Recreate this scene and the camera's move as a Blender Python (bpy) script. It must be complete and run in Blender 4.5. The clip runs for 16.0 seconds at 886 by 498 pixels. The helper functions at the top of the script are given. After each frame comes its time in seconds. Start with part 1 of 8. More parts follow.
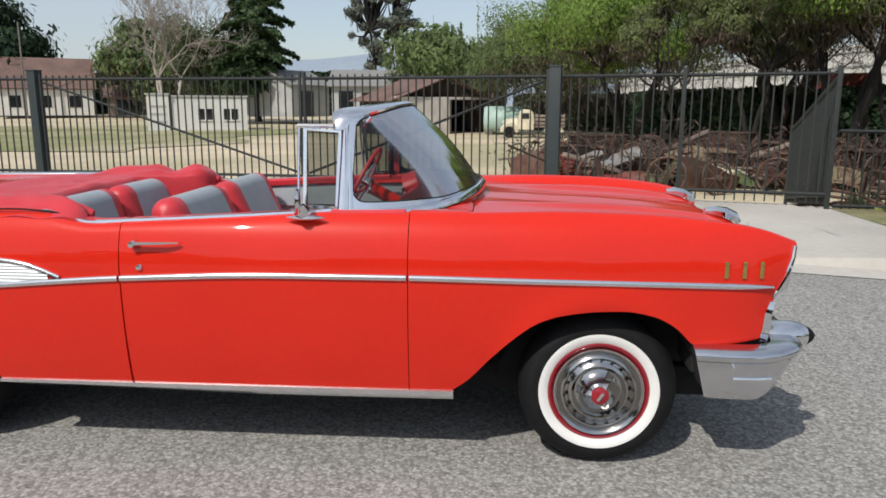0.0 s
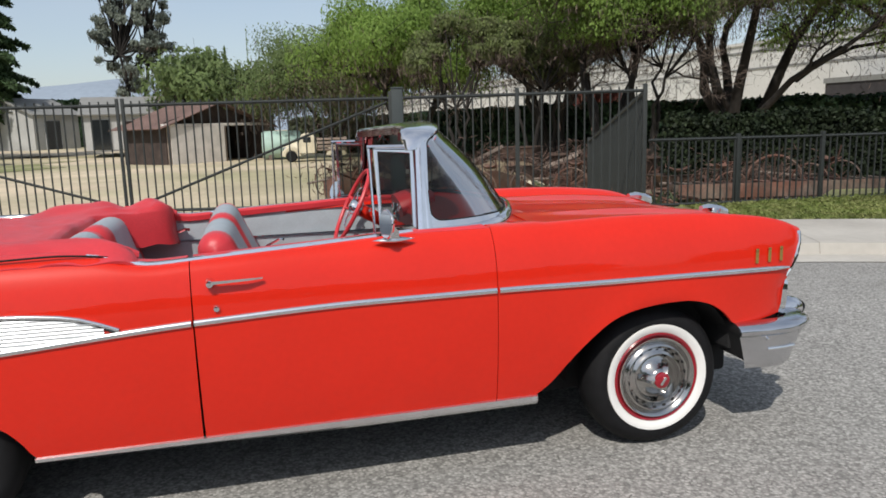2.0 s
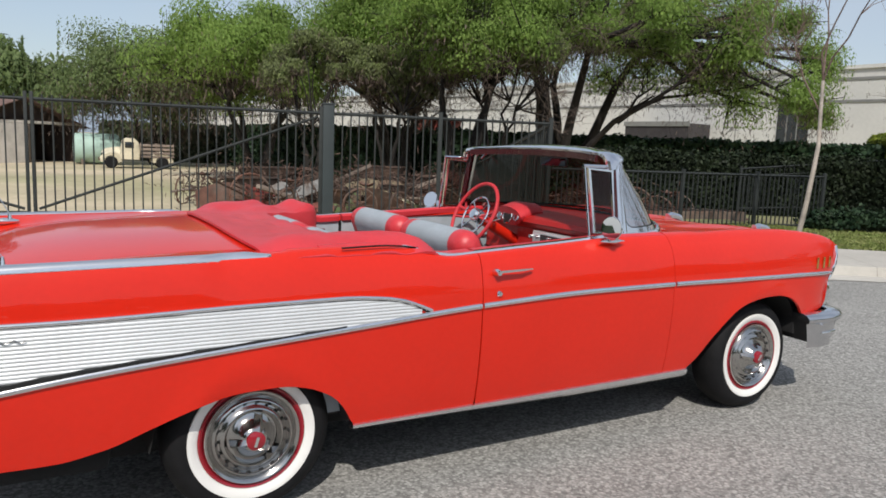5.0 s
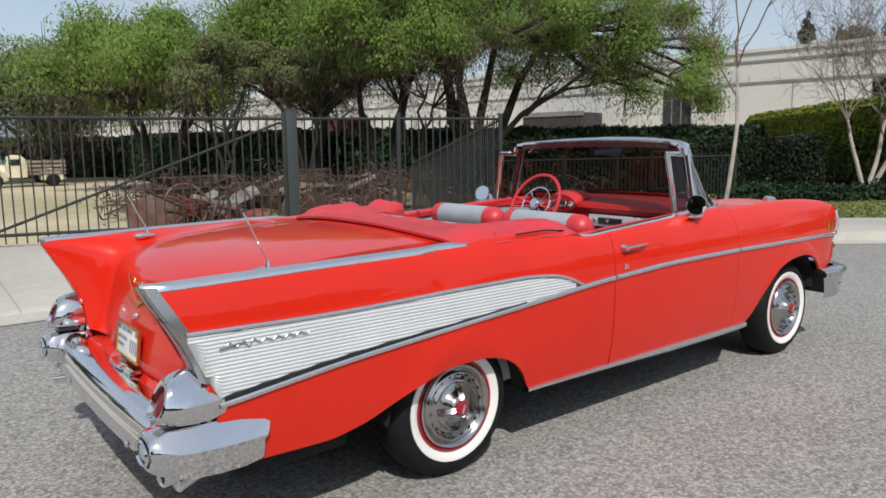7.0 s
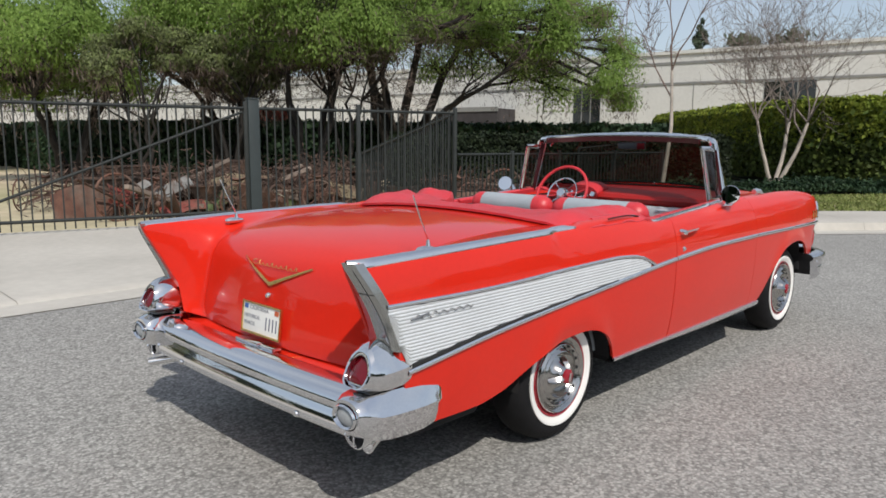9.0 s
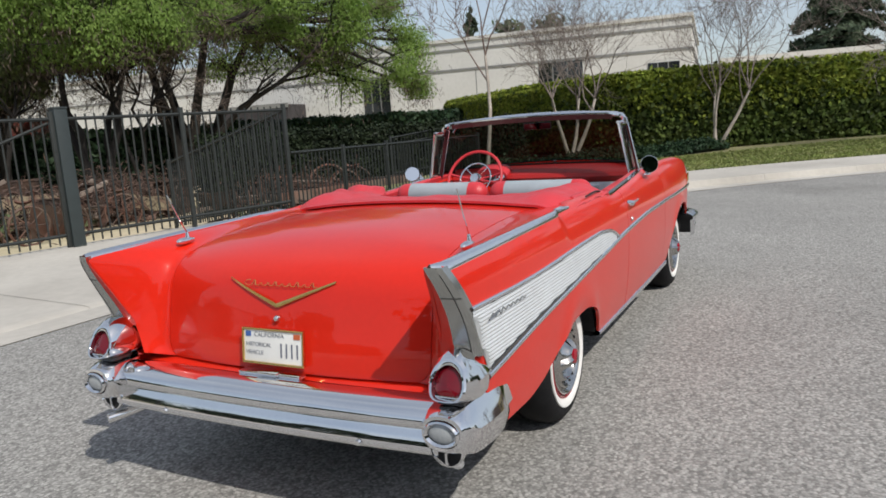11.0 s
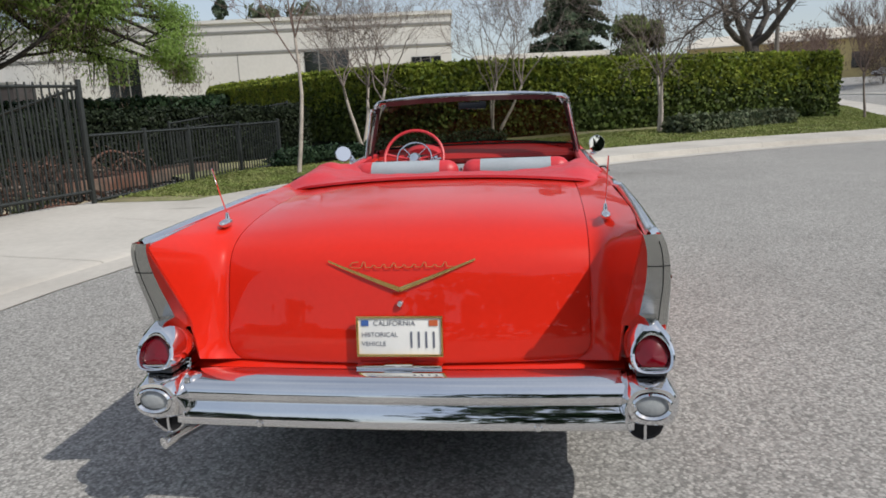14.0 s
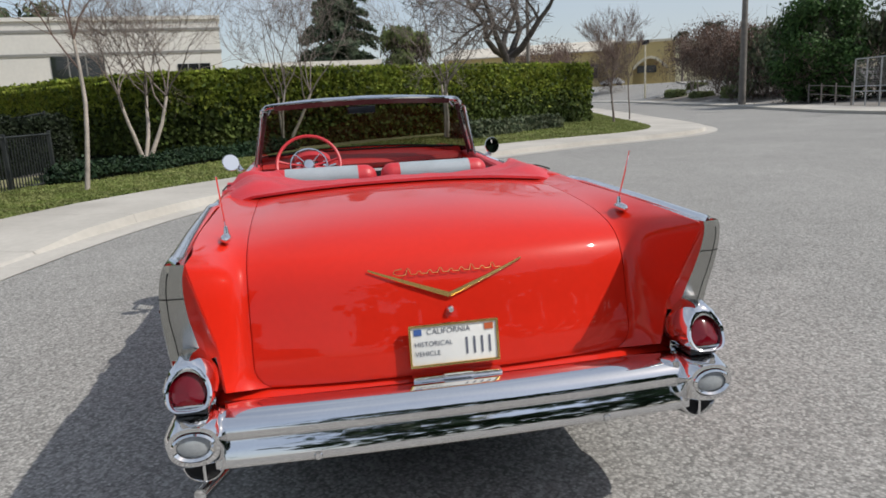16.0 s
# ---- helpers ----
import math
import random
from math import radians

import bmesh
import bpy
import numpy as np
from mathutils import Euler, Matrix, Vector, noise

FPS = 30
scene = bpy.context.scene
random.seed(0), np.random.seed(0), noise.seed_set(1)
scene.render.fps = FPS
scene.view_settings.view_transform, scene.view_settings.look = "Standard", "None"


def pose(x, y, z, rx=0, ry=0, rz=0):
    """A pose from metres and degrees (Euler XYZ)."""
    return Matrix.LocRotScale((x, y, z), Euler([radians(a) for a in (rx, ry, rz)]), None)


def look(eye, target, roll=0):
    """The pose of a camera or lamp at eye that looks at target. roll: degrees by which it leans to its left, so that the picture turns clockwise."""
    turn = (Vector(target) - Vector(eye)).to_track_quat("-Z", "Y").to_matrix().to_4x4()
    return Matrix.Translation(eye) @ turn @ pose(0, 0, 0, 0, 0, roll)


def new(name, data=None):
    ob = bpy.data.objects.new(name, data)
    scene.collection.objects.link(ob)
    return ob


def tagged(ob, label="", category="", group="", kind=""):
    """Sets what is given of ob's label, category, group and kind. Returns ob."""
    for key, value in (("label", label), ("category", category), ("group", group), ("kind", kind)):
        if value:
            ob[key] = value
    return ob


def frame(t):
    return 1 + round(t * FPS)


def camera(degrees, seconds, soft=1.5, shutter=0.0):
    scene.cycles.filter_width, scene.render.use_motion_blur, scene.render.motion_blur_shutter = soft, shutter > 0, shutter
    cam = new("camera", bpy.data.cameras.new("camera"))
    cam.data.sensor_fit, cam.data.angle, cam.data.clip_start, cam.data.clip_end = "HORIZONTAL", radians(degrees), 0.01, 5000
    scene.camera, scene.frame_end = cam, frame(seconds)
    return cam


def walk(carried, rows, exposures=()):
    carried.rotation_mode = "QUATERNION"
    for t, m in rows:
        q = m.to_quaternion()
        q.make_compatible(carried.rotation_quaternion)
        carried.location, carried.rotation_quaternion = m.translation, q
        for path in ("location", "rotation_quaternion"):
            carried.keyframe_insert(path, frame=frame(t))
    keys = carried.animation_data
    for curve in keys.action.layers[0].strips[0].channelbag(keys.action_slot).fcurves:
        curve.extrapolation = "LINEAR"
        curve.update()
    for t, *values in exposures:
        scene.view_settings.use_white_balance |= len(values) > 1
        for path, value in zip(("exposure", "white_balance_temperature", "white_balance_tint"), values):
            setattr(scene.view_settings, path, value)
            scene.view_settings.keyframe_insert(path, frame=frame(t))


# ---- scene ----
cam = camera(62.7, 16.0, soft=1.7)
PATH = [
    (0, (1.01, -3.67, 1.482), (0.876, -1.713, 1.092), 0.2),
    (0.5, (0.735, -3.746, 1.517), (0.728, -1.785, 1.126), -1.6),
    (1, (0.483, -3.665, 1.446), (0.62, -1.7, 1.098), 0.5),
    (1.5, (0.147, -3.574, 1.456), (0.457, -1.627, 1.115), 1.8),
    (2, (-0.235, -3.621, 1.476), (0.251, -1.71, 1.139), -1.6),
    (2.5, (-0.536, -3.617, 1.473), (0.019, -1.725, 1.139), 0.8),
    (3, (-0.861, -3.486, 1.47), (-0.154, -1.637, 1.182), -1.4),
    (3.5, (-1.206, -3.471, 1.471), (-0.401, -1.662, 1.187), 0.3),
    (4, (-1.594, -3.518, 1.487), (-0.701, -1.758, 1.162), -0.7),
    (4.2, (-1.689, -3.511, 1.48), (-0.795, -1.752, 1.155), 0.9),
    (6.3, (-3.049, -3.306, 1.46), (-1.906, -1.68, 1.234), -1.2),
    (6.5, (-3.135, -3.251, 1.463), (-1.965, -1.646, 1.228), -1.8),
    (7, (-3.389, -3.181, 1.455), (-2.161, -1.629, 1.172), -0.7),
    (7.5, (-3.688, -3.163, 1.474), (-2.43, -1.64, 1.162), -0.7),
    (8, (-3.857, -3.058, 1.451), (-2.576, -1.548, 1.17), 2.0),
    (8.5, (-4.031, -2.867, 1.447), (-2.683, -1.415, 1.177), -1.2),
    (9, (-4.274, -2.74, 1.442), (-2.849, -1.369, 1.142), 0.3),
    (9.5, (-4.484, -2.608, 1.454), (-2.926, -1.394, 1.138), 1.8),
    (10, (-4.571, -2.382, 1.431), (-2.932, -1.273, 1.138), 0.4),
    (10.2, (-4.592, -2.287, 1.441), (-2.927, -1.218, 1.152), -1.7),
    (12.3, (-4.847, -1.282, 1.458), (-3.02, -0.555, 1.093), -0.3),
    (12.5, (-4.874, -1.213, 1.453), (-3.04, -0.496, 1.102), 0.3),
    (13, (-4.995, -0.976, 1.448), (-3.121, -0.393, 1.061), -0.6),
    (13.5, (-5.018, -0.758, 1.437), (-3.099, -0.39, 1.01), 2.7),
    (14, (-4.936, -0.487, 1.433), (-2.994, -0.221, 1.037), -2.5),
    (14.5, (-4.929, -0.28, 1.45), (-2.978, -0.105, 1.048), 0.2),
    (15, (-4.995, -0.028, 1.453), (-3.034, -0.099, 1.064), 0.8),
    (15.5, (-4.96, 0.188, 1.427), (-3.019, -0.062, 1.018), 2.9),
    (16, (-4.833, 0.436, 1.435), (-2.906, 0.083, 1.035), -2.8),
]
walk(cam, [(t, look(eye, target, roll)) for t, eye, target, roll in PATH])

# ---- light ----
SUN = Vector((-0.44, -0.80, 1.0)).normalized()
sun = new("sun", bpy.data.lights.new("sun", "SUN"))
sun.data.energy, sun.data.angle, sun.data.color = 3.6, radians(0.6), (1.0, 0.95, 0.88)
sun.matrix_world = look(SUN * 50, (0, 0, 0))
world = bpy.data.worlds.new("sky")
scene.world = world
world.use_nodes = True
wn, wl = world.node_tree.nodes, world.node_tree.links
sky = wn.new("ShaderNodeTexSky")
sky.sky_type, sky.sun_disc = "NISHITA", False
sky.sun_elevation = math.asin(SUN.z)
sky.sun_rotation = math.atan2(SUN.x, SUN.y)
sky.air_density, sky.dust_density, sky.ozone_density = 1.0, 1.2, 1.0
# thin high cloud over the whole sky
wc, wt, wr, wm = (wn.new(k) for k in ("ShaderNodeTexCoord", "ShaderNodeTexNoise", "ShaderNodeMapRange", "ShaderNodeMix"))
wt.inputs["Scale"].default_value, wt.inputs["Detail"].default_value = 2.2, 7.0
wr.inputs[1].default_value, wr.inputs[2].default_value, wr.inputs[3].default_value, wr.inputs[4].default_value = 0.35, 0.75, 0.35, 0.85
wm.data_type = "RGBA"
wm.inputs[7].default_value = (4.6, 5.0, 5.6, 1)
wl.new(wc.outputs["Generated"], wt.inputs["Vector"])
wl.new(wt.outputs["Fac"], wr.inputs[0])
wl.new(wr.outputs[0], wm.inputs[0])
wl.new(sky.outputs[0], wm.inputs[6])
wl.new(wm.outputs[2], wn["Background"].inputs[0])
wn["Background"].inputs[1].default_value = 0.125
scene.view_settings.exposure = 0.0

# ---- materials ----
def mat(name, color, rough=0.5, metal=0.0, vary=0.0, scale=5.0, bump=0.0, bump_scale=200.0, coat=0.0, second=None, spec=0.5,
        patches=None, patch_scale=1.0, island=0.0, obrand=0.0, coat_rough=0.03):
    """A principled material: colour varied at two scales, fine relief, optional larger patches of a second colour."""
    m = bpy.data.materials.new(name)
    m.use_nodes = True
    n, l = m.node_tree.nodes, m.node_tree.links
    b = n["Principled BSDF"]
    b.inputs["Roughness"].default_value, b.inputs["Metallic"].default_value = rough, metal
    b.inputs["Specular IOR Level"].default_value = spec
    b.inputs["Coat Weight"].default_value, b.inputs["Coat Roughness"].default_value = coat, coat_rough
    col = n.new("ShaderNodeRGB")
    col.outputs[0].default_value = (*color, 1)
    out = col.outputs[0]
    tc = n.new("ShaderNodeTexCoord")

    def noise_at(s, detail=5.0):
        t = n.new("ShaderNodeTexNoise")
        t.inputs["Scale"].default_value, t.inputs["Detail"].default_value = s, detail
        l.new(tc.outputs["Object"], t.inputs["Vector"])
        return t.outputs["Fac"]

    def ramp(v, lo, hi, a, c):
        r = n.new("ShaderNodeMapRange")
        r.inputs[1].default_value, r.inputs[2].default_value, r.inputs[3].default_value, r.inputs[4].default_value = lo, hi, a, c
        l.new(v, r.inputs[0])
        return r.outputs[0]

    def mix(fac, a, c, kind="MIX"):
        x = n.new("ShaderNodeMix")
        x.data_type, x.blend_type = "RGBA", kind
        l.new(fac, x.inputs[0])
        l.new(a, x.inputs[6])
        if isinstance(c, tuple):
            x.inputs[7].default_value = (*c, 1)
        else:
            l.new(c, x.inputs[7])
        return x.outputs[2]

    def scaled(a, v):
        h = n.new("ShaderNodeHueSaturation")
        l.new(a, h.inputs["Color"])
        l.new(v, h.inputs["Value"])
        return h.outputs[0]

    if patches:
        out = mix(ramp(noise_at(patch_scale, 6.0), 0.42, 0.62, 0, 1), out, patches)
    if second:
        out = mix(ramp(noise_at(scale * 6, 3.0), 0.4, 0.6, 0, 1), out, second)
    if vary:
        out = scaled(out, ramp(noise_at(scale), 0.3, 0.7, 1 - vary, 1 + vary))
        out = scaled(out, ramp(noise_at(scale * 14, 2.0), 0.3, 0.7, 1 - vary * 0.7, 1 + vary * 0.7))
    if island:
        g = n.new("ShaderNodeNewGeometry")
        out = scaled(out, ramp(g.outputs["Random Per Island"], 0, 1, 1 - island, 1 + island))
    if obrand:
        g = n.new("ShaderNodeObjectInfo")
        out = scaled(out, ramp(g.outputs["Random"], 0, 1, 1 - obrand, 1 + obrand))
    l.new(out, b.inputs["Base Color"])
    if bump:
        p = n.new("ShaderNodeBump")
        p.inputs["Strength"].default_value = bump
        p.inputs["Distance"].default_value = 0.01
        l.new(noise_at(bump_scale, 4.0), p.inputs["Height"])
        l.new(p.outputs[0], b.inputs["Normal"])
    return m


def leaf_mat(name, color, other, through_light=0.35, island=0.35):
    m = mat(name, color, 0.6, vary=0.2, scale=0.6, second=other, island=island, spec=0.2)
    n, l = m.node_tree.nodes, m.node_tree.links
    b, o = n["Principled BSDF"], n["Material Output"]
    t = n.new("ShaderNodeBsdfTranslucent")
    l.new(b.inputs["Base Color"].links[0].from_socket, t.inputs[0])
    x = n.new("ShaderNodeMixShader")
    x.inputs[0].default_value = through_light
    l.new(b.outputs[0], x.inputs[1])
    l.new(t.outputs[0], x.inputs[2])
    l.new(x.outputs[0], o.inputs[0])
    return m


def glass_mat(name, tint=(0.86, 0.93, 0.90)):
    m = bpy.data.materials.new(name)
    m.use_nodes = True
    n, l = m.node_tree.nodes, m.node_tree.links
    g, t, x, f = (n.new(k) for k in ("ShaderNodeBsdfGlossy", "ShaderNodeBsdfTransparent", "ShaderNodeMixShader", "ShaderNodeFresnel"))
    g.inputs["Roughness"].default_value = 0.01
    t.inputs[0].default_value = (*tint, 1)
    f.inputs[0].default_value = 1.45
    w = n.new("ShaderNodeMath")
    w.operation = "MULTIPLY"
    w.inputs[1].default_value = 0.75
    l.new(f.outputs[0], w.inputs[0])
    l.new(w.outputs[0], x.inputs[0])
    l.new(t.outputs[0], x.inputs[1])
    l.new(g.outputs[0], x.inputs[2])
    l.new(x.outputs[0], n["Material Output"].inputs[0])
    return m


def stone_mat(name):
    """Worn asphalt: single stones of many greys in dark binder, tyre-worn paler areas and old stains."""
    m = mat(name, (0.2, 0.2, 0.19), 0.92, spec=0.3)
    n, l = m.node_tree.nodes, m.node_tree.links
    b, tc = n["Principled BSDF"], n["Texture Coordinate"]

    def ramp(v, lo, hi, a, c):
        r = n.new("ShaderNodeMapRange")
        r.inputs[1].default_value, r.inputs[2].default_value, r.inputs[3].default_value, r.inputs[4].default_value = lo, hi, a, c
        l.new(v, r.inputs[0])
        return r.outputs[0]

    def math_node(kind, a, c):
        x = n.new("ShaderNodeMath")
        x.operation = kind
        for i, v in enumerate((a, c)):
            if isinstance(v, float):
                x.inputs[i].default_value = v
            else:
                l.new(v, x.inputs[i])
        return x.outputs[0]

    def noise_at(s, d):
        t = n.new("ShaderNodeTexNoise")
        t.inputs["Scale"].default_value, t.inputs["Detail"].default_value = s, d
        l.new(tc.outputs["Object"], t.inputs["Vector"])
        return t.outputs["Fac"]

    v = n.new("ShaderNodeTexVoronoi")
    v.inputs["Scale"].default_value = 72
    l.new(tc.outputs["Object"], v.inputs["Vector"])
    sep = n.new("ShaderNodeSeparateColor")
    l.new(v.outputs["Color"], sep.inputs[0])
    grain = math_node("MULTIPLY", ramp(sep.outputs[0], 0, 1, 0.62, 1.40), ramp(v.outputs["Distance"], 0.15, 0.75, 1.08, 0.74))
    fine = ramp(noise_at(28, 3), 0.3, 0.7, 0.86, 1.14)
    wide = math_node("MULTIPLY", ramp(noise_at(0.35, 5), 0.3, 0.7, 0.93, 1.07), ramp(noise_at(2.0, 4), 0.3, 0.7, 0.95, 1.05))
    stain = ramp(noise_at(0.16, 6), 0.62, 0.72, 1.0, 0.80)
    f = math_node("MULTIPLY", math_node("MULTIPLY", grain, fine), math_node("MULTIPLY", wide, stain))
    x = n.new("ShaderNodeVectorMath")
    x.operation = "SCALE"
    x.inputs[0].default_value = (0.305, 0.298, 0.281)
    l.new(f, x.inputs["Scale"])
    l.new(x.outputs[0], b.inputs["Base Color"])
    p = n.new("ShaderNodeBump")
    p.inputs["Strength"].default_value, p.inputs["Distance"].default_value, p.invert = 0.35, 0.006, True
    l.new(v.outputs["Distance"], p.inputs["Height"])
    l.new(p.outputs[0], b.inputs["Normal"])
    return m


RED = mat("red_paint", (0.63, 0.020, 0.008), 0.36, vary=0.03, scale=3, coat=0.7, coat_rough=0.02, bump=0.008, bump_scale=900, spec=0.08)
CHROME = mat("chrome", (0.80, 0.80, 0.81), 0.045, 1.0, vary=0.02, scale=8)
WORNCHROME = mat("worn_chrome", (0.66, 0.66, 0.675), 0.15, 1.0, vary=0.04, scale=8)
COVER = mat("wheel_cover_metal", (0.48, 0.47, 0.455), 0.15, 1.0, vary=0.06, scale=20)
STEEL = mat("brushed_stainless", (0.80, 0.81, 0.83), 0.26, 1.0, vary=0.05, scale=10, bump=0.05, bump_scale=400)
POLISHED = mat("polished_stainless", (0.86, 0.86, 0.87), 0.17, 1.0, vary=0.03, scale=12)
MAROON = mat("dark_maroon_garnish", (0.055, 0.010, 0.012), 0.22, vary=0.1, scale=15, coat=0.3)
SCRIPT = mat("dull_script_metal", (0.30, 0.30, 0.30), 0.35, 0.9, vary=0.1, scale=60)
BRIGHT = mat("bright_trim", (0.84, 0.84, 0.86), 0.11, 1.0, vary=0.03, scale=12)
GLOSSBLACK = mat("gloss_black", (0.012, 0.013, 0.014), 0.25, vary=0.1, scale=15, coat=0.5)
ALU = mat("anodised_aluminium", (0.70, 0.72, 0.73), 0.36, 0.35, vary=0.04, scale=6)
GOLD = mat("gold_anodised", (0.72, 0.48, 0.17), 0.25, 1.0, vary=0.06, scale=30)
BLACK = mat("black_rubber", (0.010, 0.010, 0.011), 0.7, spec=0.2, vary=0.2, scale=20, bump=0.2, bump_scale=300)
DARK = mat("dark_underbody", (0.012, 0.012, 0.013), 0.9, vary=0.3, scale=8)
WHITEWALL = mat("whitewall", (0.80, 0.79, 0.76), 0.55, vary=0.03, scale=12)
REDVINYL = mat("red_vinyl", (0.57, 0.036, 0.046), 0.40, vary=0.08, scale=7, bump=0.12, bump_scale=350)
GREYVINYL = mat("silver_grey_vinyl", (0.34, 0.38, 0.41), 0.5, vary=0.07, scale=9, bump=0.15, bump_scale=420)
CARPET = mat("dark_carpet", (0.05, 0.045, 0.045), 0.95, vary=0.2, scale=20, bump=0.4, bump_scale=600)
LENS = mat("red_lens", (0.13, 0.002, 0.007), 0.12, vary=0.05, scale=30, coat=0.25)
CLEARLENS = mat("frosted_clear_lens", (0.34, 0.36, 0.37), 0.2, vary=0.1, scale=60, coat=0.8)
BADGERED = mat("red_badge_enamel", (0.28, 0.008, 0.018), 0.2, vary=0.05, scale=40, coat=0.6)
BLADE = mat("satin_trim_metal", (0.46, 0.46, 0.44), 0.24, 0.9, vary=0.05, scale=10)
WHITE = mat("white_enamel", (0.78, 0.78, 0.75), 0.4, vary=0.03, scale=20)
INK = mat("dark_ink", (0.13, 0.14, 0.18), 0.5, vary=0.05, scale=50)
BLUEINK = mat("blue_sticker", (0.05, 0.12, 0.35), 0.5, vary=0.05, scale=50)
ORANGEINK = mat("orange_sticker", (0.55, 0.12, 0.04), 0.5, vary=0.05, scale=50)
GLASS = glass_mat("tinted_glass", (0.42, 0.435, 0.405))
MIRROR = mat("mirror", (0.9, 0.9, 0.9), 0.01, 1.0)
ASPHALT = stone_mat("asphalt")
CONCRETE = mat("concrete", (0.47, 0.445, 0.40), 0.9, vary=0.07, scale=0.8, bump=0.2, bump_scale=120, patches=(0.40, 0.375, 0.335), patch_scale=0.35)
IRON = mat("black_painted_iron", (0.030, 0.034, 0.033), 0.55, spec=0.3, vary=0.15, scale=12)
IRONCOL = mat("slate_painted_steel", (0.028, 0.038, 0.039), 0.55, vary=0.12, scale=6)
SAND = mat("sandy_dirt", (0.56, 0.465, 0.33), 0.95, vary=0.14, scale=0.25, bump=0.3, bump_scale=25, patches=(0.32, 0.30, 0.17), patch_scale=0.06)
YARDGRASS = mat("rough_yard_grass", (0.20, 0.21, 0.085), 0.95, vary=0.2, scale=0.8, bump=0.4, bump_scale=30, patches=(0.40, 0.345, 0.23), patch_scale=0.12)
LAWN = mat("lawn_soil", (0.13, 0.15, 0.05), 0.95, vary=0.25, scale=2, bump=0.4, bump_scale=60, second=(0.20, 0.19, 0.09), patches=(0.22, 0.19, 0.10), patch_scale=0.9)
BARK = mat("dark_bark", (0.020, 0.017, 0.015), 0.95, vary=0.3, scale=5, bump=0.6, bump_scale=40)
PALEBARK = mat("pale_bark", (0.42, 0.37, 0.32), 0.9, vary=0.25, scale=4, bump=0.4, bump_scale=50)
MIDBARK = mat("ash_grey_bark", (0.29, 0.25, 0.215), 0.9, vary=0.25, scale=4)
GREYBARK = mat("grey_bark", (0.20, 0.165, 0.145), 0.9, vary=0.25, scale=4, bump=0.4, bump_scale=50)
LEAF = leaf_mat("pepper_leaves", (0.195, 0.300, 0.072), (0.270, 0.385, 0.098), 0.55, 0.12)
LEAFHAZE = leaf_mat("pale_dusty_leaves", (0.135, 0.190, 0.070), (0.18, 0.235, 0.095), 0.45, 0.2)
LEAFBLUE = leaf_mat("eucalyptus_leaves", (0.17, 0.195, 0.16), (0.22, 0.245, 0.20), 0.35, 0.3)
CEDAR = leaf_mat("cedar_needles", (0.070, 0.100, 0.062), (0.105, 0.135, 0.085), 0.3, 0.4)
LEAFDUSK = leaf_mat("dusky_leaves", (0.145, 0.165, 0.078), (0.195, 0.240, 0.090), 0.45, 0.2)
TANPANEL = mat("faded_tan_paint", (0.20, 0.165, 0.10), 0.8, vary=0.25, scale=3, bump=0.2, bump_scale=40, patches=(0.11, 0.06, 0.04), patch_scale=2.5)
GREYPANEL = mat("weathered_grey_metal", (0.19, 0.19, 0.185), 0.7, vary=0.25, scale=3, patches=(0.11, 0.075, 0.055), patch_scale=2.5)
MOSSPANEL = mat("faded_green_paint", (0.10, 0.155, 0.06), 0.7, vary=0.25, scale=3, patches=(0.11, 0.075, 0.05), patch_scale=2.5)
REDPANEL = mat("faded_red_paint", (0.20, 0.035, 0.025), 0.75, vary=0.25, scale=3, patches=(0.11, 0.05, 0.035), patch_scale=2.5)
LEAFMID = leaf_mat("dusty_leaves", (0.105, 0.150, 0.060), (0.150, 0.195, 0.080), 0.35, 0.25)
LEAFDARK = leaf_mat("conifer_needles", (0.018, 0.040, 0.020), (0.03, 0.055, 0.025), 0.15)
LEAFOLIVE = leaf_mat("grey_green_leaves", (0.075, 0.10, 0.055), (0.11, 0.125, 0.07), 0.2)
HEDGELEAF = leaf_mat("hedge_leaves", (0.055, 0.084, 0.020), (0.085, 0.115, 0.026), 0.25, 0.6)
# young shoots, their green brightened to imitate sun on the hedge top
SHOOTLEAF = leaf_mat("sunlit_hedge_shoots", (0.19, 0.25, 0.036), (0.28, 0.32, 0.055), 0.4, 0.4)
# near black stands in for the shade inside the hedges
HEDGECORE = mat("hedge_inner_shade", (0.010, 0.016, 0.007), 0.95, vary=0.3, scale=3)
BRUSH = mat("rust_brown_brush", (0.080, 0.050, 0.038), 0.95, vary=0.3, scale=3, island=0.4)
REDTWIG = mat("reddish_twigs", (0.165, 0.115, 0.095), 0.95, vary=0.2, scale=3)
OAKBARK = mat("oak_bark", (0.060, 0.052, 0.046), 0.95, vary=0.3, scale=3, bump=0.5, bump_scale=25)
MULCH = mat("brown_mulch", (0.085, 0.062, 0.048), 0.95, vary=0.3, scale=1.5, bump=0.5, bump_scale=30)
TWIG = mat("dry_brush", (0.11, 0.082, 0.066), 0.95, vary=0.3, scale=3, island=0.4)
RUST = mat("rusty_iron", (0.105, 0.050, 0.035), 0.85, 0.2, vary=0.3, scale=4, bump=0.3, bump_scale=60, obrand=0.5, patches=(0.11, 0.085, 0.068), patch_scale=1.3)
OLDIRON = mat("dark_old_iron", (0.050, 0.034, 0.028), 0.85, 0.1, vary=0.3, scale=5, bump=0.3, bump_scale=50, patches=(0.12, 0.07, 0.045), patch_scale=2.0)
PLASTER = mat("white_stucco", (0.62, 0.61, 0.575), 0.9, vary=0.05, scale=0.4, bump=0.15, bump_scale=40)
TRIMGREY = mat("grey_band", (0.22, 0.22, 0.21), 0.8, vary=0.06, scale=2)
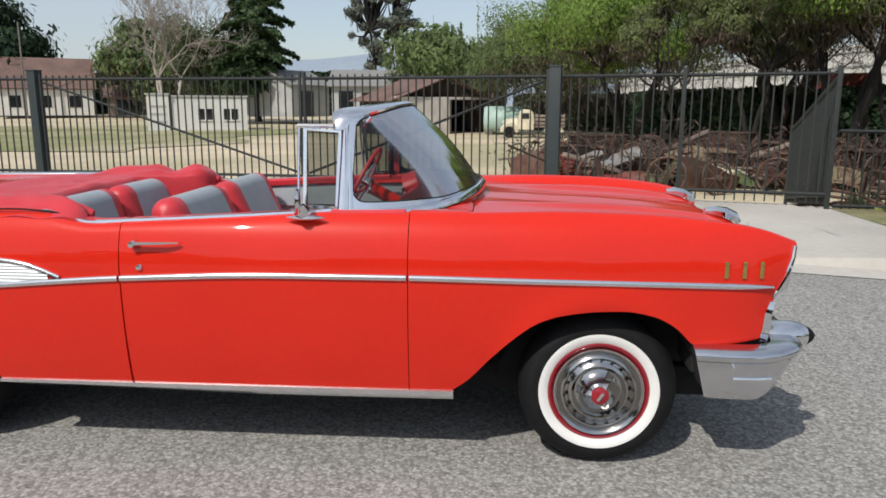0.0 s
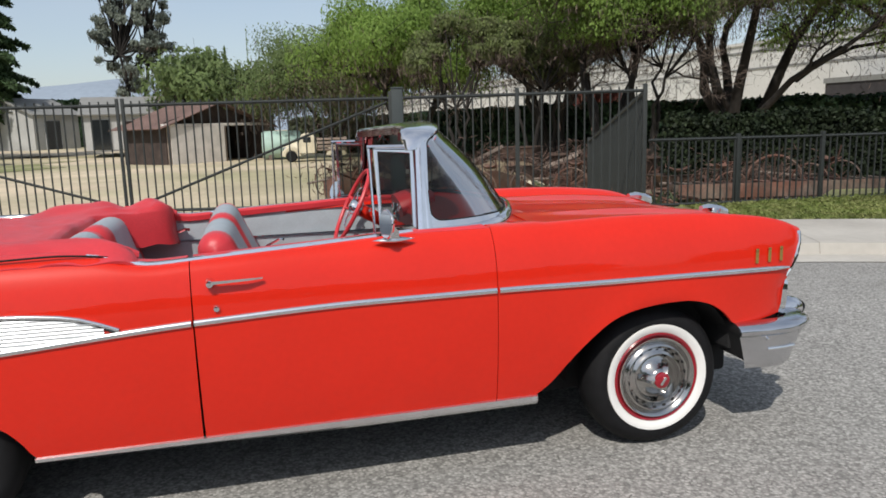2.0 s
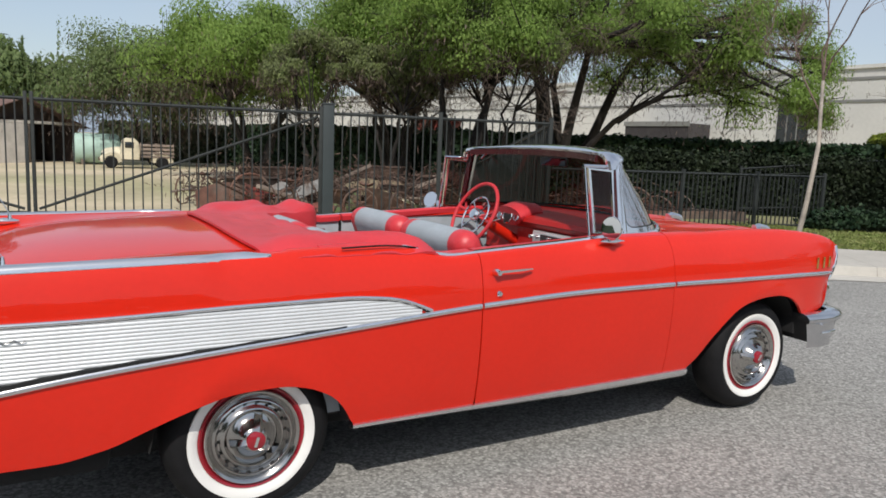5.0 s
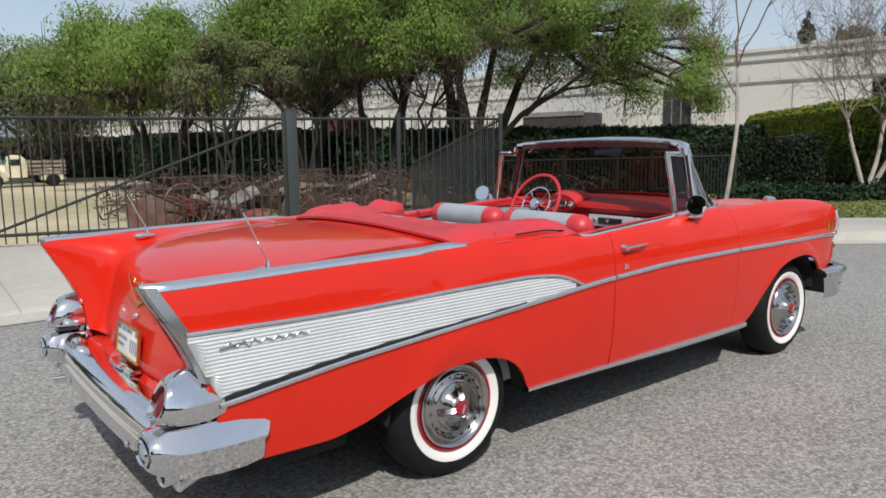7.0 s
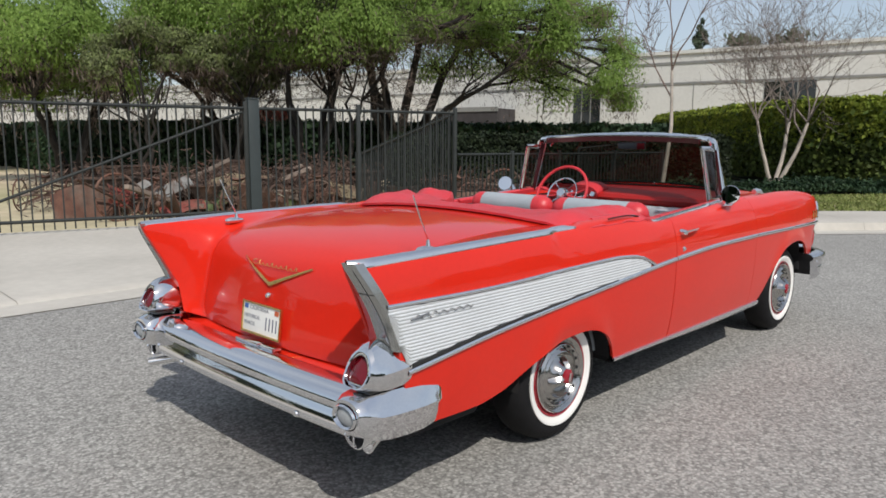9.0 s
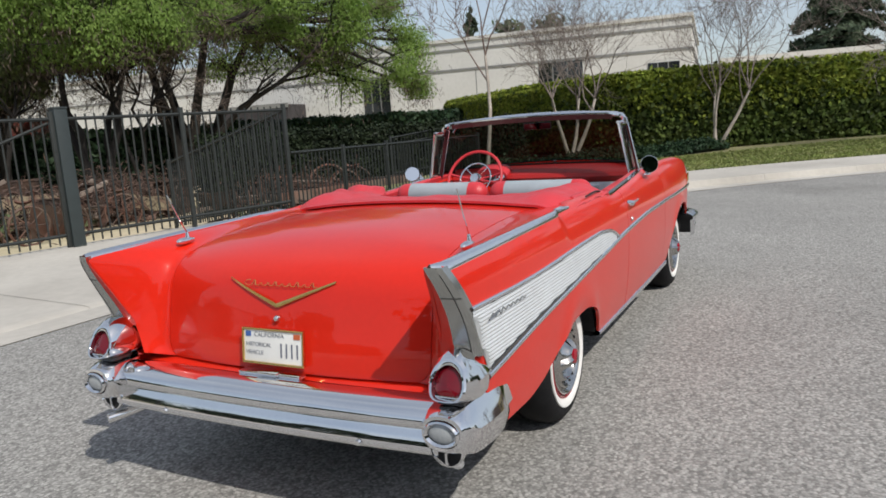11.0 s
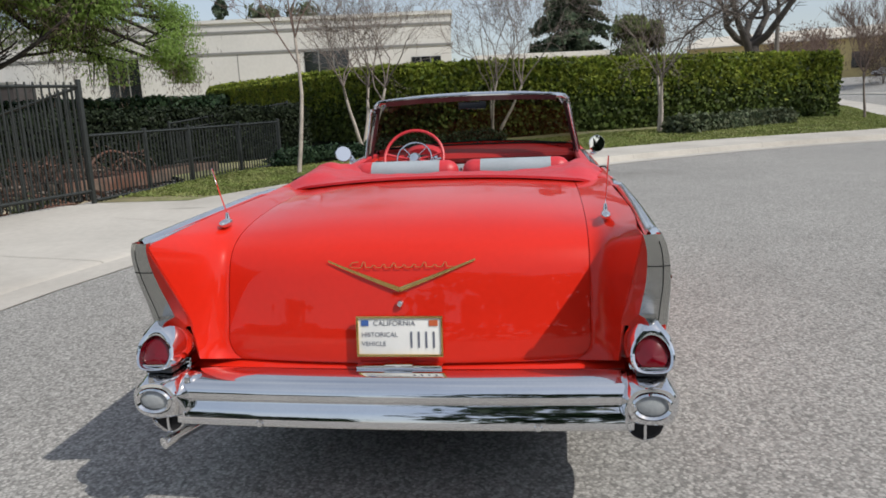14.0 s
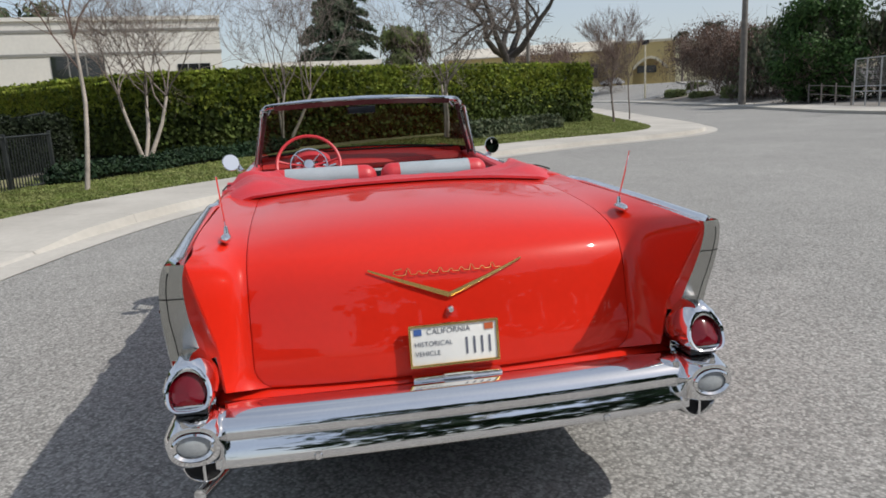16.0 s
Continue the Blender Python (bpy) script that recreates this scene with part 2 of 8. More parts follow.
WINDOWDARK = mat("dark_window", (0.015, 0.018, 0.02), 0.08, vary=0.1, scale=1, coat=0.5)
ROOFBROWN = mat("rusty_roof", (0.155, 0.095, 0.078), 0.85, vary=0.22, scale=0.5, bump=0.2, bump_scale=15)
OLDWOOD = mat("weathered_boards", (0.21, 0.165, 0.135), 0.9, vary=0.22, scale=1.5, bump=0.2, bump_scale=20, obrand=0.25)
PINKBOARD = mat("faded_pink_boards", (0.62, 0.58, 0.54), 0.9, vary=0.15, scale=1.5)
GREYBOARD = mat("pale_grey_roof", (0.40, 0.40, 0.39), 0.8, vary=0.12, scale=0.8)
YELLOW = mat("ochre_stucco", (0.52, 0.41, 0.19), 0.9, vary=0.06, scale=0.4)
HILL = mat("dry_hill", (0.42, 0.35, 0.24), 0.95, vary=0.15, scale=0.02, patches=(0.17, 0.17, 0.10), patch_scale=0.012)
FARHILL = mat("hazy_hill", (0.25, 0.30, 0.36), 0.95, vary=0.08, scale=0.01)
CREAM = mat("faded_cream_paint", (0.60, 0.54, 0.40), 0.6, vary=0.2, scale=2)
TANKGREEN = mat("pale_green_paint", (0.36, 0.50, 0.44), 0.6, vary=0.1, scale=1.5)
CARWHITE = mat("white_car_paint", (0.75, 0.75, 0.75), 0.3, coat=0.6, vary=0.02)
POLEWOOD = mat("grey_pole_wood", (0.17, 0.155, 0.14), 0.9, vary=0.2, scale=3, bump=0.3, bump_scale=30)


# ---- shape helpers ----
def cubic(xs, ys):
    """A smooth curve through points, without overshoot; xs may fall."""
    a = sorted(zip(xs, ys))
    X, Y = np.array([p[0] for p in a], float), np.array([p[1] for p in a], float)
    h, d = np.diff(X), np.diff(Y) / np.diff(X)
    m = np.zeros(len(X))
    m[0], m[-1] = d[0], d[-1]
    for i in range(1, len(X) - 1):
        if d[i - 1] * d[i] > 0:
            w1, w2 = 2 * h[i] + h[i - 1], h[i] + 2 * h[i - 1]
            m[i] = (w1 + w2) / (w1 / d[i - 1] + w2 / d[i])

    def f(x):
        x = min(max(x, X[0]), X[-1])
        i = min(int(np.searchsorted(X, x, "right")) - 1, len(X) - 2)
        t = (x - X[i]) / h[i]
        return float(Y[i] * (1 + 2 * t) * (1 - t) ** 2 + m[i] * h[i] * t * (1 - t) ** 2 + Y[i + 1] * t * t * (3 - 2 * t) + m[i + 1] * h[i] * t * t * (t - 1))
    return f


def smooth(lo, hi, v):
    t = min(max((v - lo) / (hi - lo), 0), 1)
    return t * t * (3 - 2 * t)


def mesh_from(name, verts, faces, material, shade=True):
    me = bpy.data.meshes.new(name)
    me.from_pydata([tuple(v) for v in verts], [], [tuple(f) for f in faces])
    me.update()
    if shade:
        me.polygons.foreach_set("use_smooth", [True] * len(me.polygons))
    me.materials.append(material)
    return me


def thing(name, label, category, group="", kind="", at=(0, 0, 0), turn=0.0):
    ob = new(name)
    ob.matrix_world = pose(*at, 0, 0, turn)
    ob.empty_display_size = 0.2
    return tagged(ob, label, category, group, kind)


def put(name, me, parent=None, label="", at=None):
    ob = new(name, me)
    if parent:
        ob.parent = parent
    if at is not None:
        ob.matrix_local = at if isinstance(at, Matrix) else Matrix.Translation(at)
    return tagged(ob, label)


def part(name, bm, material, parent, label="", at=None, shade=True, sharp=35):
    me = bpy.data.meshes.new(name)
    bm.normal_update()
    if shade:
        for f in bm.faces:
            f.smooth = True
        for e in bm.edges:
            if len(e.link_faces) == 1 or (len(e.link_faces) == 2 and e.calc_face_angle(0) > radians(sharp)):
                e.smooth = False
    bm.to_mesh(me)
    bm.free()
    me.materials.append(material)
    return put(name, me, parent, label, at)


def grid(rows, closed=False, flip=False):
    """A sheet through rows of points."""
    bm = bmesh.new()
    v = [[bm.verts.new(p) for p in r] for r in rows]
    for i in range(len(v) - 1):
        k = len(v[i])
        for j in range(k if closed else k - 1):
            q = [v[i][j], v[i][(j + 1) % k], v[i + 1][(j + 1) % k], v[i + 1][j]]
            try:
                bm.faces.new(q[::-1] if flip else q)
            except ValueError:
                pass
    bmesh.ops.remove_doubles(bm, verts=bm.verts, dist=1e-5)
    return bm


def thick(ob, t, offset=-1.0):
    m = ob.modifiers.new("thickness", "SOLIDIFY")
    m.thickness, m.offset = t, offset
    return ob


def mirrored(rows):
    return [[(x, -y, z) for x, y, z in r] for r in rows]


def sweep(path, section, up=(0, 0, 1), cap=True, scales=None):
    """Carry a closed section (points across and up) along a path."""
    bm = bmesh.new()
    rings, n = [], len(path)
    P = [Vector(p) for p in path]
    for i in range(n):
        t = (P[min(i + 1, n - 1)] - P[max(i - 1, 0)]).normalized()
        u = Vector(up)
        s = t.cross(u)
        if s.length < 1e-4:
            s = t.cross(Vector((0, 1, 0.1)))
        s.normalize()
        w = s.cross(t).normalized()
        k = scales[i] if scales else 1.0
        rings.append([bm.verts.new(P[i] + s * a * k + w * b * k) for a, b in section])
    m = len(section)
    for i in range(n - 1):
        for j in range(m):
            bm.faces.new([rings[i][j], rings[i][(j + 1) % m], rings[i + 1][(j + 1) % m], rings[i + 1][j]])
    if cap:
        bm.faces.new(rings[0][::-1])
        bm.faces.new(rings[-1])
    bmesh.ops.recalc_face_normals(bm, faces=bm.faces)
    return bm


def circle(r, n=8, ry=None):
    return [(r * math.cos(2 * math.pi * i / n), (ry or r) * math.sin(2 * math.pi * i / n)) for i in range(n)]


def tube(path, r, n=8, scales=None):
    return sweep(path, circle(r, n), scales=scales)


def smooth_path(pts, n=24):
    """Points along a smooth curve through pts."""
    d = [0.0]
    for a, b in zip(pts, pts[1:]):
        d.append(d[-1] + (Vector(b) - Vector(a)).length)
    fs = [cubic(d, [p[k] for p in pts]) for k in range(3)]
    return [tuple(f(d[-1] * i / (n - 1)) for f in fs) for i in range(n)]


def box(x0, x1, y0, y1, z0, z1, bevel=0.0, seg=2):
    bm = bmesh.new()
    bmesh.ops.create_cube(bm, size=1)
    for v in bm.verts:
        v.co = Vector(((x0 + x1) / 2 + v.co.x * (x1 - x0), (y0 + y1) / 2 + v.co.y * (y1 - y0), (z0 + z1) / 2 + v.co.z * (z1 - z0)))
    if bevel:
        bmesh.ops.bevel(bm, geom=list(bm.edges), offset=bevel, segments=seg, affect="EDGES", profile=0.6)
    return bm


def lathe(profile, n=40, axis="y"):
    """Turn (radius, along) points round an axis."""
    rows = []
    for r, a in profile:
        ring = []
        for i in range(n):
            c, s = math.cos(2 * math.pi * i / n), math.sin(2 * math.pi * i / n)
            ring.append((r * c, a, r * s) if axis == "y" else ((r * c, r * s, a) if axis == "z" else (a, r * c, r * s)))
        rows.append(ring)
    bm = grid(rows, closed=True)
    bmesh.ops.recalc_face_normals(bm, faces=bm.faces)
    return bm


def join_bm(*bms):
    out = bmesh.new()
    for b in bms:
        me = bpy.data.meshes.new("tmp")
        b.to_mesh(me)
        b.free()
        out.from_mesh(me)
        bpy.data.meshes.remove(me)
    return out


def moved(bm, m):
    bmesh.ops.transform(bm, matrix=m, verts=bm.verts)
    return bm


# ---- setting ----
def offset_curve(pts, d):
    """Points moved d to the left of the way along pts."""
    out = []
    for i, p in enumerate(pts):
        a, b = Vector(pts[max(i - 1, 0)]), Vector(pts[min(i + 1, len(pts) - 1)])
        t = (b - a).normalized()
        out.append((p[0] - t.y * d, p[1] + t.x * d))
    return out


KERB = [(-400, 7.0), (-60, 4.6), (-10, 3.95), (-2.7, 3.75), (0, 3.65), (2.2, 3.3), (4, 2.85), (5.3, 2.4), (6.5, 1.85), (7.6, 1.05), (8.7, 0.1), (9.8, -1.0),
        (11.2, -2.7), (12.7, -4.8), (13.9, -6.9), (14.7, -8.8), (15.4, -10.6), (16.5, -12.2), (18.6, -13.8), (22.5, -15.3), (28.7, -17.1), (38, -20), (60, -26.3), (85, -33), (102, -34.5), (116, -27), (140, -6), (240, 70), (420, 200)]
KERB = [p[:2] for a in [smooth_path([(x, y, 0) for x, y in KERB[1:-1]], 350)] for p in a]
KERB = [(-400, 7.0)] + KERB + [(420, 200)]
FAR = smooth_path([(-60, -26, 0), (12, -22.6, 0), (23.8, -23.3, 0), (31, -25.3, 0), (43, -29.3, 0), (63, -34.7, 0), (90, -42, 0), (108, -44, 0), (125, -36, 0), (150, -15, 0), (250, 60, 0)], 90)
FAR = [p[:2] for p in FAR]


def ground_z(x, y):
    """The yard behind the fence lies lower than the street."""
    d = smooth(7.0, 13.0, y + 0.25 * min(max(x, -8), 6)) * smooth(30, 12, x) if x > -400 else 0
    return -0.06 - 0.42 * d + 0.6 * smooth(50, 110, y)


xs = [-1500, -700, -300, -150, -100] + [v for v in np.arange(-70, 71, 2.0)] + [100, 150, 300, 700, 1500]
ys = [-1500, -700, -300, -150, -80, -40, -20, -5, 2] + [v for v in np.arange(4, 90, 2.0)] + [110, 150, 300, 700, 1500]
ground = part("ground", grid([[(x, y, ground_z(x, y)) for x in xs] for y in ys]), SAND, None)
tagged(ground, "sandy yard ground with patches of dry grass", "ground", kind="structure")

# the street: one asphalt sheet up to the kerb
rows = [[(x, y, 0.0), (x, min(y - 3, -8), 0.0), (x - 20 if i < 3 else x, -24 if x < 25 else y - 14, 0.0), (x, -30 if x < 25 else y - 24, 0.0), (x, -60 if x < 25 else y - 30, -0.03), (x, -1200, -0.04)] for i, (x, y) in enumerate(KERB)]
road = tagged(part("road", grid(rows), ASPHALT, None), "coarse grey asphalt street with worn patches", "road", kind="structure")

# gutter, kerb and pavement along the near side
K0, K1, K2, K3, K4 = KERB, offset_curve(KERB, 0.38), offset_curve(KERB, 0.42), offset_curve(KERB, 0.58), offset_curve(KERB, 2.25)


def drop(x):
    return smooth(3.2, 5.0, x)


rows = [[(*K0[i], 0.006), (*K1[i], 0.012)] for i in range(len(K0))]
tagged(part("gutter", grid(rows), CONCRETE, None), "pale concrete gutter strip beside the kerb", "gutter", kind="structure")
rows = [[(*K1[i], 0.010), (*K2[i], 0.03 + 0.10 * drop(K2[i][0])), (*K3[i], 0.035 + 0.10 * drop(K3[i][0]))] for i in range(len(K0))]
tagged(part("kerb", grid(rows), CONCRETE, None, sharp=25), "worn pale concrete kerb", "kerb", kind="structure")
rows = [[(*K3[i], 0.033 + 0.10 * drop(K3[i][0])), (*K4[i], (0.06 if K4[i][0] < 4 else 0.06 + 0.08 * drop(K4[i][0])))] for i in range(len(K0))]
tagged(part("pavement", grid(rows), CONCRETE, None), "sun-bleached concrete pavement", "pavement", kind="structure")
# tooled joints across the pavement and kerb
quads, run, nxt = [], 0.0, 0.0
for i in range(1, len(K0) - 1):
    if not -7 < K0[i][0] < 34:
        continue
    run += math.dist(K0[i - 1], K0[i])
    if run < nxt:
        continue
    nxt = run + 1.7
    d = (Vector(K0[i + 1]) - Vector(K0[i])).normalized() * 0.004
    h = 0.10 * drop(K3[i][0])
    line = [(K1[i], 0.016), (K2[i], 0.035 + h), (K3[i], 0.040 + h), (K4[i], 0.064 if K4[i][0] < 4 else 0.064 + 0.08 * drop(K4[i][0]))]
    quads.append(grid([[(q[0] - d.x, q[1] - d.y, z), (q[0] + d.x, q[1] + d.y, z)] for q, z in line]))
tagged(part("pavement_joint", join_bm(*quads), mat("joint_dirt", (0.27, 0.25, 0.22), 0.95, vary=0.2, scale=3), None), "dark tooled joints across the pavement", "joint", kind="structure")
# the drive apron rises from the pavement to the gates
rows = []
for i in range(len(K4)):
    x, y = K4[i]
    if -40 < x < 5.9:
        yf = 8.9 if x < -6.9 else (8.9 - 0.6 * (x + 6.9) / 4.8 if x < -2.1 else 8.3 - 0.26 * (x + 2.1))
        yf += 0.25
        rows.append([(x, y + (yf - y) * k / 6, 0.06 + 0.08 * smooth(0, 1, k / 6) + (0.08 * drop(x) * (1 - k / 6))) for k in range(7)])
tagged(part("driveway", grid(rows), CONCRETE, None), "wide pale concrete drive apron before the gates", "driveway", kind="structure")
# lawn behind the pavement
L1 = offset_curve(KERB, 2.25)
L2 = offset_curve(KERB, 9.5)


def behind_fence(x, y):
    """The lawn ends at the low fence."""
    return min(y, 6.30 - 0.09 * (x - 5.56)) if x < 12.6 else y


rows = []
for i in range(len(L1)):
    if L1[i][0] > 5.9 and L1[i][0] < 44:
        rows.append([(L1[i][0] + (L2[i][0] - L1[i][0]) * k / 8, behind_fence(L1[i][0] + (L2[i][0] - L1[i][0]) * k / 8, L1[i][1] + (L2[i][1] - L1[i][1]) * k / 8), 0.125 + (0.17 * smooth(12, 18, L1[i][0]) - 0.07) * smooth(0, 0.6, k / 8)) for k in range(9)])
first = rows[0]
fan = []
for k in range(5):
    u = k / 5
    ex = 6.0 + (first[-1][0] - 6.0) * u
    ey = 6.9 + (first[-1][1] - 6.9) * u
    a = (5.95 + (first[0][0] - 5.95) * u, first[0][1] + 0.05 * (1 - u))
    fan.append([(a[0] + (ex - a[0]) * i / 8, a[1] + (ey - a[1]) * i / 8, first[i][2]) for i in range(9)])
rows = fan + rows
LAWNROWS = rows
lawn = tagged(part("lawn", grid(rows), LAWN, None), "short green roadside lawn", "lawn", kind="structure")
# pavement on the far side of the cross street
F1, F2 = offset_curve(FAR, -0.3), offset_curve(FAR, -2.6)
rows = [[(*FAR[i], 0.0), (*FAR[i], 0.14), (*F1[i], 0.145), (*F2[i], 0.15)] for i in range(len(FAR))]
tagged(part("pavement", grid(rows, flip=True), CONCRETE, None, sharp=25), "pale pavement across the side street", "pavement", kind="structure")
MULCH = mat("mulch_and_gravel", (0.15, 0.13, 0.105), 0.95, vary=0.25, scale=0.3, bump=0.3, bump_scale=10, patches=(0.21, 0.20, 0.19), patch_scale=0.1)


def lot_z(x, y):
    """The land beyond the far pavement climbs gently away from it."""
    d = min((Vector((x, y)) - (Vector(a) + (Vector(b) - Vector(a)) * min(max((Vector((x, y)) - Vector(a)).dot(Vector(b) - Vector(a)) / (Vector(b) - Vector(a)).length_squared, 0), 1))).length for a, b in zip(FAR, FAR[1:]))
    return 0.145 + 0.145 * smooth(30, 52, x) * min(max(d - 2.6, 0), 17)


LOT = [offset_curve(FAR, -d) for d in (2.6, 4.5, 7, 11, 15, 19.6, 26, 60)]
rows = [[(*c[i], lot_z(*c[i]) if k else 0.145) for k, c in enumerate(LOT)] for i in range(len(FAR))]
tagged(part("car_park", grid([r for r in rows if r[0][0] > 50], flip=True), ASPHALT, None), "grey asphalt car park climbing from the far pavement", "car park", kind="structure")
tagged(part("verge", grid([r for r in rows if r[0][0] <= 51.5], flip=True), MULCH, None), "brown mulch verge with gravel", "verge", kind="structure")
beds = [[(*(Vector(LOT[0][i]).lerp(Vector(LOT[2][i]), u)), 0) for u in (0.03, 0.3, 0.65, 0.95 + 0.25 * math.sin(i * 1.9))] for i in range(len(FAR)) if 47 < FAR[i][0] < 86]
tagged(part("mulch_bed", grid([[(x, y, lot_z(x, y) + 0.03) for x, y, z in r] for r in beds], flip=True), MULCH, None), "dark mulch bed between pavement and car park", "bed", kind="structure")


# ---- fences and gates ----
def picket_mesh(h, w=0.019):
    return mesh_from("bar", *(lambda b: ([v.co[:] for v in b.verts], [[v.index for v in f.verts] for f in b.faces]))(indexed(box(-w / 2, w / 2, -w / 2, w / 2, 0, h))), IRON, False)


def indexed(bm):
    bm.verts.index_update()
    return bm


def iron_panel(name, label, a, b, za, zb, ha, hb, spacing=0.125, rails=(0.09, 0.96), brace=0, ends=(0.03, 0.03), posts=(), category="fence", group=""):
    """A picket panel from a to b. za, zb: foot heights; ha, hb: heights; brace: 1 or -1 for a diagonal that rises along or against the way."""
    A, B = Vector((*a, 0)), Vector((*b, 0))
    n = (B - A).length
    ang = math.degrees(math.atan2(B.y - A.y, B.x - A.x))
    t = thing(name, label, category, group, at=(*a, za), turn=ang)
    k = max(2, int(n / spacing))
    flat = abs(ha - hb) < 0.01
    me = picket_mesh(1.0)
    for i in range(1, k):
        u = i / k
        z, h = (zb - za) * u + 0.04, ha + (hb - ha) * u - 0.05
        put("bar", me, t, at=Matrix.Translation((n * u, 0, z)) @ Matrix.Diagonal((1, 1, h, 1)))
    for r in rails:
        part("rail", tube([(0, 0, ha * r), (n, 0, zb - za + hb * r)], 0.024, 4), IRON, t)
    for u, w in ((0.0, ends[0]), (1.0, ends[1])):
        if w:
            part("post", box(n * u - w, n * u + w, -w, w, (zb - za) * u - 0.03, (zb - za) * u + (ha + (hb - ha) * u) + 0.03, 0.004), IRONCOL if w > 0.05 else IRON, t)
    for u in posts:
        part("post", box(n * u - 0.03, n * u + 0.03, -0.03, 0.03, (zb - za) * u - 0.03, (zb - za) * u + ha + 0.03, 0.004), IRON, t)
    if brace:
        z0, z1 = (ha * 0.12, ha * 0.93) if brace > 0 else (ha * 0.93, ha * 0.12)
        part("brace", tube([(0.05, 0, z0), (n - 0.05, 0, z1)], 0.020, 4), IRON, t)
    return t


iron_panel("iron_gate", "black iron picket gate leaf with a diagonal brace, closed", (-6.85, 8.74), (-2.16, 8.29), 0.14, 0.14, 1.82, 1.82, brace=-1, ends=(0.03, 0.022), category="gate", group="double drive gate")
iron_panel("iron_gate", "black iron picket gate leaf with a diagonal brace, closed", (-2.08, 8.27), (1.80, 7.33), 0.14, 0.14, 1.82, 1.82, brace=1, ends=(0.022, 0.03), category="gate", group="double drive gate")
for p in ((-6.95, 8.75), (1.90, 7.30)):
    g = thing("gate_post", "thick slate-grey square steel gate post", "post", "gate posts", at=(*p, 0.10), turn=-14)
    part("shaft", box(-0.085, 0.085, -0.085, 0.085, 0, 1.92, 0.008), IRONCOL, g)
    part("cap", box(-0.095, 0.095, -0.095, 0.095, 1.921, 1.945, 0.006), IRONCOL, g)
iron_panel("iron_fence", "black iron picket fence panel beside the gate", (1.99, 7.28), (5.49, 6.37), 0.14, 0.15, 1.82, 1.82, ends=(0, 0.03), posts=(0.47,), group="iron fence")
iron_panel("iron_fence", "black iron picket fence running on along the drive", (-30, 10.2), (-7.05, 8.76), 0.14, 0.14, 1.82, 1.82, spacing=0.14, ends=(0.03, 0), posts=(0.33, 0.66, 0.9), group="iron fence")
iron_panel("iron_fence", "dark iron fence panel that drops towards the yard", (5.52, 6.38), (6.55, 10.45), 0.14, -0.36, 1.82, 1.46, spacing=0.085, ends=(0, 0.03), group="iron fence")
iron_panel("iron_fence", "low black picket fence between lawn and yard", (5.56, 6.36), (8.6, 6.25), 0.06, 0.03, 1.14, 1.15, spacing=0.11, ends=(0, 0.03), posts=(0.5,), group="low fence")
iron_panel("iron_fence", "low black picket fence between lawn and yard", (8.62, 6.25), (12.2, 5.75), 0.03, 0.03, 1.15, 1.15, spacing=0.11, ends=(0, 0.03), posts=(0.5,), group="low fence")
iron_panel("iron_fence", "dark fence rails stepping up beside the hedge", (15.0, 10.0), (21.2, 8.6), -0.05, 0.1, 1.25, 1.6, spacing=0.16, ends=(0.03, 0.03), rails=(0.09, 0.80, 0.97), group="low fence")


# ---- foliage ----
def cards(name, centres, size, aspect, material, rng, droop=0.0, parent=None, label="", facing=None, loose=0.75):
    """Many small leaves in one mesh: a bent pair of triangles each."""
    n = len(centres)
    d = rng.normal(size=(n, 3))
    if facing is not None:
        d = d * loose + facing * 0.9
    d /= np.linalg.norm(d, axis=1, keepdims=True)
    up = rng.normal(size=(n, 3))
    up[:, 2] -= droop
    s = np.cross(d, up)
    s /= np.linalg.norm(s, axis=1, keepdims=True) + 1e-9
    w = np.cross(s, d)
    k = (size * rng.uniform(0.55, 1.35, size=(n, 1)))
    a, b = s * k * 0.5, w * k * 0.5 * aspect
    v = np.empty((n, 4, 3), np.float32)
    v[:, 0], v[:, 1], v[:, 2], v[:, 3] = centres - b, centres + a + d * k * 0.12, centres + b, centres - a + d * k * 0.12
    me = bpy.data.meshes.new(name)
    me.vertices.add(n * 4)
    me.vertices.foreach_set("co", v.ravel())
    me.loops.add(n * 4)
    me.loops.foreach_set("vertex_index", np.arange(n * 4, dtype=np.int32))
    me.polygons.add(n)
    me.polygons.foreach_set("loop_start", np.arange(0, n * 4, 4, dtype=np.int32))
    me.update(calc_edges=True)
    me.materials.append(material)
    return put(name, me, parent, label)


def limb_mesh(name, limbs, material, parent, label=""):
    """Tapered limbs (points, radii) as one mesh."""
    V, F = [], []
    for pts, rad in limbs:
        sides = 8 if rad[0] > 0.06 else (5 if rad[0] > 0.015 else 3)
        base = len(V)
        n = len(pts)
        for i in range(n):
            t = (Vector(pts[min(i + 1, n - 1)]) - Vector(pts[max(i - 1, 0)])).normalized()
            s = t.cross(Vector((0.3, 0.9, 0.1))).normalized()
            w = s.cross(t)
            for j in range(sides):
                c, q = math.cos(2 * math.pi * j / sides), math.sin(2 * math.pi * j / sides)
                V.append(Vector(pts[i]) + (s * c + w * q) * rad[i])
        for i in range(n - 1):
            for j in range(sides):
                F.append((base + i * sides + j, base + i * sides + (j + 1) % sides, base + (i + 1) * sides + (j + 1) % sides, base + (i + 1) * sides + j))
    return put(name, mesh_from(name, V, F, material), parent, label)


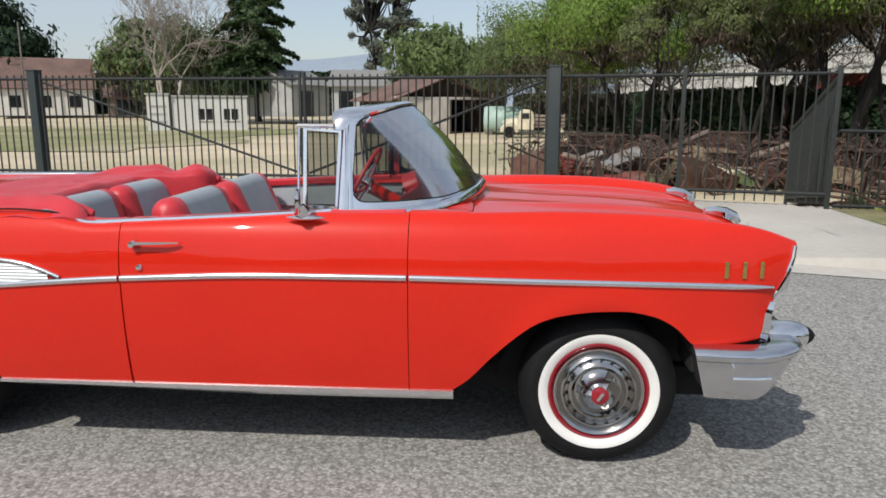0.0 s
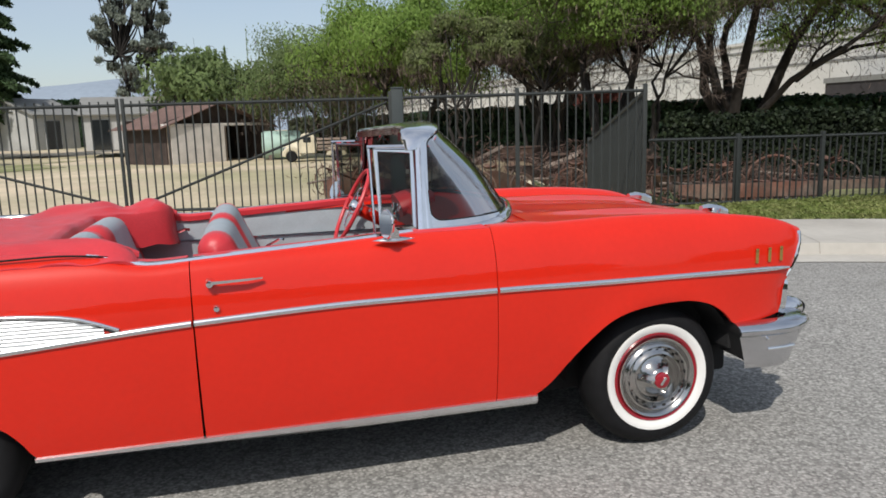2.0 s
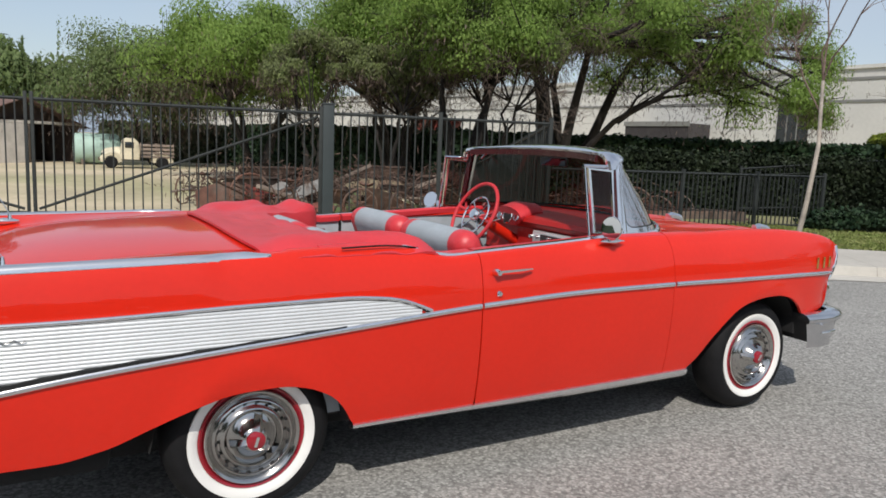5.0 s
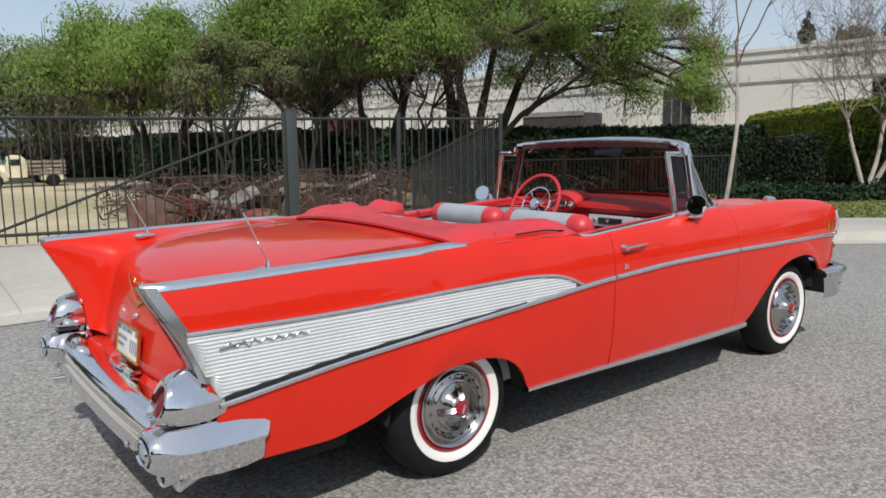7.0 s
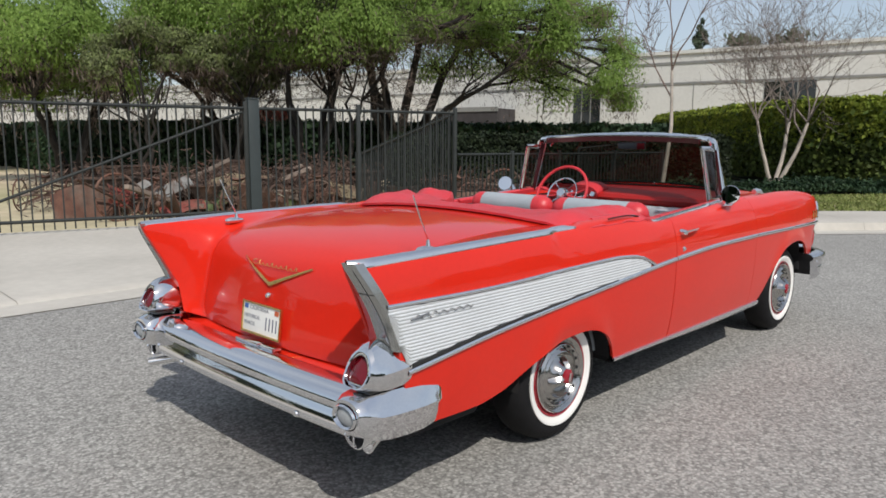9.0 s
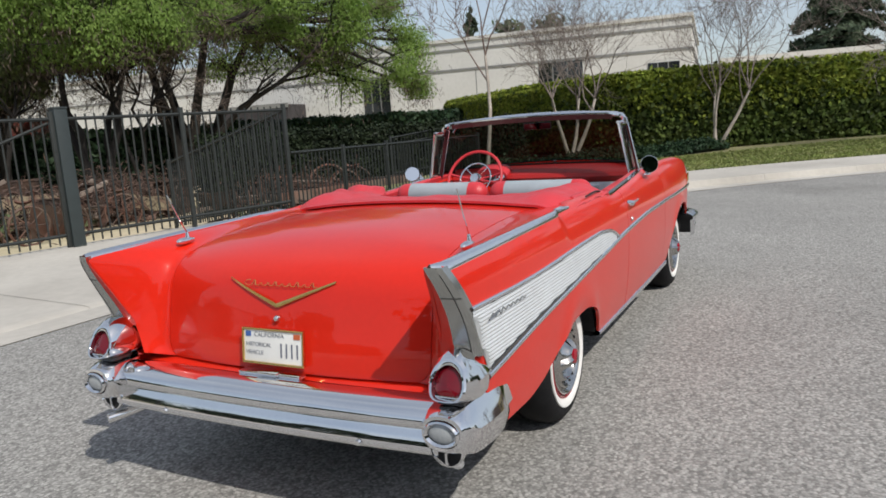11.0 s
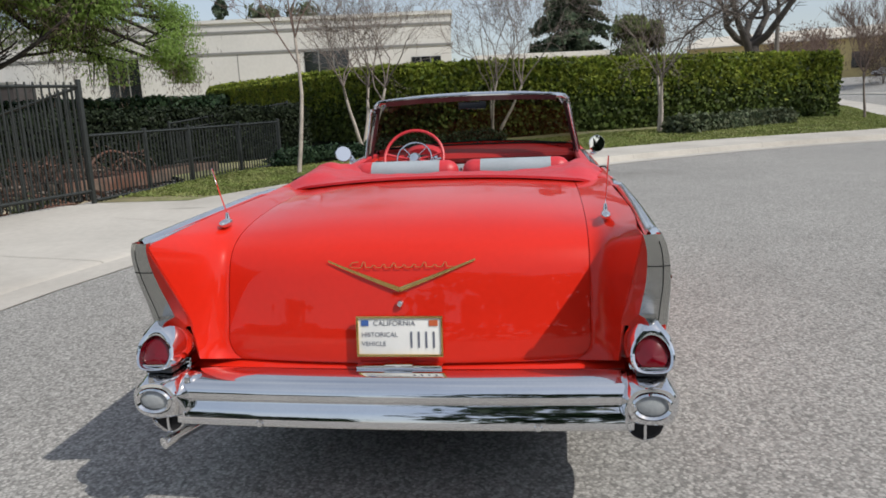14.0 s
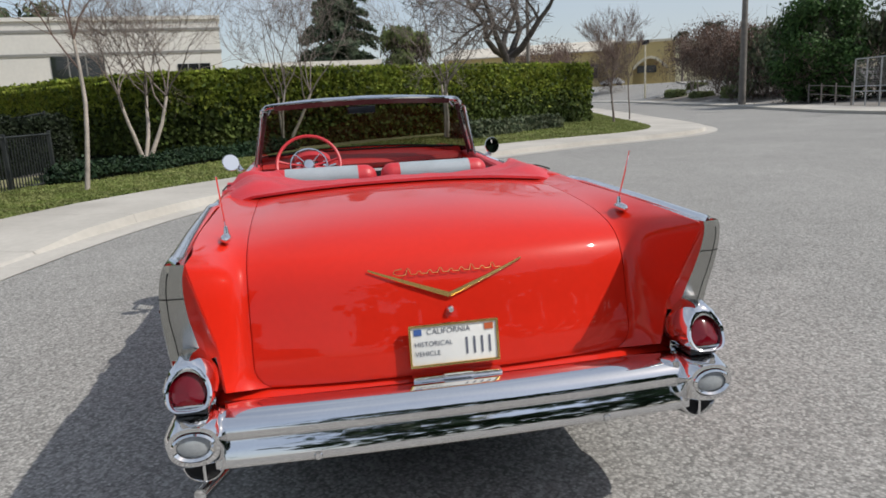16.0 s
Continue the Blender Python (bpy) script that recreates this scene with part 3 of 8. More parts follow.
def grow(rng, start, way, length, radius, level, limbs, tips, spread=0.6, lift=0.25, bend=0.25, kids=(3, 5), shrink=0.62, thin=0.004):
    """One limb and, from it, its branches."""
    n = 5 if level > 0 else 4
    p, d = Vector(start), Vector(way).normalized()
    pts, rad = [tuple(p)], [radius]
    for i in range(n):
        d = (d + Vector(rng.normal(size=3)) * bend * 0.45 + Vector((0, 0, lift * 0.2))).normalized()
        p = p + d * length / n
        pts.append(tuple(p))
        rad.append(radius * (1 - 0.6 * (i + 1) / n))
    limbs.append((pts, rad))
    if level == 0:
        tips.append(pts[-1])
        return
    for j in range(int(rng.integers(kids[0], kids[1] + 1))):
        k = int(rng.integers(2, n + 1))
        ax = Vector(rng.normal(size=3))
        ax = (ax - ax.dot(d) * d).normalized()
        w = (d * (1 - spread * 0.5) + ax * spread + Vector((0, 0, lift))).normalized()
        grow(rng, pts[k], w, length * shrink * rng.uniform(0.75, 1.2), max(rad[k] * 0.62, thin), level - 1, limbs, tips, spread, lift, bend, kids, shrink, thin)


def bare_tree(label, at, height, seed, stems=1, bark=PALEBARK, radius=0.05, levels=4, spread=0.55, lift=0.3, first=0.4, lean=0.15, name="bare_tree", kids=(3, 5), stem_spread=0.35, twig_mat=None, group="", thin=0.005, bend=0.3):
    rng = np.random.default_rng(seed)
    t = thing(name, label, "tree", group, at=at)
    trunks, limbs, tips = [], [], []
    for s in range(stems):
        a = 2 * math.pi * s / max(stems, 1) + rng.uniform(0, 1)
        d = Vector((math.cos(a) * stem_spread * (stems > 1) + rng.normal() * lean * 0.3, math.sin(a) * stem_spread * (stems > 1) + rng.normal() * lean * 0.3, 1)).normalized()
        p, L = Vector((math.cos(a) * 0.07 * (stems > 1), math.sin(a) * 0.07 * (stems > 1), -0.05)), height * first
        pts, rad = [tuple(p)], [radius * rng.uniform(0.8, 1.1)]
        for i in range(5):
            d = (d + Vector(rng.normal(size=3)) * 0.06 + Vector((0, 0, 0.1))).normalized()
            p = p + d * L / 5
            pts.append(tuple(p))
            rad.append(rad[0] * (1 - 0.08 * (i + 1)))
        trunks.append((pts, rad))
        for j in range(int(rng.integers(4, 6))):
            ang = 2 * math.pi * j / 5 + rng.uniform(0, 1)
            w = Vector((math.cos(ang) * spread, math.sin(ang) * spread, 0.75 + lift))
            grow(rng, pts[-1 - (j % 3 > 1)], w, height * (1 - first) * rng.uniform(0.42, 0.6), rad[-1] * 0.62, levels - 2, limbs, tips, spread, lift, bend, kids, 0.62, thin)
    limb_mesh("trunk", trunks, bark, t)
    limb_mesh("branch", limbs, twig_mat or bark, t, "thin bare branches")
    return t, tips, rng


def leafy_tree(label, at, height, radius, seed, leaf=LEAF, bark=BARK, clumps=34, per=320, size=0.16, aspect=2.2, droop=2.5, trunk=0.16, stems=3, stem_h=(0.42, 0.55), sag=0.06, fan=0.33, lace=0.0, name="leafy_tree", flat=0.75, twigs=0.12, low=0.32, group="", clump_r=0.30, skew=(0, 0), cone=0.0, reach=0.45):
    """Trunks, limbs to each clump, and a crown of many leaves with gaps between the clumps."""
    rng = np.random.default_rng(seed)
    t = thing(name, label, "tree", group, at=at)
    limbs, trunks, pos, tw, out, bare = [], [], [], [], [], []
    heads = []
    for s in range(stems):
        a = 2 * math.pi * s / stems + rng.uniform(0, 1.2)
        top = Vector((math.cos(a) * radius * fan + skew[0] * 0.18 * s / stems, math.sin(a) * radius * fan + skew[1] * 0.18 * s / stems, height * rng.uniform(*stem_h)))
        p0 = Vector((math.cos(a) * trunk * 0.7, math.sin(a) * trunk * 0.7, -0.1))
        pts = [tuple(p0.lerp(top, i / 6) + Vector((rng.normal() * 0.08, rng.normal() * 0.08, 0.25 * math.sin(math.pi * i / 6)))) for i in range(7)]
        trunks.append((pts, [trunk * (1 - 0.09 * i) for i in range(7)]))
        heads.append(Vector(pts[-1]))
        heads.append(Vector(pts[-3]))
    for c in range(clumps):
        d = rng.normal(size=3)
        d /= np.linalg.norm(d)
        r = rng.uniform(0.55, 1.0)
        taper = 1.0 - cone * (0.5 + 0.5 * d[2] * r) * 0.95
        sk = rng.uniform(0, 1) ** 1.3
        ctr = np.array([d[0] * radius * r * taper + skew[0] * sk, d[1] * radius * r * taper + skew[1] * sk, height * (low + (1 - low) * (0.5 + 0.5 * d[2] * r)) - sag * height * sk * bool(skew[0])])
        h = min(heads, key=lambda q: (q - Vector(ctr)).length)
        mid = h.lerp(Vector(ctr), 0.5) + Vector((rng.normal() * 0.3, rng.normal() * 0.3, rng.normal() * 0.2))
        path = smooth_path([tuple(h), tuple(mid), tuple(ctr)], 6)
        limbs.append((path, [trunk * reach * (1 - 0.14 * i) for i in range(6)]))
        if rng.uniform() < lace:
            w = Vector(ctr) - h
            grow(rng, path[2], Vector((w.x, w.y, -0.25 * abs(w.z))), radius * 0.5, trunk * 0.16, 3, bare, [], 0.7, -0.03, 0.5, (3, 4), 0.62, 0.009)
        cr = radius * clump_r * rng.uniform(0.6, 1.3) * (0.5 + 0.5 * taper)
        for b in range(5):
            e = ctr + rng.normal(size=3) * cr * 0.7
            limbs.append(([tuple(ctr - (ctr - np.array(mid)) * 0.25), tuple(e)], [trunk * 0.15, 0.012]))
        k = int(per * rng.uniform(0.7, 1.3))
        q = np.clip(rng.normal(size=(k, 3)), -1.75, 1.75) * np.array([cr * 0.55, cr * 0.55, cr * 0.55 * flat]) + ctr
        pos.append(q)
        o = (q - ctr) / (cr * 0.55) + np.array([d[0] * 0.4, d[1] * 0.4, 0.5])
        out.append(o / (np.linalg.norm(o, axis=1, keepdims=True) + 1e-6))
        if twigs:
            m = twigs * (2.2 if d[2] < 0 else 0.5)
            tw.append(rng.normal(size=(int(k * m), 3)) * np.array([cr * 0.6, cr * 0.6, cr * 0.5]) + ctr - np.array([0, 0, cr * 0.7]))
    limb_mesh("trunk", trunks, bark, t)
    limb_mesh("limb", limbs, bark, t)
    if bare:
        tagged(limb_mesh("bare_branch", bare, TWIG, t, "bare drooping twigs"), kind="stuff")
    cards("crown", np.concatenate(pos), size, aspect, leaf, rng, droop, t, facing=np.concatenate(out), loose=0.42)
    if twigs:
        tagged(cards("dry_twig", np.concatenate(tw), size * 0.42, 9.0, TWIG, rng, droop * 1.5, t, "dry brown twigs in the crown"), kind="stuff")
    return t


def hedge(label, line, h, depth, seed, per_m=900, size=0.085, leaf=HEDGELEAF, name="hedge", z=0.15, top_dense=1.3, shoots=0):
    """A clipped hedge along a line: a core coloured as inner shade and a skin of leaves."""
    rng = np.random.default_rng(seed)
    t = thing(name, label, "hedge")
    back = offset_curve(line, -depth)
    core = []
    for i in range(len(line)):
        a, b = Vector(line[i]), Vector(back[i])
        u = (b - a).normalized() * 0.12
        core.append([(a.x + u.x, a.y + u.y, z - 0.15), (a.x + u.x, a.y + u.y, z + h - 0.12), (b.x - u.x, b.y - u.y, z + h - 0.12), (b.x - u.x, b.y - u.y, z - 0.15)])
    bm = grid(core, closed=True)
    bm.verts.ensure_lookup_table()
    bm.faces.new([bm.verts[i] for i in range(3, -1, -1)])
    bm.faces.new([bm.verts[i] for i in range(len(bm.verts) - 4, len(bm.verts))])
    part("core", bm, HEDGECORE, t, "solid core coloured for the shade inside the hedge")
    P, N = [], []

    def quadfill(a0, a1, b0, b1, n, nn):
        u, v = rng.uniform(size=(n, 1)), rng.uniform(size=(n, 1))
        q = (np.array(a0) * (1 - u) + np.array(a1) * u) * (1 - v) + (np.array(b0) * (1 - u) + np.array(b1) * u) * v
        q += np.array(nn) * rng.normal(size=(n, 1)) * 0.075
        q[:, 2] += 0.05 * np.sin(q[:, 0] * 2.1) * (q[:, 2] > z + h - 0.2)
        P.append(q)
        N.append(np.repeat(np.array([nn], float), n, 0))
    for i in range(len(line) - 1):
        a, b, c, d = line[i], line[i + 1], back[i], back[i + 1]
        L = math.dist(a, b)
        nf = ((a[0] - c[0]) / depth, (a[1] - c[1]) / depth, 0)
        quadfill((*a, z), (*b, z), (*a, z + h), (*b, z + h), int(per_m * L), nf)
        quadfill((*a, z + h), (*b, z + h), (*c, z + h), (*d, z + h), int(per_m * L * depth / h * top_dense), (0, 0, 1))
    for (a, c, sgn) in ((line[0], back[0], -1), (line[-1], back[-1], 1)):
        i = 0 if sgn < 0 else -1
        j = 1 if sgn < 0 else -2
        d = np.array([line[i][0] - line[j][0], line[i][1] - line[j][1], 0])
        d /= np.linalg.norm(d)
        quadfill((*a, z), (*c, z), (*a, z + h), (*c, z + h), int(per_m * depth), d)
    cards("foliage", np.concatenate(P), size, 1.5, leaf, rng, 0.3, t, facing=np.concatenate(N))
    if shoots:
        S = []
        for i in range(len(line) - 1):
            n = int(math.dist(line[i], line[i + 1]) * shoots)
            u, v = rng.uniform(size=(n, 1)), rng.uniform(size=(n, 1)) ** 1.6
            a, b, c, d = (np.array(q) for q in (line[i], line[i + 1], back[i], back[i + 1]))
            q = (a * (1 - u) + b * u) * (1 - v) + (c * (1 - u) + d * u) * v
            S.append(np.hstack([q, z + h + 0.05 + np.abs(rng.normal(size=(n, 1))) * 0.07]))
            n2 = int(n * 1.2)
            u = rng.uniform(size=(n2, 1))
            q = a * (1 - u) + b * u + (a - c) / depth * (0.04 + 0.10 * rng.uniform(size=(n2, 1)))
            S.append(np.hstack([q, z + h - np.abs(rng.normal(size=(n2, 1))) * 0.5]))
        cards("shoot", np.concatenate(S), size * 0.9, 1.8, SHOOTLEAF, rng, -0.6, t, "young shoots on the hedge top, brightened for the sun there")["kind"] = "stuff"
    return t


HEDGE_LINE = [p[:2] for p in smooth_path([(27.2, -12.6, 0), (23.8, -6.3, 0), (21.5, -0.5, 0), (20.2, 3.6, 0), (22.5, 7.4, 0), (27, 11.5, 0), (33, 17, 0)], 26)]
hedge("tall clipped dark green hedge behind the lawn", HEDGE_LINE, 2.42, 1.7, 5, per_m=1150, size=0.118, shoots=450)
BACK_LINE = [p[:2] for p in smooth_path([(31, 14, 0), (24, 19.8, 0), (17, 24.0, 0), (11.0, 29.5, 0), (9.6, 38, 0), (10.5, 52, 0)], 20)]
# this hedge lies in shadow, which its dark leaf colour imitates
hedge("hedge behind the scrap yard, leaves dark for its shade", BACK_LINE, 2.4, 1.6, 6, per_m=400, size=0.18, z=-0.35, leaf=LEAFDARK)
hedge("low grey-green shrub strip at the hedge foot", [(21.6, -9.2), (20.6, -7.6), (18.9, -5.6), (18.3, -5.0)], 0.36, 0.9, 7, per_m=500, size=0.09, leaf=LEAFOLIVE, name="low_shrub")
hedge("low dark ground cover along the lawn edge", [(19.4, 0.6), (17.0, 2.4), (14.2, 4.0), (11.6, 5.4)], 0.16, 0.6, 8, per_m=260, size=0.06, leaf=LEAFDARK, name="low_shrub")

rng = np.random.default_rng(11)
blades = []
A = np.array([r for r in LAWNROWS])
for i in range(A.shape[0] - 1):
    for k in range(0, 6):
        p, q, r = A[i, k], A[i + 1, k], A[i, k + 1]
        area = np.linalg.norm(np.cross(q - p, r - p))
        n = min(int(area * 300), 1400)
        u, v = rng.uniform(size=(n, 1)), rng.uniform(size=(n, 1))
        blades.append(p + (q - p) * u + (r - p) * v + np.array([0, 0, 0.015]))
g = cards("grass", np.concatenate(blades), 0.050, 1.7, leaf_mat("grass_blades", (0.175, 0.220, 0.062), (0.25, 0.27, 0.10), 0.3, 0.2), rng, -2.0)
tagged(g, "short green lawn grass", "grass", kind="stuff")

# the shade behind the low fence is put into these near-black leaves
hedge("hedge close behind the low fence, leaves near black for its shade", [p[:2] for p in smooth_path([(21.6, 8.0, 0), (17.0, 9.6, 0), (12.5, 11.2, 0), (9.6, 12.2, 0)], 10)], 1.75, 0.9, 9, per_m=1500, size=0.072, leaf=leaf_mat("shade_dark_hedge_leaves", (0.014, 0.022, 0.011), (0.022, 0.032, 0.014), 0.1), z=-0.32)
hedge("tall dark shrubs behind the parked truck", [(16.0, 49.5), (9.0, 51.5), (2.6, 55.5)], 2.6, 1.8, 10, per_m=420, size=0.22, leaf=LEAFOLIVE, name="shrub_row", z=-0.5)
hedge("dark tree row beyond the farm buildings", [(2.0, 90.0), (-14.0, 92.0), (-34.0, 94.0), (-58.0, 96.0), (-90.0, 98.0)], 5.2, 3.0, 13, per_m=120, size=0.42, leaf=LEAFDARK, name="shrub_row", z=0.2)
# rough grass in the yard
patch = []
for i in range(13):
    y = 25 + 2.6 * i
    patch.append([(x, y, ground_z(x, y) + 0.03) for x in [-46 + 3.3 * j + 1.6 * math.sin(i * 1.3 + j) for j in range(12 + int(1.5 * math.sin(i * 1.1)))][:11]])
tagged(part("yard_grass", grid(patch, flip=True), YARDGRASS, None), "patchy mown grass in the yard", "grass", kind="structure")
# lawn corner between the drive and the low fence
tagged(part("driveway", grid([[(x, y, 0.119) for x in (4.7, 5.6, 6.5, 7.4)] for y in (3.6, 4.6, 5.6, 6.6)]), CONCRETE, None), "concrete corner between drive and pavement", "driveway", kind="structure")
LX, LY = [p[0] for p in L1 if 4 < p[0] < 14], [p[1] for p in L1 if 4 < p[0] < 14]
order = sorted(range(len(LX)), key=lambda i: LX[i])
edge_y = lambda x: float(np.interp(x, [LX[i] for i in order], [LY[i] for i in order]))
corner_rows = [[(x, max(edge_y(x), 3.0) - 0.10 + (6.55 - edge_y(x)) * k / 5, 0.1245) for k in range(6)] for x in [5.55 + 0.5 * i for i in range(12)]]
tagged(part("lawn", grid(corner_rows, flip=True), LAWN, None), "grassy corner beside the drive gate", "lawn", kind="structure")
rng = np.random.default_rng(12)
q = np.stack([rng.uniform(6.1, 11.0, 14000), rng.uniform(3.0, 6.35, 14000), np.full(14000, 0.140)], 1)
q = q[[r[1] > edge_y(r[0]) + 0.03 for r in q]]
tagged(cards("grass", q, 0.04, 1.6, bpy.data.materials["grass_blades"], rng, -2.0), "short green lawn grass", "grass", kind="stuff")
# dark planted ground between lawn, low fence and hedge
bed = []
for i in range(12):
    u = i / 11
    p, q = Vector((8.4, 6.5, 0)).lerp(Vector((19.0, 2.4, 0)), u), Vector((12.0, 14.5, 0)).lerp(Vector((25.0, 9.0, 0)), u)
    bed.append([(lambda v: (v.x, v.y, ground_z(v.x, v.y) + 0.025))(p.lerp(q, k / 8)) for k in range(9)])
tagged(part("planting_bed", grid(bed, flip=True), MULCH, None), "dark mulched ground behind the low fence", "ground", kind="structure")

# street trees
SMALL = "bare street tree with pale bark, no leaves"
bare_tree("young bare street tree with one straight pale trunk", (9.5, 4.4, 0.15), 6.8, 21, 1, PALEBARK, 0.060, 5, 0.62, 0.22, 0.40, twig_mat=REDTWIG, group="street trees", kids=(5, 6), bend=0.45, thin=0.006)
bare_tree(SMALL, (17.0, 4.8, 0.18), 6.4, 22, 3, PALEBARK, 0.065, 5, 0.62, 0.25, 0.30, lean=0.5, twig_mat=GREYBARK, group="street trees", kids=(4, 5), bend=0.5, thin=0.006, stem_spread=0.40)
bare_tree(SMALL, (20.2, 1.0, 0.18), 7.0, 23, 3, PALEBARK, 0.065, 5, 0.62, 0.25, 0.28, lean=0.5, twig_mat=GREYBARK, group="street trees", stem_spread=0.32, kids=(4, 5), bend=0.5, thin=0.006)
bare_tree(SMALL, (19.8, -4.4, 0.18), 6.6, 24, 2, PALEBARK, 0.07, 5, 0.70, 0.22, 0.28, lean=0.5, twig_mat=GREYBARK, group="street trees", stem_spread=0.22, kids=(5, 6), bend=0.5, thin=0.006)
bare_tree("small vase-shaped bare tree with a slim trunk", (25.4, -12.95, 0.15), 5.2, 25, 1, GREYBARK, 0.060, 5, 0.62, 0.45, 0.34, group="street trees", twig_mat=REDTWIG, kids=(6, 7), bend=0.4, thin=0.007)
bare_tree("slim young tree tied to a stake", (28.0, -14.9, 0.15), 4.2, 26, 1, GREYBARK, 0.04, 4, 0.4, 0.45, 0.45, group="street trees", twig_mat=TWIG)
bare_tree("huge bare oak with dark twisting limbs", (46, -14.3, 0), 15.5, 27, 1, OAKBARK, 0.78, 6, 1.0, 0.12, 0.27, name="bare_oak", kids=(3, 5), thin=0.024, bend=0.55)

# pepper trees behind the yard fence
PEPPER = "spreading pepper tree with drooping light green foliage"
big = leafy_tree(PEPPER, (18.0, 21.8, -0.4), 9.8, 4.4, 31, stems=5, trunk=0.27, clumps=62, per=2150, size=0.060, aspect=2.0, group="pepper trees", low=0.58, skew=(6.0, -7.0), twigs=0.06, clump_r=0.24, stem_h=(0.55, 0.75), sag=0.24, fan=0.5, lace=0.45, reach=0.58)
lr = np.random.default_rng(311)
spread = []
for pts, r in (([(-0.3, -0.4, 0.9), (0.5, -1.7, 2.4), (0.8, -3.3, 3.5), (1.7, -5.0, 4.7), (2.4, -6.5, 5.7)], 0.17), ([(0.7, -2.6, 3.0), (1.9, -3.7, 4.0), (3.4, -4.9, 4.5), (4.6, -6.6, 5.0)], 0.09), ([(0.2, -0.4, 1.0), (-1.2, -0.9, 3.2), (-2.3, -1.9, 5.6)], 0.15)):
    path = [tuple(Vector(q) + Vector(lr.normal(size=3)) * 0.09) for q in smooth_path(pts, 9)]
    spread.append((path, [r * (1 - 0.098 * i) for i in range(9)]))
    for k in (3, 4, 5, 6, 7):
        grow(lr, path[k], Vector(path[k]) - Vector(path[k - 2]) + Vector(lr.normal(size=3)) * 0.5, 1.9, r * 0.38, 3, spread, [], 0.7, 0.02, 0.5, (3, 4), 0.62, 0.010)
limb_mesh("limb", spread, BARK, big, "long low limb with bare dark branches")
leafy_tree(PEPPER, (11.2, 18.6, -0.4), 7.8, 3.3, 32, stems=4, trunk=0.17, clumps=36, per=2200, size=0.056, group="pepper trees", low=0.54, twigs=0.05, aspect=2.0, clump_r=0.25, lace=0.2, reach=0.55)
leafy_tree(PEPPER, (12.6, 26.4, -0.4), 9.2, 4.8, 33, stems=4, trunk=0.20, clumps=46, per=2000, size=0.067, group="pepper trees", twigs=0.05, low=0.52, aspect=2.0, clump_r=0.25, lace=0.2, reach=0.55)
leafy_tree(PEPPER, (7.0, 30.0, -0.4), 7.3, 4.5, 34, stems=4, trunk=0.19, clumps=42, per=1750, size=0.073, group="pepper trees", twigs=0.08, aspect=2.0, clump_r=0.25, low=0.50, lace=0.2, reach=0.5)
leafy_tree(PEPPER, (5.0, 46.5, -0.4), 7.8, 5.4, 35, leaf=LEAFHAZE, stems=3, trunk=0.2, clumps=46, per=1300, size=0.095, group="pepper trees", twigs=0.12, aspect=1.8, low=0.40)
for x, y, h, r, sd in ((9.3, 20.6, 5.4, 1.7, 91), (7.4, 23.2, 5.6, 1.9, 92), (13.8, 27.2, 6.6, 2.3, 93), (11.4, 24.2, 5.8, 1.6, 94), (12.5, 18.2, 6.6, 2.3, 95)):
    leafy_tree("dusky tree with brownish olive twiggy foliage", (x, y, -0.4), h, r, sd, leaf=LEAFDUSK, clumps=15, per=1000, size=0.068, aspect=2.0, stems=3, trunk=0.09, low=0.62, twigs=0.16, clump_r=0.27, lace=0.3, group="dusky trees")
# distant trees
def cedar(label, at, height, radius, seed, leaf=CEDAR, whorls=26, per=90, size=0.15, gap=0.15, foot=0.06):
    """A conifer: one trunk, layered boughs that droop at their ends, needles along each bough."""
    rng = np.random.default_rng(seed)
    t = thing("conifer", label, "tree", at=at)
    limb_mesh("trunk", [([(0, 0, -0.2), (0.1, 0, height * 0.5), (0, 0.1, height)], [height * 0.018, height * 0.011, 0.03])], BARK, t)
    boughs, pos, face = [], [], []
    for w in range(whorls):
        u = foot + (0.98 - foot) * w / (whorls - 1)
        for k in range(5):
            if rng.uniform() < gap:
                continue
            a = rng.uniform(0, 6.283)
            L = radius * ((1 - u) ** 0.75 + 0.06) * rng.uniform(0.55, 1.2)
            d = np.array([math.cos(a), math.sin(a), 0.0])
            side_v = np.array([-d[1], d[0], 0.0])
            z0 = height * u + rng.normal() * height * 0.012
            line = [d * L * q + np.array([0, 0, z0 + L * (0.22 * q - 0.34 * q * q)]) for q in (0, 0.3, 0.6, 0.85, 1.0)]
            boughs.append(([tuple(v) for v in line], [0.05 * L / radius + 0.012] * 2 + [0.02, 0.012, 0.006]))
            n = int(per * (0.35 + L / radius))
            q = rng.uniform(0.12, 1.05, (n, 1))
            v = d * L * q + side_v * rng.normal(size=(n, 1)) * L * 0.22 * (1.15 - q) + np.array([0, 0, 1.0]) * (z0 + L * (0.22 * q - 0.34 * q * q) + rng.normal(size=(n, 1)) * 0.10 - 0.05)
            pos.append(v)
            face.append(np.repeat(np.array([[d[0] * 0.4, d[1] * 0.4, 0.8]]), n, 0))
    limb_mesh("bough", boughs, BARK, t)
    cards("needles", np.concatenate(pos), size, 2.6, leaf, rng, 0.9, t, facing=np.concatenate(face), loose=0.6)
    return t


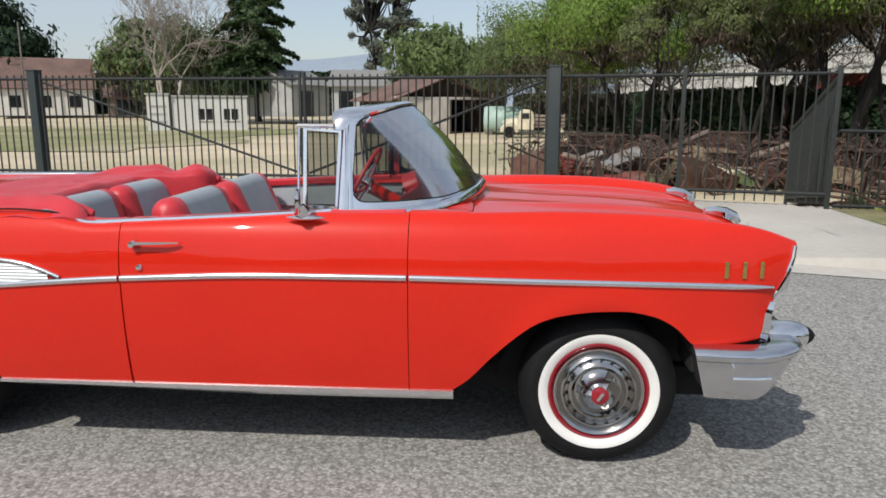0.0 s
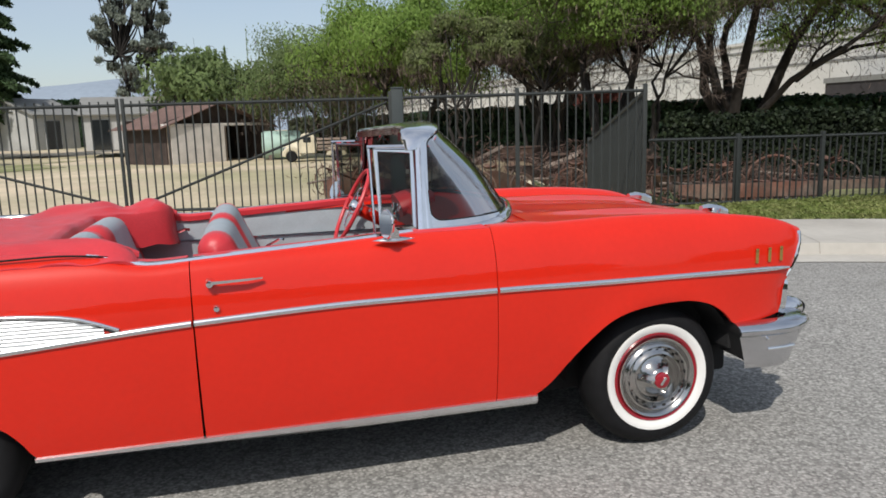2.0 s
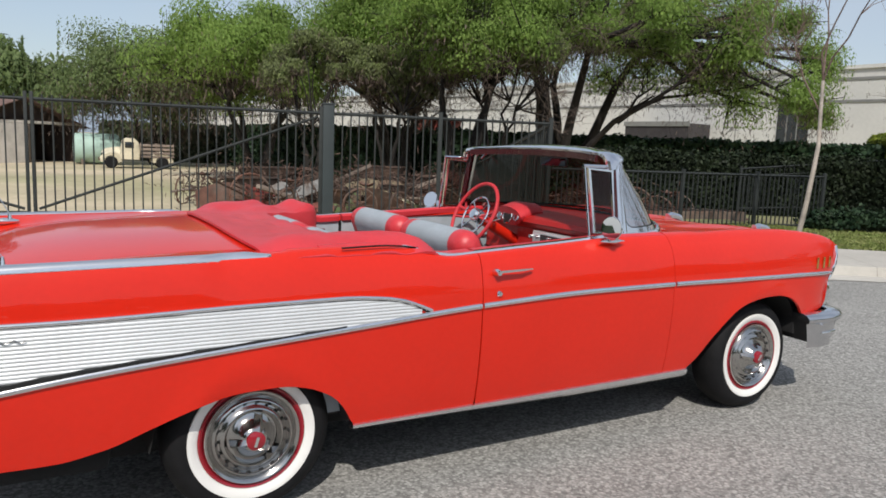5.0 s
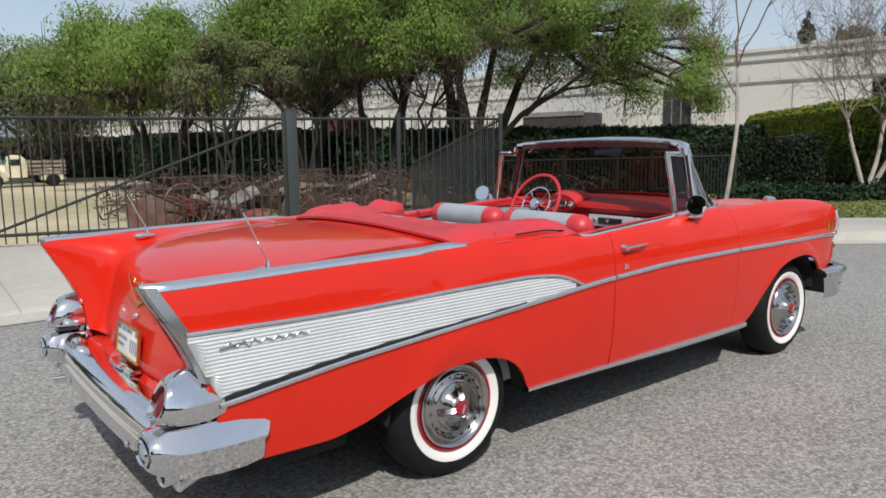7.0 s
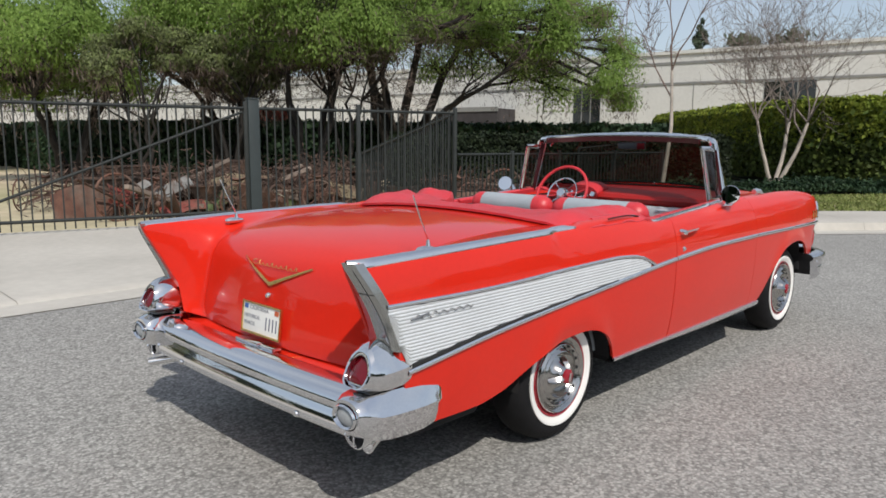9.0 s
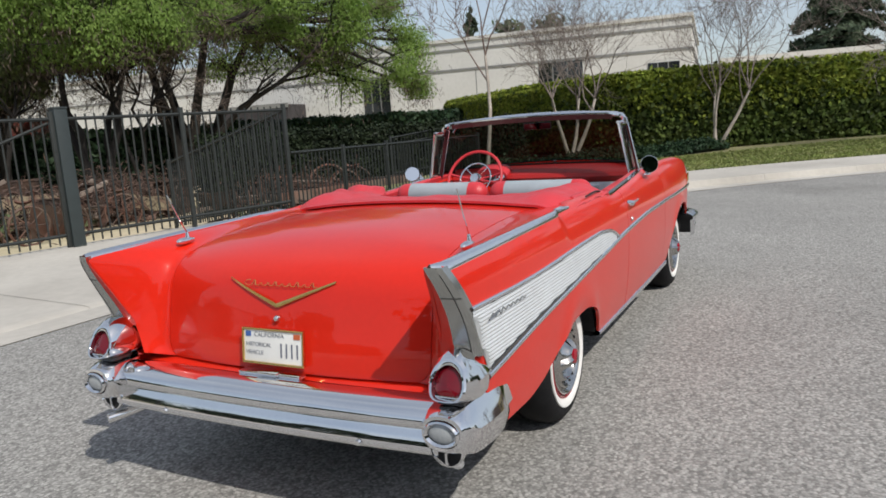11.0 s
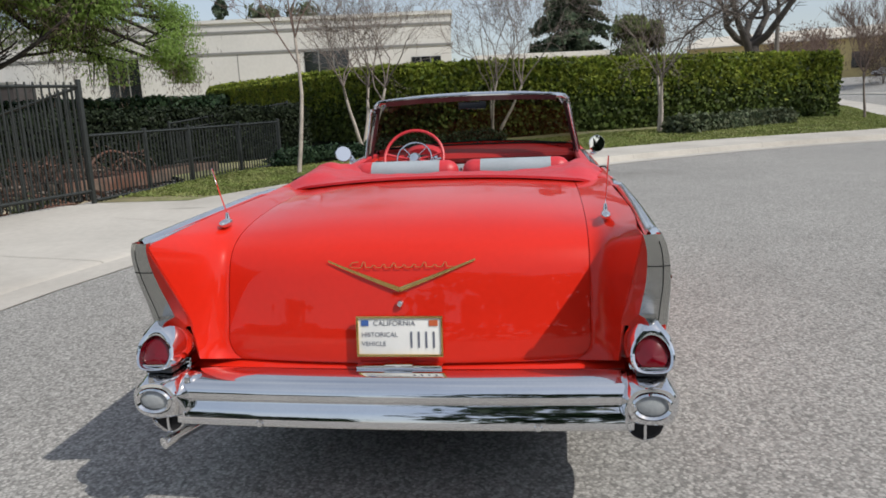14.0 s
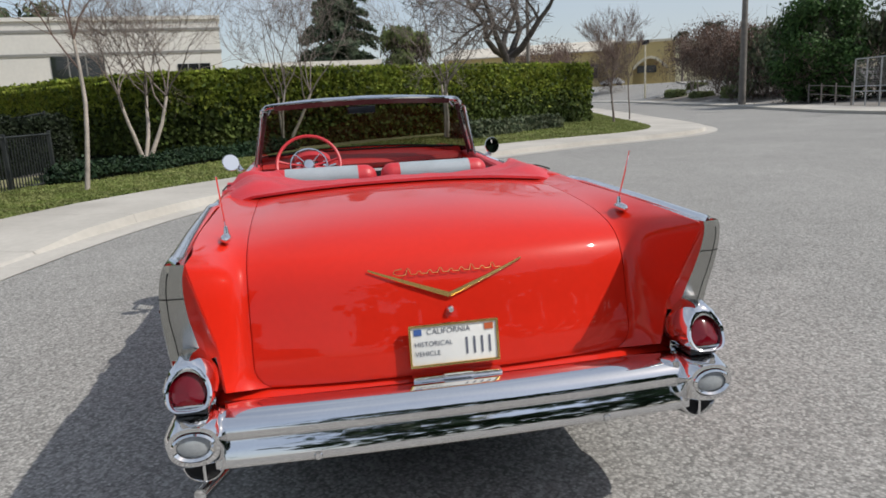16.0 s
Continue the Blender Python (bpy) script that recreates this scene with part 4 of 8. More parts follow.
bare_tree("tall pale-limbed tree, nearly bare", (-28.0, 60.7, -0.3), 15.0, 36, 3, PALEBARK, 0.20, 5, 0.60, 0.30, 0.28, kids=(3, 5), bend=0.5, thin=0.020, twig_mat=MIDBARK)
leafy_tree("dusty green tree at the foot of the pale tree", (-26.0, 68.0, -0.3), 9.0, 6.0, 49, leaf=LEAFMID, stems=3, trunk=0.18, clumps=40, per=420, size=0.15, low=0.30, clump_r=0.25)
cedar("tall green conifer with ragged layered boughs", (-21.6, 66, 0), 19, 4.6, 37, foot=0.17, size=0.26, per=230, whorls=34, gap=0.05, leaf=leaf_mat("pine_needles", (0.050, 0.085, 0.036), (0.08, 0.125, 0.055), 0.3, 0.4))
leafy_tree("tall grey-green eucalyptus beyond the sheds", (-11.6, 80, 0), 20, 4.2, 38, leaf=LEAFBLUE, stems=2, trunk=0.3, clumps=110, per=150, size=0.17, low=0.22, twigs=0.05, clump_r=0.13)
leafy_tree("broad shrubby tree behind the sheds", (-3.5, 64, 0), 7.4, 5.5, 39, leaf=LEAFHAZE, stems=3, trunk=0.2, clumps=36, per=380, size=0.25, low=0.1, twigs=0.1)
leafy_tree("dark broad tree behind the farm house", (-62, 84, 0), 14, 8, 40, leaf=LEAFDARK, stems=2, trunk=0.3, clumps=44, per=260, size=0.40, low=0.15, twigs=0)
leafy_tree("dusty green tree beside the farm house", (-38, 80, 0), 11, 6, 41, leaf=LEAFMID, stems=2, trunk=0.25, clumps=36, per=260, size=0.33, low=0.15, twigs=0.1)
cedar("grey-green cedar with layered drooping boughs beyond the hedge", (55, -3.0, 0), 15.5, 4.0, 42, size=0.20, per=260, whorls=36, gap=0.05)
leafy_tree("olive green tree beyond the hedge", (52, -7.4, 0), 7.4, 2.6, 43, leaf=LEAFDUSK, stems=2, trunk=0.2, clumps=26, per=420, size=0.18, low=0.2, twigs=0.4)
leafy_tree("dark tree behind the white building", (66, 24.5, 0), 12.0, 5.0, 44, leaf=LEAFOLIVE, stems=2, trunk=0.3, clumps=40, per=320, size=0.32, low=0.2, twigs=0.2)
cedar("thin pointed conifer behind the white building", (68, 31, 0), 13.5, 2.6, 48, size=0.2, per=70)
leafy_tree("big dark green bush across the side street", (37.6, -32.8, 0), 7.6, 3.3, 45, leaf=leaf_mat("dark_green_leaves", (0.03, 0.07, 0.018), (0.05, 0.10, 0.025), 0.2), stems=3, trunk=0.1, clumps=46, per=520, size=0.14, droop=0.3, aspect=1.5, low=0.0, twigs=0.05, name="bush")
leafy_tree("brown-green shrubbery across the side street", (47, -39.0, 0), 7.0, 5.0, 46, leaf=LEAFOLIVE, stems=3, trunk=0.1, clumps=40, per=300, size=0.18, low=0.0, twigs=0.5, name="bush")
leafy_tree("brown-green shrubbery across the side street", (33.5, -37.0, 0), 6.4, 3.8, 47, leaf=LEAFOLIVE, stems=3, trunk=0.1, clumps=36, per=300, size=0.18, low=0.0, twigs=0.5, name="bush")
BROWNLEAF = leaf_mat("dry_brown_leaves", (0.120, 0.078, 0.058), (0.17, 0.11, 0.085), 0.2)
for i, (x, y, h, r) in enumerate(((84.9, -50.2, 8.2, 4.0), (67.9, -43.6, 7.8, 3.8), (60.5, -40.6, 6.4, 3.4), (52.5, -37.5, 6.0, 3.2), (117, -53.0, 8.2, 4.4), (74, -26.2, 7.2, 3.8))):
    leafy_tree("broad tree with dry reddish brown leaves", (x, y, lot_z(x, y) if y < -30 else 0.1), h, r, 70 + i, leaf=BROWNLEAF, bark=GREYBARK, stems=2, trunk=0.10, clumps=40, per=130, size=0.10, low=0.22, twigs=0.9, group="far street trees", fan=0.2, clump_r=0.36, lace=0.3)
for i, (x, y, h) in enumerate(((76, -46, 6.5), (64, -43.0, 6.6), (56, -40.5, 6.2), (96, -56, 7.2), (50, -19, 4.5), (54, -21.5, 4.6), (62, -24.0, 6.0))):
    bare_tree("leafless reddish brown street tree", (x, y, lot_z(x, y) if y < -30 else 0.1), h, 60 + i, 1, GREYBARK, 0.09, 5, 0.6, 0.4, 0.32, twig_mat=REDTWIG, kids=(4, 5), thin=0.018, group="far street trees")
for x, y, z, h in ((128, -72.5, 2.5, 9.0), (113.5, -70.5, 2.5, 9.3)):
    q = np.random.default_rng(int(x))
    pm = thing("palm_tree", "slim palm with a small dark crown", "tree", "palms", at=(x, y, z))
    limb_mesh("trunk", [([(0, 0, -1.0), (0.1, 0, h * 0.5), (0.15, 0.05, h)], [0.28, 0.22, 0.20])], GREYBARK, pm)
    fr = [(Vector((math.cos(a), math.sin(a), 0)), e) for a, e in zip(q.uniform(0, 6.28, 22), q.uniform(-0.6, 1.0, 22))]
    pp = np.array([tuple(Vector((0.15, 0.05, h)) + d * 1.9 * u + Vector((0, 0, e * 1.5 * u - 1.1 * u * u))) for d, e in fr for u in np.linspace(0.1, 1, 26)])
    cards("frond", pp, 0.16, 5.0, LEAFDARK, q, 1.5, pm)


# ---- buildings and the yard ----
def wall_box(name, x0, x1, y0, y1, z0, z1, material, parent, label="", bevel=0.0):
    return part(name, box(x0, x1, y0, y1, z0, z1, bevel), material, parent, label, shade=bool(bevel))


def capped(rows):
    """A lofted skin closed at both ends and underneath."""
    bm = grid(rows)
    bm.verts.ensure_lookup_table()
    n = len(rows[0])
    bm.faces.new([bm.verts[i] for i in range(n)])
    bm.faces.new([bm.verts[len(bm.verts) - 1 - i] for i in range(n)])
    bmesh.ops.recalc_face_normals(bm, faces=bm.faces)
    return bm


# the long white building behind the hedge, its front along local x
wb = thing("industrial_building", "long low white stucco building with two grey bands", "building", at=(39.7, 4.6, -0.2), turn=97)
wall_box("wall", 0, 134, -22, 0, 0, 6.75, PLASTER, wb)
for z in (4.94, 6.16):
    wall_box("band", -0.05, 134, -22, 0.05, z, z + 0.14, TRIMGREY, wb, "grey band")
wall_box("roof", -0.12, 134.1, -22.1, 0.12, 6.75, 6.95, PLASTER, wb, "pale parapet coping")
for x, w, z, h in ((6.15, 2.65, 2.4, 2.5), (0.65, 1.75, 2.6, 1.75), (18.8, 1.9, 0.0, 4.9)):
    win = wall_box("window", x, x + w, 0.005, 0.05, z, z + h, WINDOWDARK, wb, "dark window")
    for k in range(1, 3):
        wall_box("mullion", x + w * k / 3, x + w * k / 3 + 0.06, 0.055, 0.09, z, z + h, TRIMGREY, win)
for x in (12.8, 23.4, 32.0, 44.0, 56.0):
    wall_box("joint", x, x + 0.05, 0.002, 0.012, 0.2, 4.9, TRIMGREY, wb, "fine vertical wall joint")
aw = wall_box("awning", 25.2, 30.2, 0.06, 2.4, 2.5, 3.7, mat("dark_awning", (0.045, 0.04, 0.042), 0.9, vary=0.2, scale=2), wb, "dark box awning over a side entrance")
wall_box("fascia", 25.1, 30.3, 2.41, 2.47, 3.5, 3.8, TRIMGREY, aw)
low = thing("low_building", "low flat white annexe with a dark roof edge", "building", at=(44, 4.0, -0.2), turn=97)
wall_box("wall", -9, -0.5, -12, 0, 0, 4.2, PLASTER, low)
wall_box("roof", -9.2, -0.4, -12.2, 0.2, 4.2, 4.5, PLASTER, low, "pale roof edge")


def gabled(name, label, at, turn, w, d, h, rise, wall_mat, roof_mat, openings=(), over=0.4):
    """A shed with a ridge along local x; front at y = 0. openings: x, width, z, height."""
    t = thing(name, label, "building", at=at, turn=turn)
    bm = bmesh.new()
    pts = [(0, 0), (w, 0), (w, d), (0, d)]
    lo = [bm.verts.new((x, y, 0)) for x, y in pts]
    hi = [bm.verts.new((x, y, h)) for x, y in pts]
    r0, r1 = bm.verts.new((0, d / 2, h + rise)), bm.verts.new((w, d / 2, h + rise))
    bm.faces.new([lo[0], lo[1], hi[1], hi[0]])
    bm.faces.new([lo[2], lo[3], hi[3], hi[2]])
    bm.faces.new([lo[1], lo[2], hi[2], r1, hi[1]])
    bm.faces.new([lo[3], lo[0], hi[0], r0, hi[3]])
    part("wall", bm, wall_mat, t, shade=False)
    k = rise / (d / 2)
    for s in (0, 1):
        rows = []
        for u in (-over, w + over):
            e = (-over, h - over * k) if s == 0 else (d + over, h - over * k)
            rows.append([(u, e[0], e[1] + 0.03), (u, d / 2, h + rise + 0.03)])
        thick(part("roof", grid(rows), roof_mat, t, shade=False), 0.12, 0)
    for x, ww, z, hh, m in openings:
        o = wall_box("opening", x, x + ww, -0.05, -0.01, z, z + hh, m, t, "dark opening")
        wall_box("frame", x - 0.08, x, -0.07, -0.01, z, z + hh, wall_mat, o)
        wall_box("frame", x + ww, x + ww + 0.08, -0.07, -0.01, z, z + hh, wall_mat, o)
    return t


# open-fronted shed, its gable towards the gate
sh = thing("shed", "open-fronted farm shed with a faded brown gable roof", "building", at=(0.9, 48.8, -0.5), turn=223)
SW, SD, SE, SR = 8.2, 4.5, 2.35, 1.38
# boards darkened for the shade inside the shed and under its gable
SHADEBOARDS = mat("shade_dark_boards", (0.05, 0.035, 0.03), 0.9, vary=0.3, scale=2)
for name, x0, x1, y0, y1, z1, m in (("wall", 0.0, 0.15, -SD, -0.3, SE, SHADEBOARDS), ("wall", SW - 0.15, SW, -SD, -0.3, SE, SHADEBOARDS), ("wall", 0.16, SW - 0.16, -SD, -SD + 0.15, SE + 0.4, SHADEBOARDS), ("wall", 3.9, SW - 0.2, -0.16, -0.04, SE - 0.06, PINKBOARD)):
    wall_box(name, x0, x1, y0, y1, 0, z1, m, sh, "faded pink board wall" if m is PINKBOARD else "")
for x in (0.1, 3.8, SW - 0.1):
    part("post", box(x - 0.08, x + 0.08, -0.24, -0.08, 0, SE, 0.01), OLDWOOD, sh)
part("tie_beam", box(-0.3, SW + 0.3, -0.26, -0.06, SE - 0.05, SE + 0.12, 0.02), PINKBOARD, sh, "pale tie beam")
bmg = bmesh.new()
bmg.faces.new([bmg.verts.new(v) for v in ((0.1, -0.6, SE + 0.2), (SW - 0.1, -0.6, SE + 0.2), (SW / 2, -0.6, SE + SR - 0.05))])
thick(part("gable", bmg, SHADEBOARDS, sh, "dark boarded gable", shade=False), 0.05)
for sd in (0, 1):
    ex, mx = (-0.7, SW / 2) if sd == 0 else (SW + 0.7, SW / 2)
    rows = [[(ex + (mx - ex) * k / 10, y, SE - 0.25 + (SR + 0.25) * k / 10 + 0.06 + 0.03 * (j % 2)) for k in range(11)] for j, y in enumerate([0.16 - (SD + 0.56) * i / 28 for i in range(29)])]
    thick(part("roof", grid(rows), ROOFBROWN, sh, "ribbed brown roof sheet", shade=False), 0.06, 0)
# the white walls of both barns are greyed for their shaded side
gabled("shed", "white boarded barn, walls greyed for shade, with a grey roof", (-17.6, 63.6, 0.3), 60, 5.0, 6, 3.0, 1.3, GREYBOARD, TRIMGREY, ((1.2, 1.6, 0, 2.4, WINDOWDARK),))
gabled("shed", "long white barn, walls greyed for shade, with a pale roof", (-13.2, 60.6, 0.2), 6, 7.0, 8, 2.9, 1.4, GREYBOARD, TRIMGREY, ((0.6, 1.3, 0, 2.4, WINDOWDARK), (3.6, 1.3, 0.2, 2.2, WINDOWDARK)))
gabled("farm_house", "white farm house with a faded brown roof", (-53.5, 74.5, 0.1), 30, 9.5, 9, 3.2, 3.3, PLASTER, ROOFBROWN, ((1.0, 1.2, 0.9, 1.3, WINDOWDARK), (4.0, 1.2, 0.9, 1.3, WINDOWDARK), (7.0, 1.2, 0.9, 1.3, WINDOWDARK)))
gabled("shed", "low shed with a pinkish roof beside the house", (-43.5, 79, 0.1), 22, 6.5, 5, 2.2, 1.2, OLDWOOD, ROOFBROWN, ((1.0, 3.0, 0, 1.8, WINDOWDARK),))
cab = thing("cabin", "small flat white cabin with two dark double windows", "building", at=(-24.0, 48.2, -0.45), turn=22)
wall_box("wall", 0, 1.5, -0.25, 2.9, 0, 2.55, PLASTER, cab)
wall_box("roof", -0.08, 1.55, -0.33, 2.95, 2.55, 2.66, GREYBOARD, cab)
wall_box("wall", 1.6, 7.0, 0, 2.9, 0, 2.42, PLASTER, cab)
wall_box("roof", 1.56, 7.12, -0.10, 3.0, 2.42, 2.52, GREYBOARD, cab)
for x in (3.5, 5.3):
    w = wall_box("window", x, x + 1.0, -0.05, -0.01, 0.75, 1.55, WINDOWDARK, cab)
    wall_box("mullion", x + 0.46, x + 0.54, -0.075, -0.055, 0.75, 1.55, WHITE, w)
    wall_box("sill", x - 0.06, x + 1.06, -0.09, -0.01, 0.68, 0.74, WHITE, w)
for z in (0.6, 1.15, 1.7):
    wall_box("slat", 0.2, 1.3, -0.29, -0.255, z, z + 0.10, GREYBOARD, cab, "grey louvre slat")

PALETILE = mat("bleached_roof_tiles", (0.52, 0.48, 0.41), 0.85, vary=0.12, scale=0.8)
ok = thing("ochre_building", "ochre stucco building with a wide arched entrance", "building", at=(131.9, -73.1, 2.45), turn=64)
AW = [(0.9 + 4.2 * k / 16, 1.9 + 1.35 * math.sin(math.pi * k / 16)) for k in range(17)]
part("arch_wall", join_bm(box(0, 0.9, -0.6, 0, 0, 5.2), box(5.1, 7.4, -0.6, 0, 0, 5.2), grid([[(x, -0.002, z), (x, -0.002, 5.2)] for x, z in AW]), grid([[(x, 0, z), (x, -0.6, z)] for x, z in AW])), YELLOW, ok, "ochre wall with a wide flat arch", shade=False)
part("arch_trim", sweep([(x, 0.06, z + 0.14) for x, z in AW], [(-0.16, -0.14), (0.16, -0.14), (0.16, 0.14), (-0.16, 0.14)], up=(0, 1, 0)), CREAM, ok, "pale arch moulding")
wall_box("porch_wall", 0, 7.4, -3.2, -3.0, 0, 5.0, YELLOW, ok)
wall_box("window", 2.2, 4.6, -2.99, -2.9, 1.6, 2.5, WINDOWDARK, ok, "dark porch window")
wall_box("parapet", -0.2, 7.6, -3.4, 0.18, 5.2, 5.5, CREAM, ok, "pale parapet coping")
wall_box("wall", 7.45, 30, -9, -1.5, 0, 4.6, YELLOW, ok)
thick(part("roof", grid([[(7.42, -1.0, 4.6), (30.4, -1.0, 4.6)], [(7.42, -9.3, 6.3), (30.4, -9.3, 6.3)]]), PALETILE, ok, "pale sloping tile roof", shade=False), 0.15, 0)
wall_box("wall", -9, -4.2, -6, -2.0, -1.0, 4.0, YELLOW, ok)
wall_box("roof", -9.4, -3.8, -6.4, -1.5, 4.0, 4.4, ROOFBROWN, ok, "brown roof edge")
for x in (9.5, 13, 17, 21):
    wall_box("window", x, x + 1.8, -1.49, -1.42, 1.2, 3.0, WINDOWDARK, ok)
ok.scale = (1.6, 1.6, 1.6)
lamp = thing("street_lamp", "pale slim lamp post in the car park", "lamp", at=(90.6, -46.4, lot_z(90.6, -46.4)))
part("post", tube([(0, 0, -0.2), (0, 0, 3.0), (0, 0, 7.2)], 0.15, 8, (1.0, 0.9, 0.7)), CREAM, lamp)
part("arm", box(-0.55, 0.55, -0.05, 0.05, 7.12, 7.22, 0.02), TRIMGREY, lamp)
for x in (-0.55, 0.55):
    part("head", box(x - 0.30, x + 0.30, -0.16, 0.16, 7.22, 7.75, 0.06), DARK, lamp)


def pole(label, at, h, r, arms=True, turn=30):
    t = thing("utility_pole", label, "pole", "utility poles", at=at, turn=turn)
    part("shaft", tube([(0, 0, -0.2), (0, 0, h * 0.5), (0, 0, h)], r, 12, (1.15, 1.0, 0.8)), POLEWOOD, t)
    if arms:
        for z in (h - 0.4, h - 1.4):
            part("crossarm", box(-1.2, 1.2, -0.06, 0.06, z - 0.07, z + 0.07, 0.01), POLEWOOD, t)
            for x in (-1.05, -0.4, 0.4, 1.05):
                part("insulator", moved(lathe([(0.0, 0.16), (0.04, 0.15), (0.05, 0.06), (0.03, 0.0)], 10, "z"), pose(x, 0, z + 0.07)), mat_insulator, t)
    return t


mat_insulator = mat("grey_porcelain", (0.35, 0.36, 0.37), 0.3, vary=0.05)
pole("grey wooden utility pole beside the far pavement", (42.6, -30.2, 0.12), 9.0, 0.22, turn=75)
pole("slim dark utility pole behind the hedge", (55, -18.5, 0), 11, 0.16)
pole("thin pole beside the farm house", (-50, 74, 0), 10, 0.09, False)

car2 = thing("parked_car", "small white parked car far down the side street", "car", at=(128.5, -58.3, lot_z(128.5, -58.3)), turn=50)
prof = [(-2.1, 0.35), (-2.15, 0.75), (-1.7, 0.95), (-1.1, 1.42), (0.5, 1.45), (1.15, 1.0), (2.0, 0.85), (2.15, 0.5), (2.1, 0.3)]
part("body", capped([[(x, s, z) for x, z in prof] for s in (-0.85, -0.8, 0.8, 0.85)]), CARWHITE, car2)
part("window", box(-1.2, 0.7, -0.83, 0.83, 0.98, 1.33, 0.1), WINDOWDARK, car2)
for x in (-1.3, 1.3):
    for s in (-0.75, 0.75):
        part("wheel", moved(lathe([(0.0, -0.1), (0.3, -0.1), (0.32, 0), (0.3, 0.1), (0.0, 0.1)], 16), pose(x, s, 0.32)), BLACK, car2)

# a pale pipe frame gate and low bushes across the street
PIPE = mat("galvanised_pipe", (0.36, 0.37, 0.37), 0.5, 0.6, vary=0.1, scale=6)
fg = thing("pipe_gate", "pale grey pipe frame gate with a wire mesh top", "gate", at=(29.3, -28.05, 0.15), turn=164)
for z in (0.72, 0.98, 2.35):
    part("rail", tube([(0, 0, z), (4.2, 0, z)], 0.03, 6), PIPE, fg)
for x in (0, 1.3, 2.75, 4.2):
    part("post", tube([(x, 0, -0.1), (x, 0, 2.38)], 0.035, 6), PIPE, fg)
part("mesh", join_bm(*[tube([(x, 0.0, 1.0), (x, 0.0, 2.33)], 0.006, 4) for x in np.arange(0.1, 4.2, 0.12)], *[tube([(0.02, 0.012, z), (4.18, 0.012, z)], 0.006, 4) for z in np.arange(1.1, 2.3, 0.12)]), TRIMGREY, fg, "grey wire mesh infill")
lf = thing("pipe_fence", "low grey pipe rail fence beside the gate", "fence", at=(29.45, -28.1, 0.15), turn=-18)
for z in (0.45, 0.95):
    part("rail", tube([(0, 0, z), (3.2, 0, z + 0.1), (6.4, 0, z + 0.15)], 0.025, 6), POLEWOOD, lf)
for x in (0.1, 2.2, 4.3, 6.3):
    part("post", tube([(x, 0, -0.1), (x, 0, 1.2)], 0.04, 6), POLEWOOD, lf)
# kerbed islands and low shrubs in the car park
for (ax, ay), (bx, by) in (((83.8, -44.9), (88.1, -50.6)), ((110.5, -62.2), (94.0, -57.0))):
    line = [(ax + (bx - ax) * k / 6, ay + (by - ay) * k / 6) for k in range(7)]
    isl = part("island_kerb", sweep([(x, y, lot_z(x, y) + 0.08) for x, y in line], [(-0.35, -0.10), (0.35, -0.10), (0.33, 0.12), (-0.33, 0.12)], up=(0, 0, 1)), CONCRETE, None)
    tagged(isl, "pale concrete kerb of a car park island", "kerb", kind="structure")
for (ax, ay), (bx, by), h, k in (((76.0, -43.2), (82.5, -45.2), 0.8, 14), ((64.0, -39.6), (69.0, -41.0), 0.5, 15), ((52.5, -36.4), (58.0, -38.0), 0.9, 16), ((88.5, -51.5), (93.0, -56.0), 0.9, 17), ((150.0, -62.5), (153.0, -66.0), 2.6, 18)):
    hedge("low brown-green shrubs in a mulch bed" if h < 2 else "small clipped dark hedge beyond the car park", [(ax, ay), ((ax + bx) / 2, (ay + by) / 2 + 0.3), (bx, by)], h, 1.2, k, per_m=260, size=0.13, leaf=LEAFDUSK if h < 2 else LEAFDARK, z=lot_z(ax, ay) - 0.05, name="low_shrub")
# hills and horizon
def ridge(name, label, x0, x1, y0, y1, heights, material, depth, dirv):
    rows, n = [], 40
    f = cubic([i / (len(heights) - 1) for i in range(len(heights))], heights)
    for k in range(5):
        row = []
        for i in range(n + 1):
            u = i / n
            x, y = x0 + (x1 - x0) * u, y0 + (y1 - y0) * u
            h = f(u) * (1 + 0.12 * noise.noise(Vector((u * 9, k * 0.3, 3))))
            row.append((x + dirv[0] * depth * k / 4, y + dirv[1] * depth * k / 4, -2 + h * math.sin(math.pi / 2 * k / 4) ** 1.3))
        rows.append(row)
    return tagged(part(name, grid(rows), material, None), label, "hill", kind="structure")


ridge("backdrop_hill", "far hazy blue hill ridge", -800, 500, 900, 1000, [40, 55, 70, 78, 66, 60, 50], FARHILL, 200, (0, 1))
ridge("backdrop_hill", "dry grass hill beyond the ochre building", 265, 200, 60, -300, [12, 15, 19, 22, 23, 24, 22], HILL, 60, (1, -0.2))
ridge("backdrop_hill", "far hazy ridge beyond the street", 700, 600, 500, -700, [20, 26, 30, 34, 34, 30], FARHILL, 200, (1, 0))


# unseen tree rows closing the street behind the viewer, added for dark reflections
def tree_line(label, pts, h, seed):
    rng = np.random.default_rng(seed)
    P = []
    for a, b in zip(pts, pts[1:]):
        n = int(math.dist(a, b) * 60)
        u = rng.uniform(size=n)
        x, y = a[0] + (b[0] - a[0]) * u, a[1] + (b[1] - a[1]) * u
        top = np.array([h * (0.72 + 0.5 * noise.noise(Vector((float(q), float(r), 0.5)) * 0.13)) for q, r in zip(x, y)])
        P.append(np.stack([x + rng.normal(size=n) * 1.2, y + rng.normal(size=n) * 1.2, top * rng.uniform(0, 1, n) ** 0.7], 1))
    g = cards("backdrop_trees", np.concatenate(P), 1.1, 1.3, LEAFDARK, rng, 0.2)
    return tagged(g, label, "trees", kind="structure")


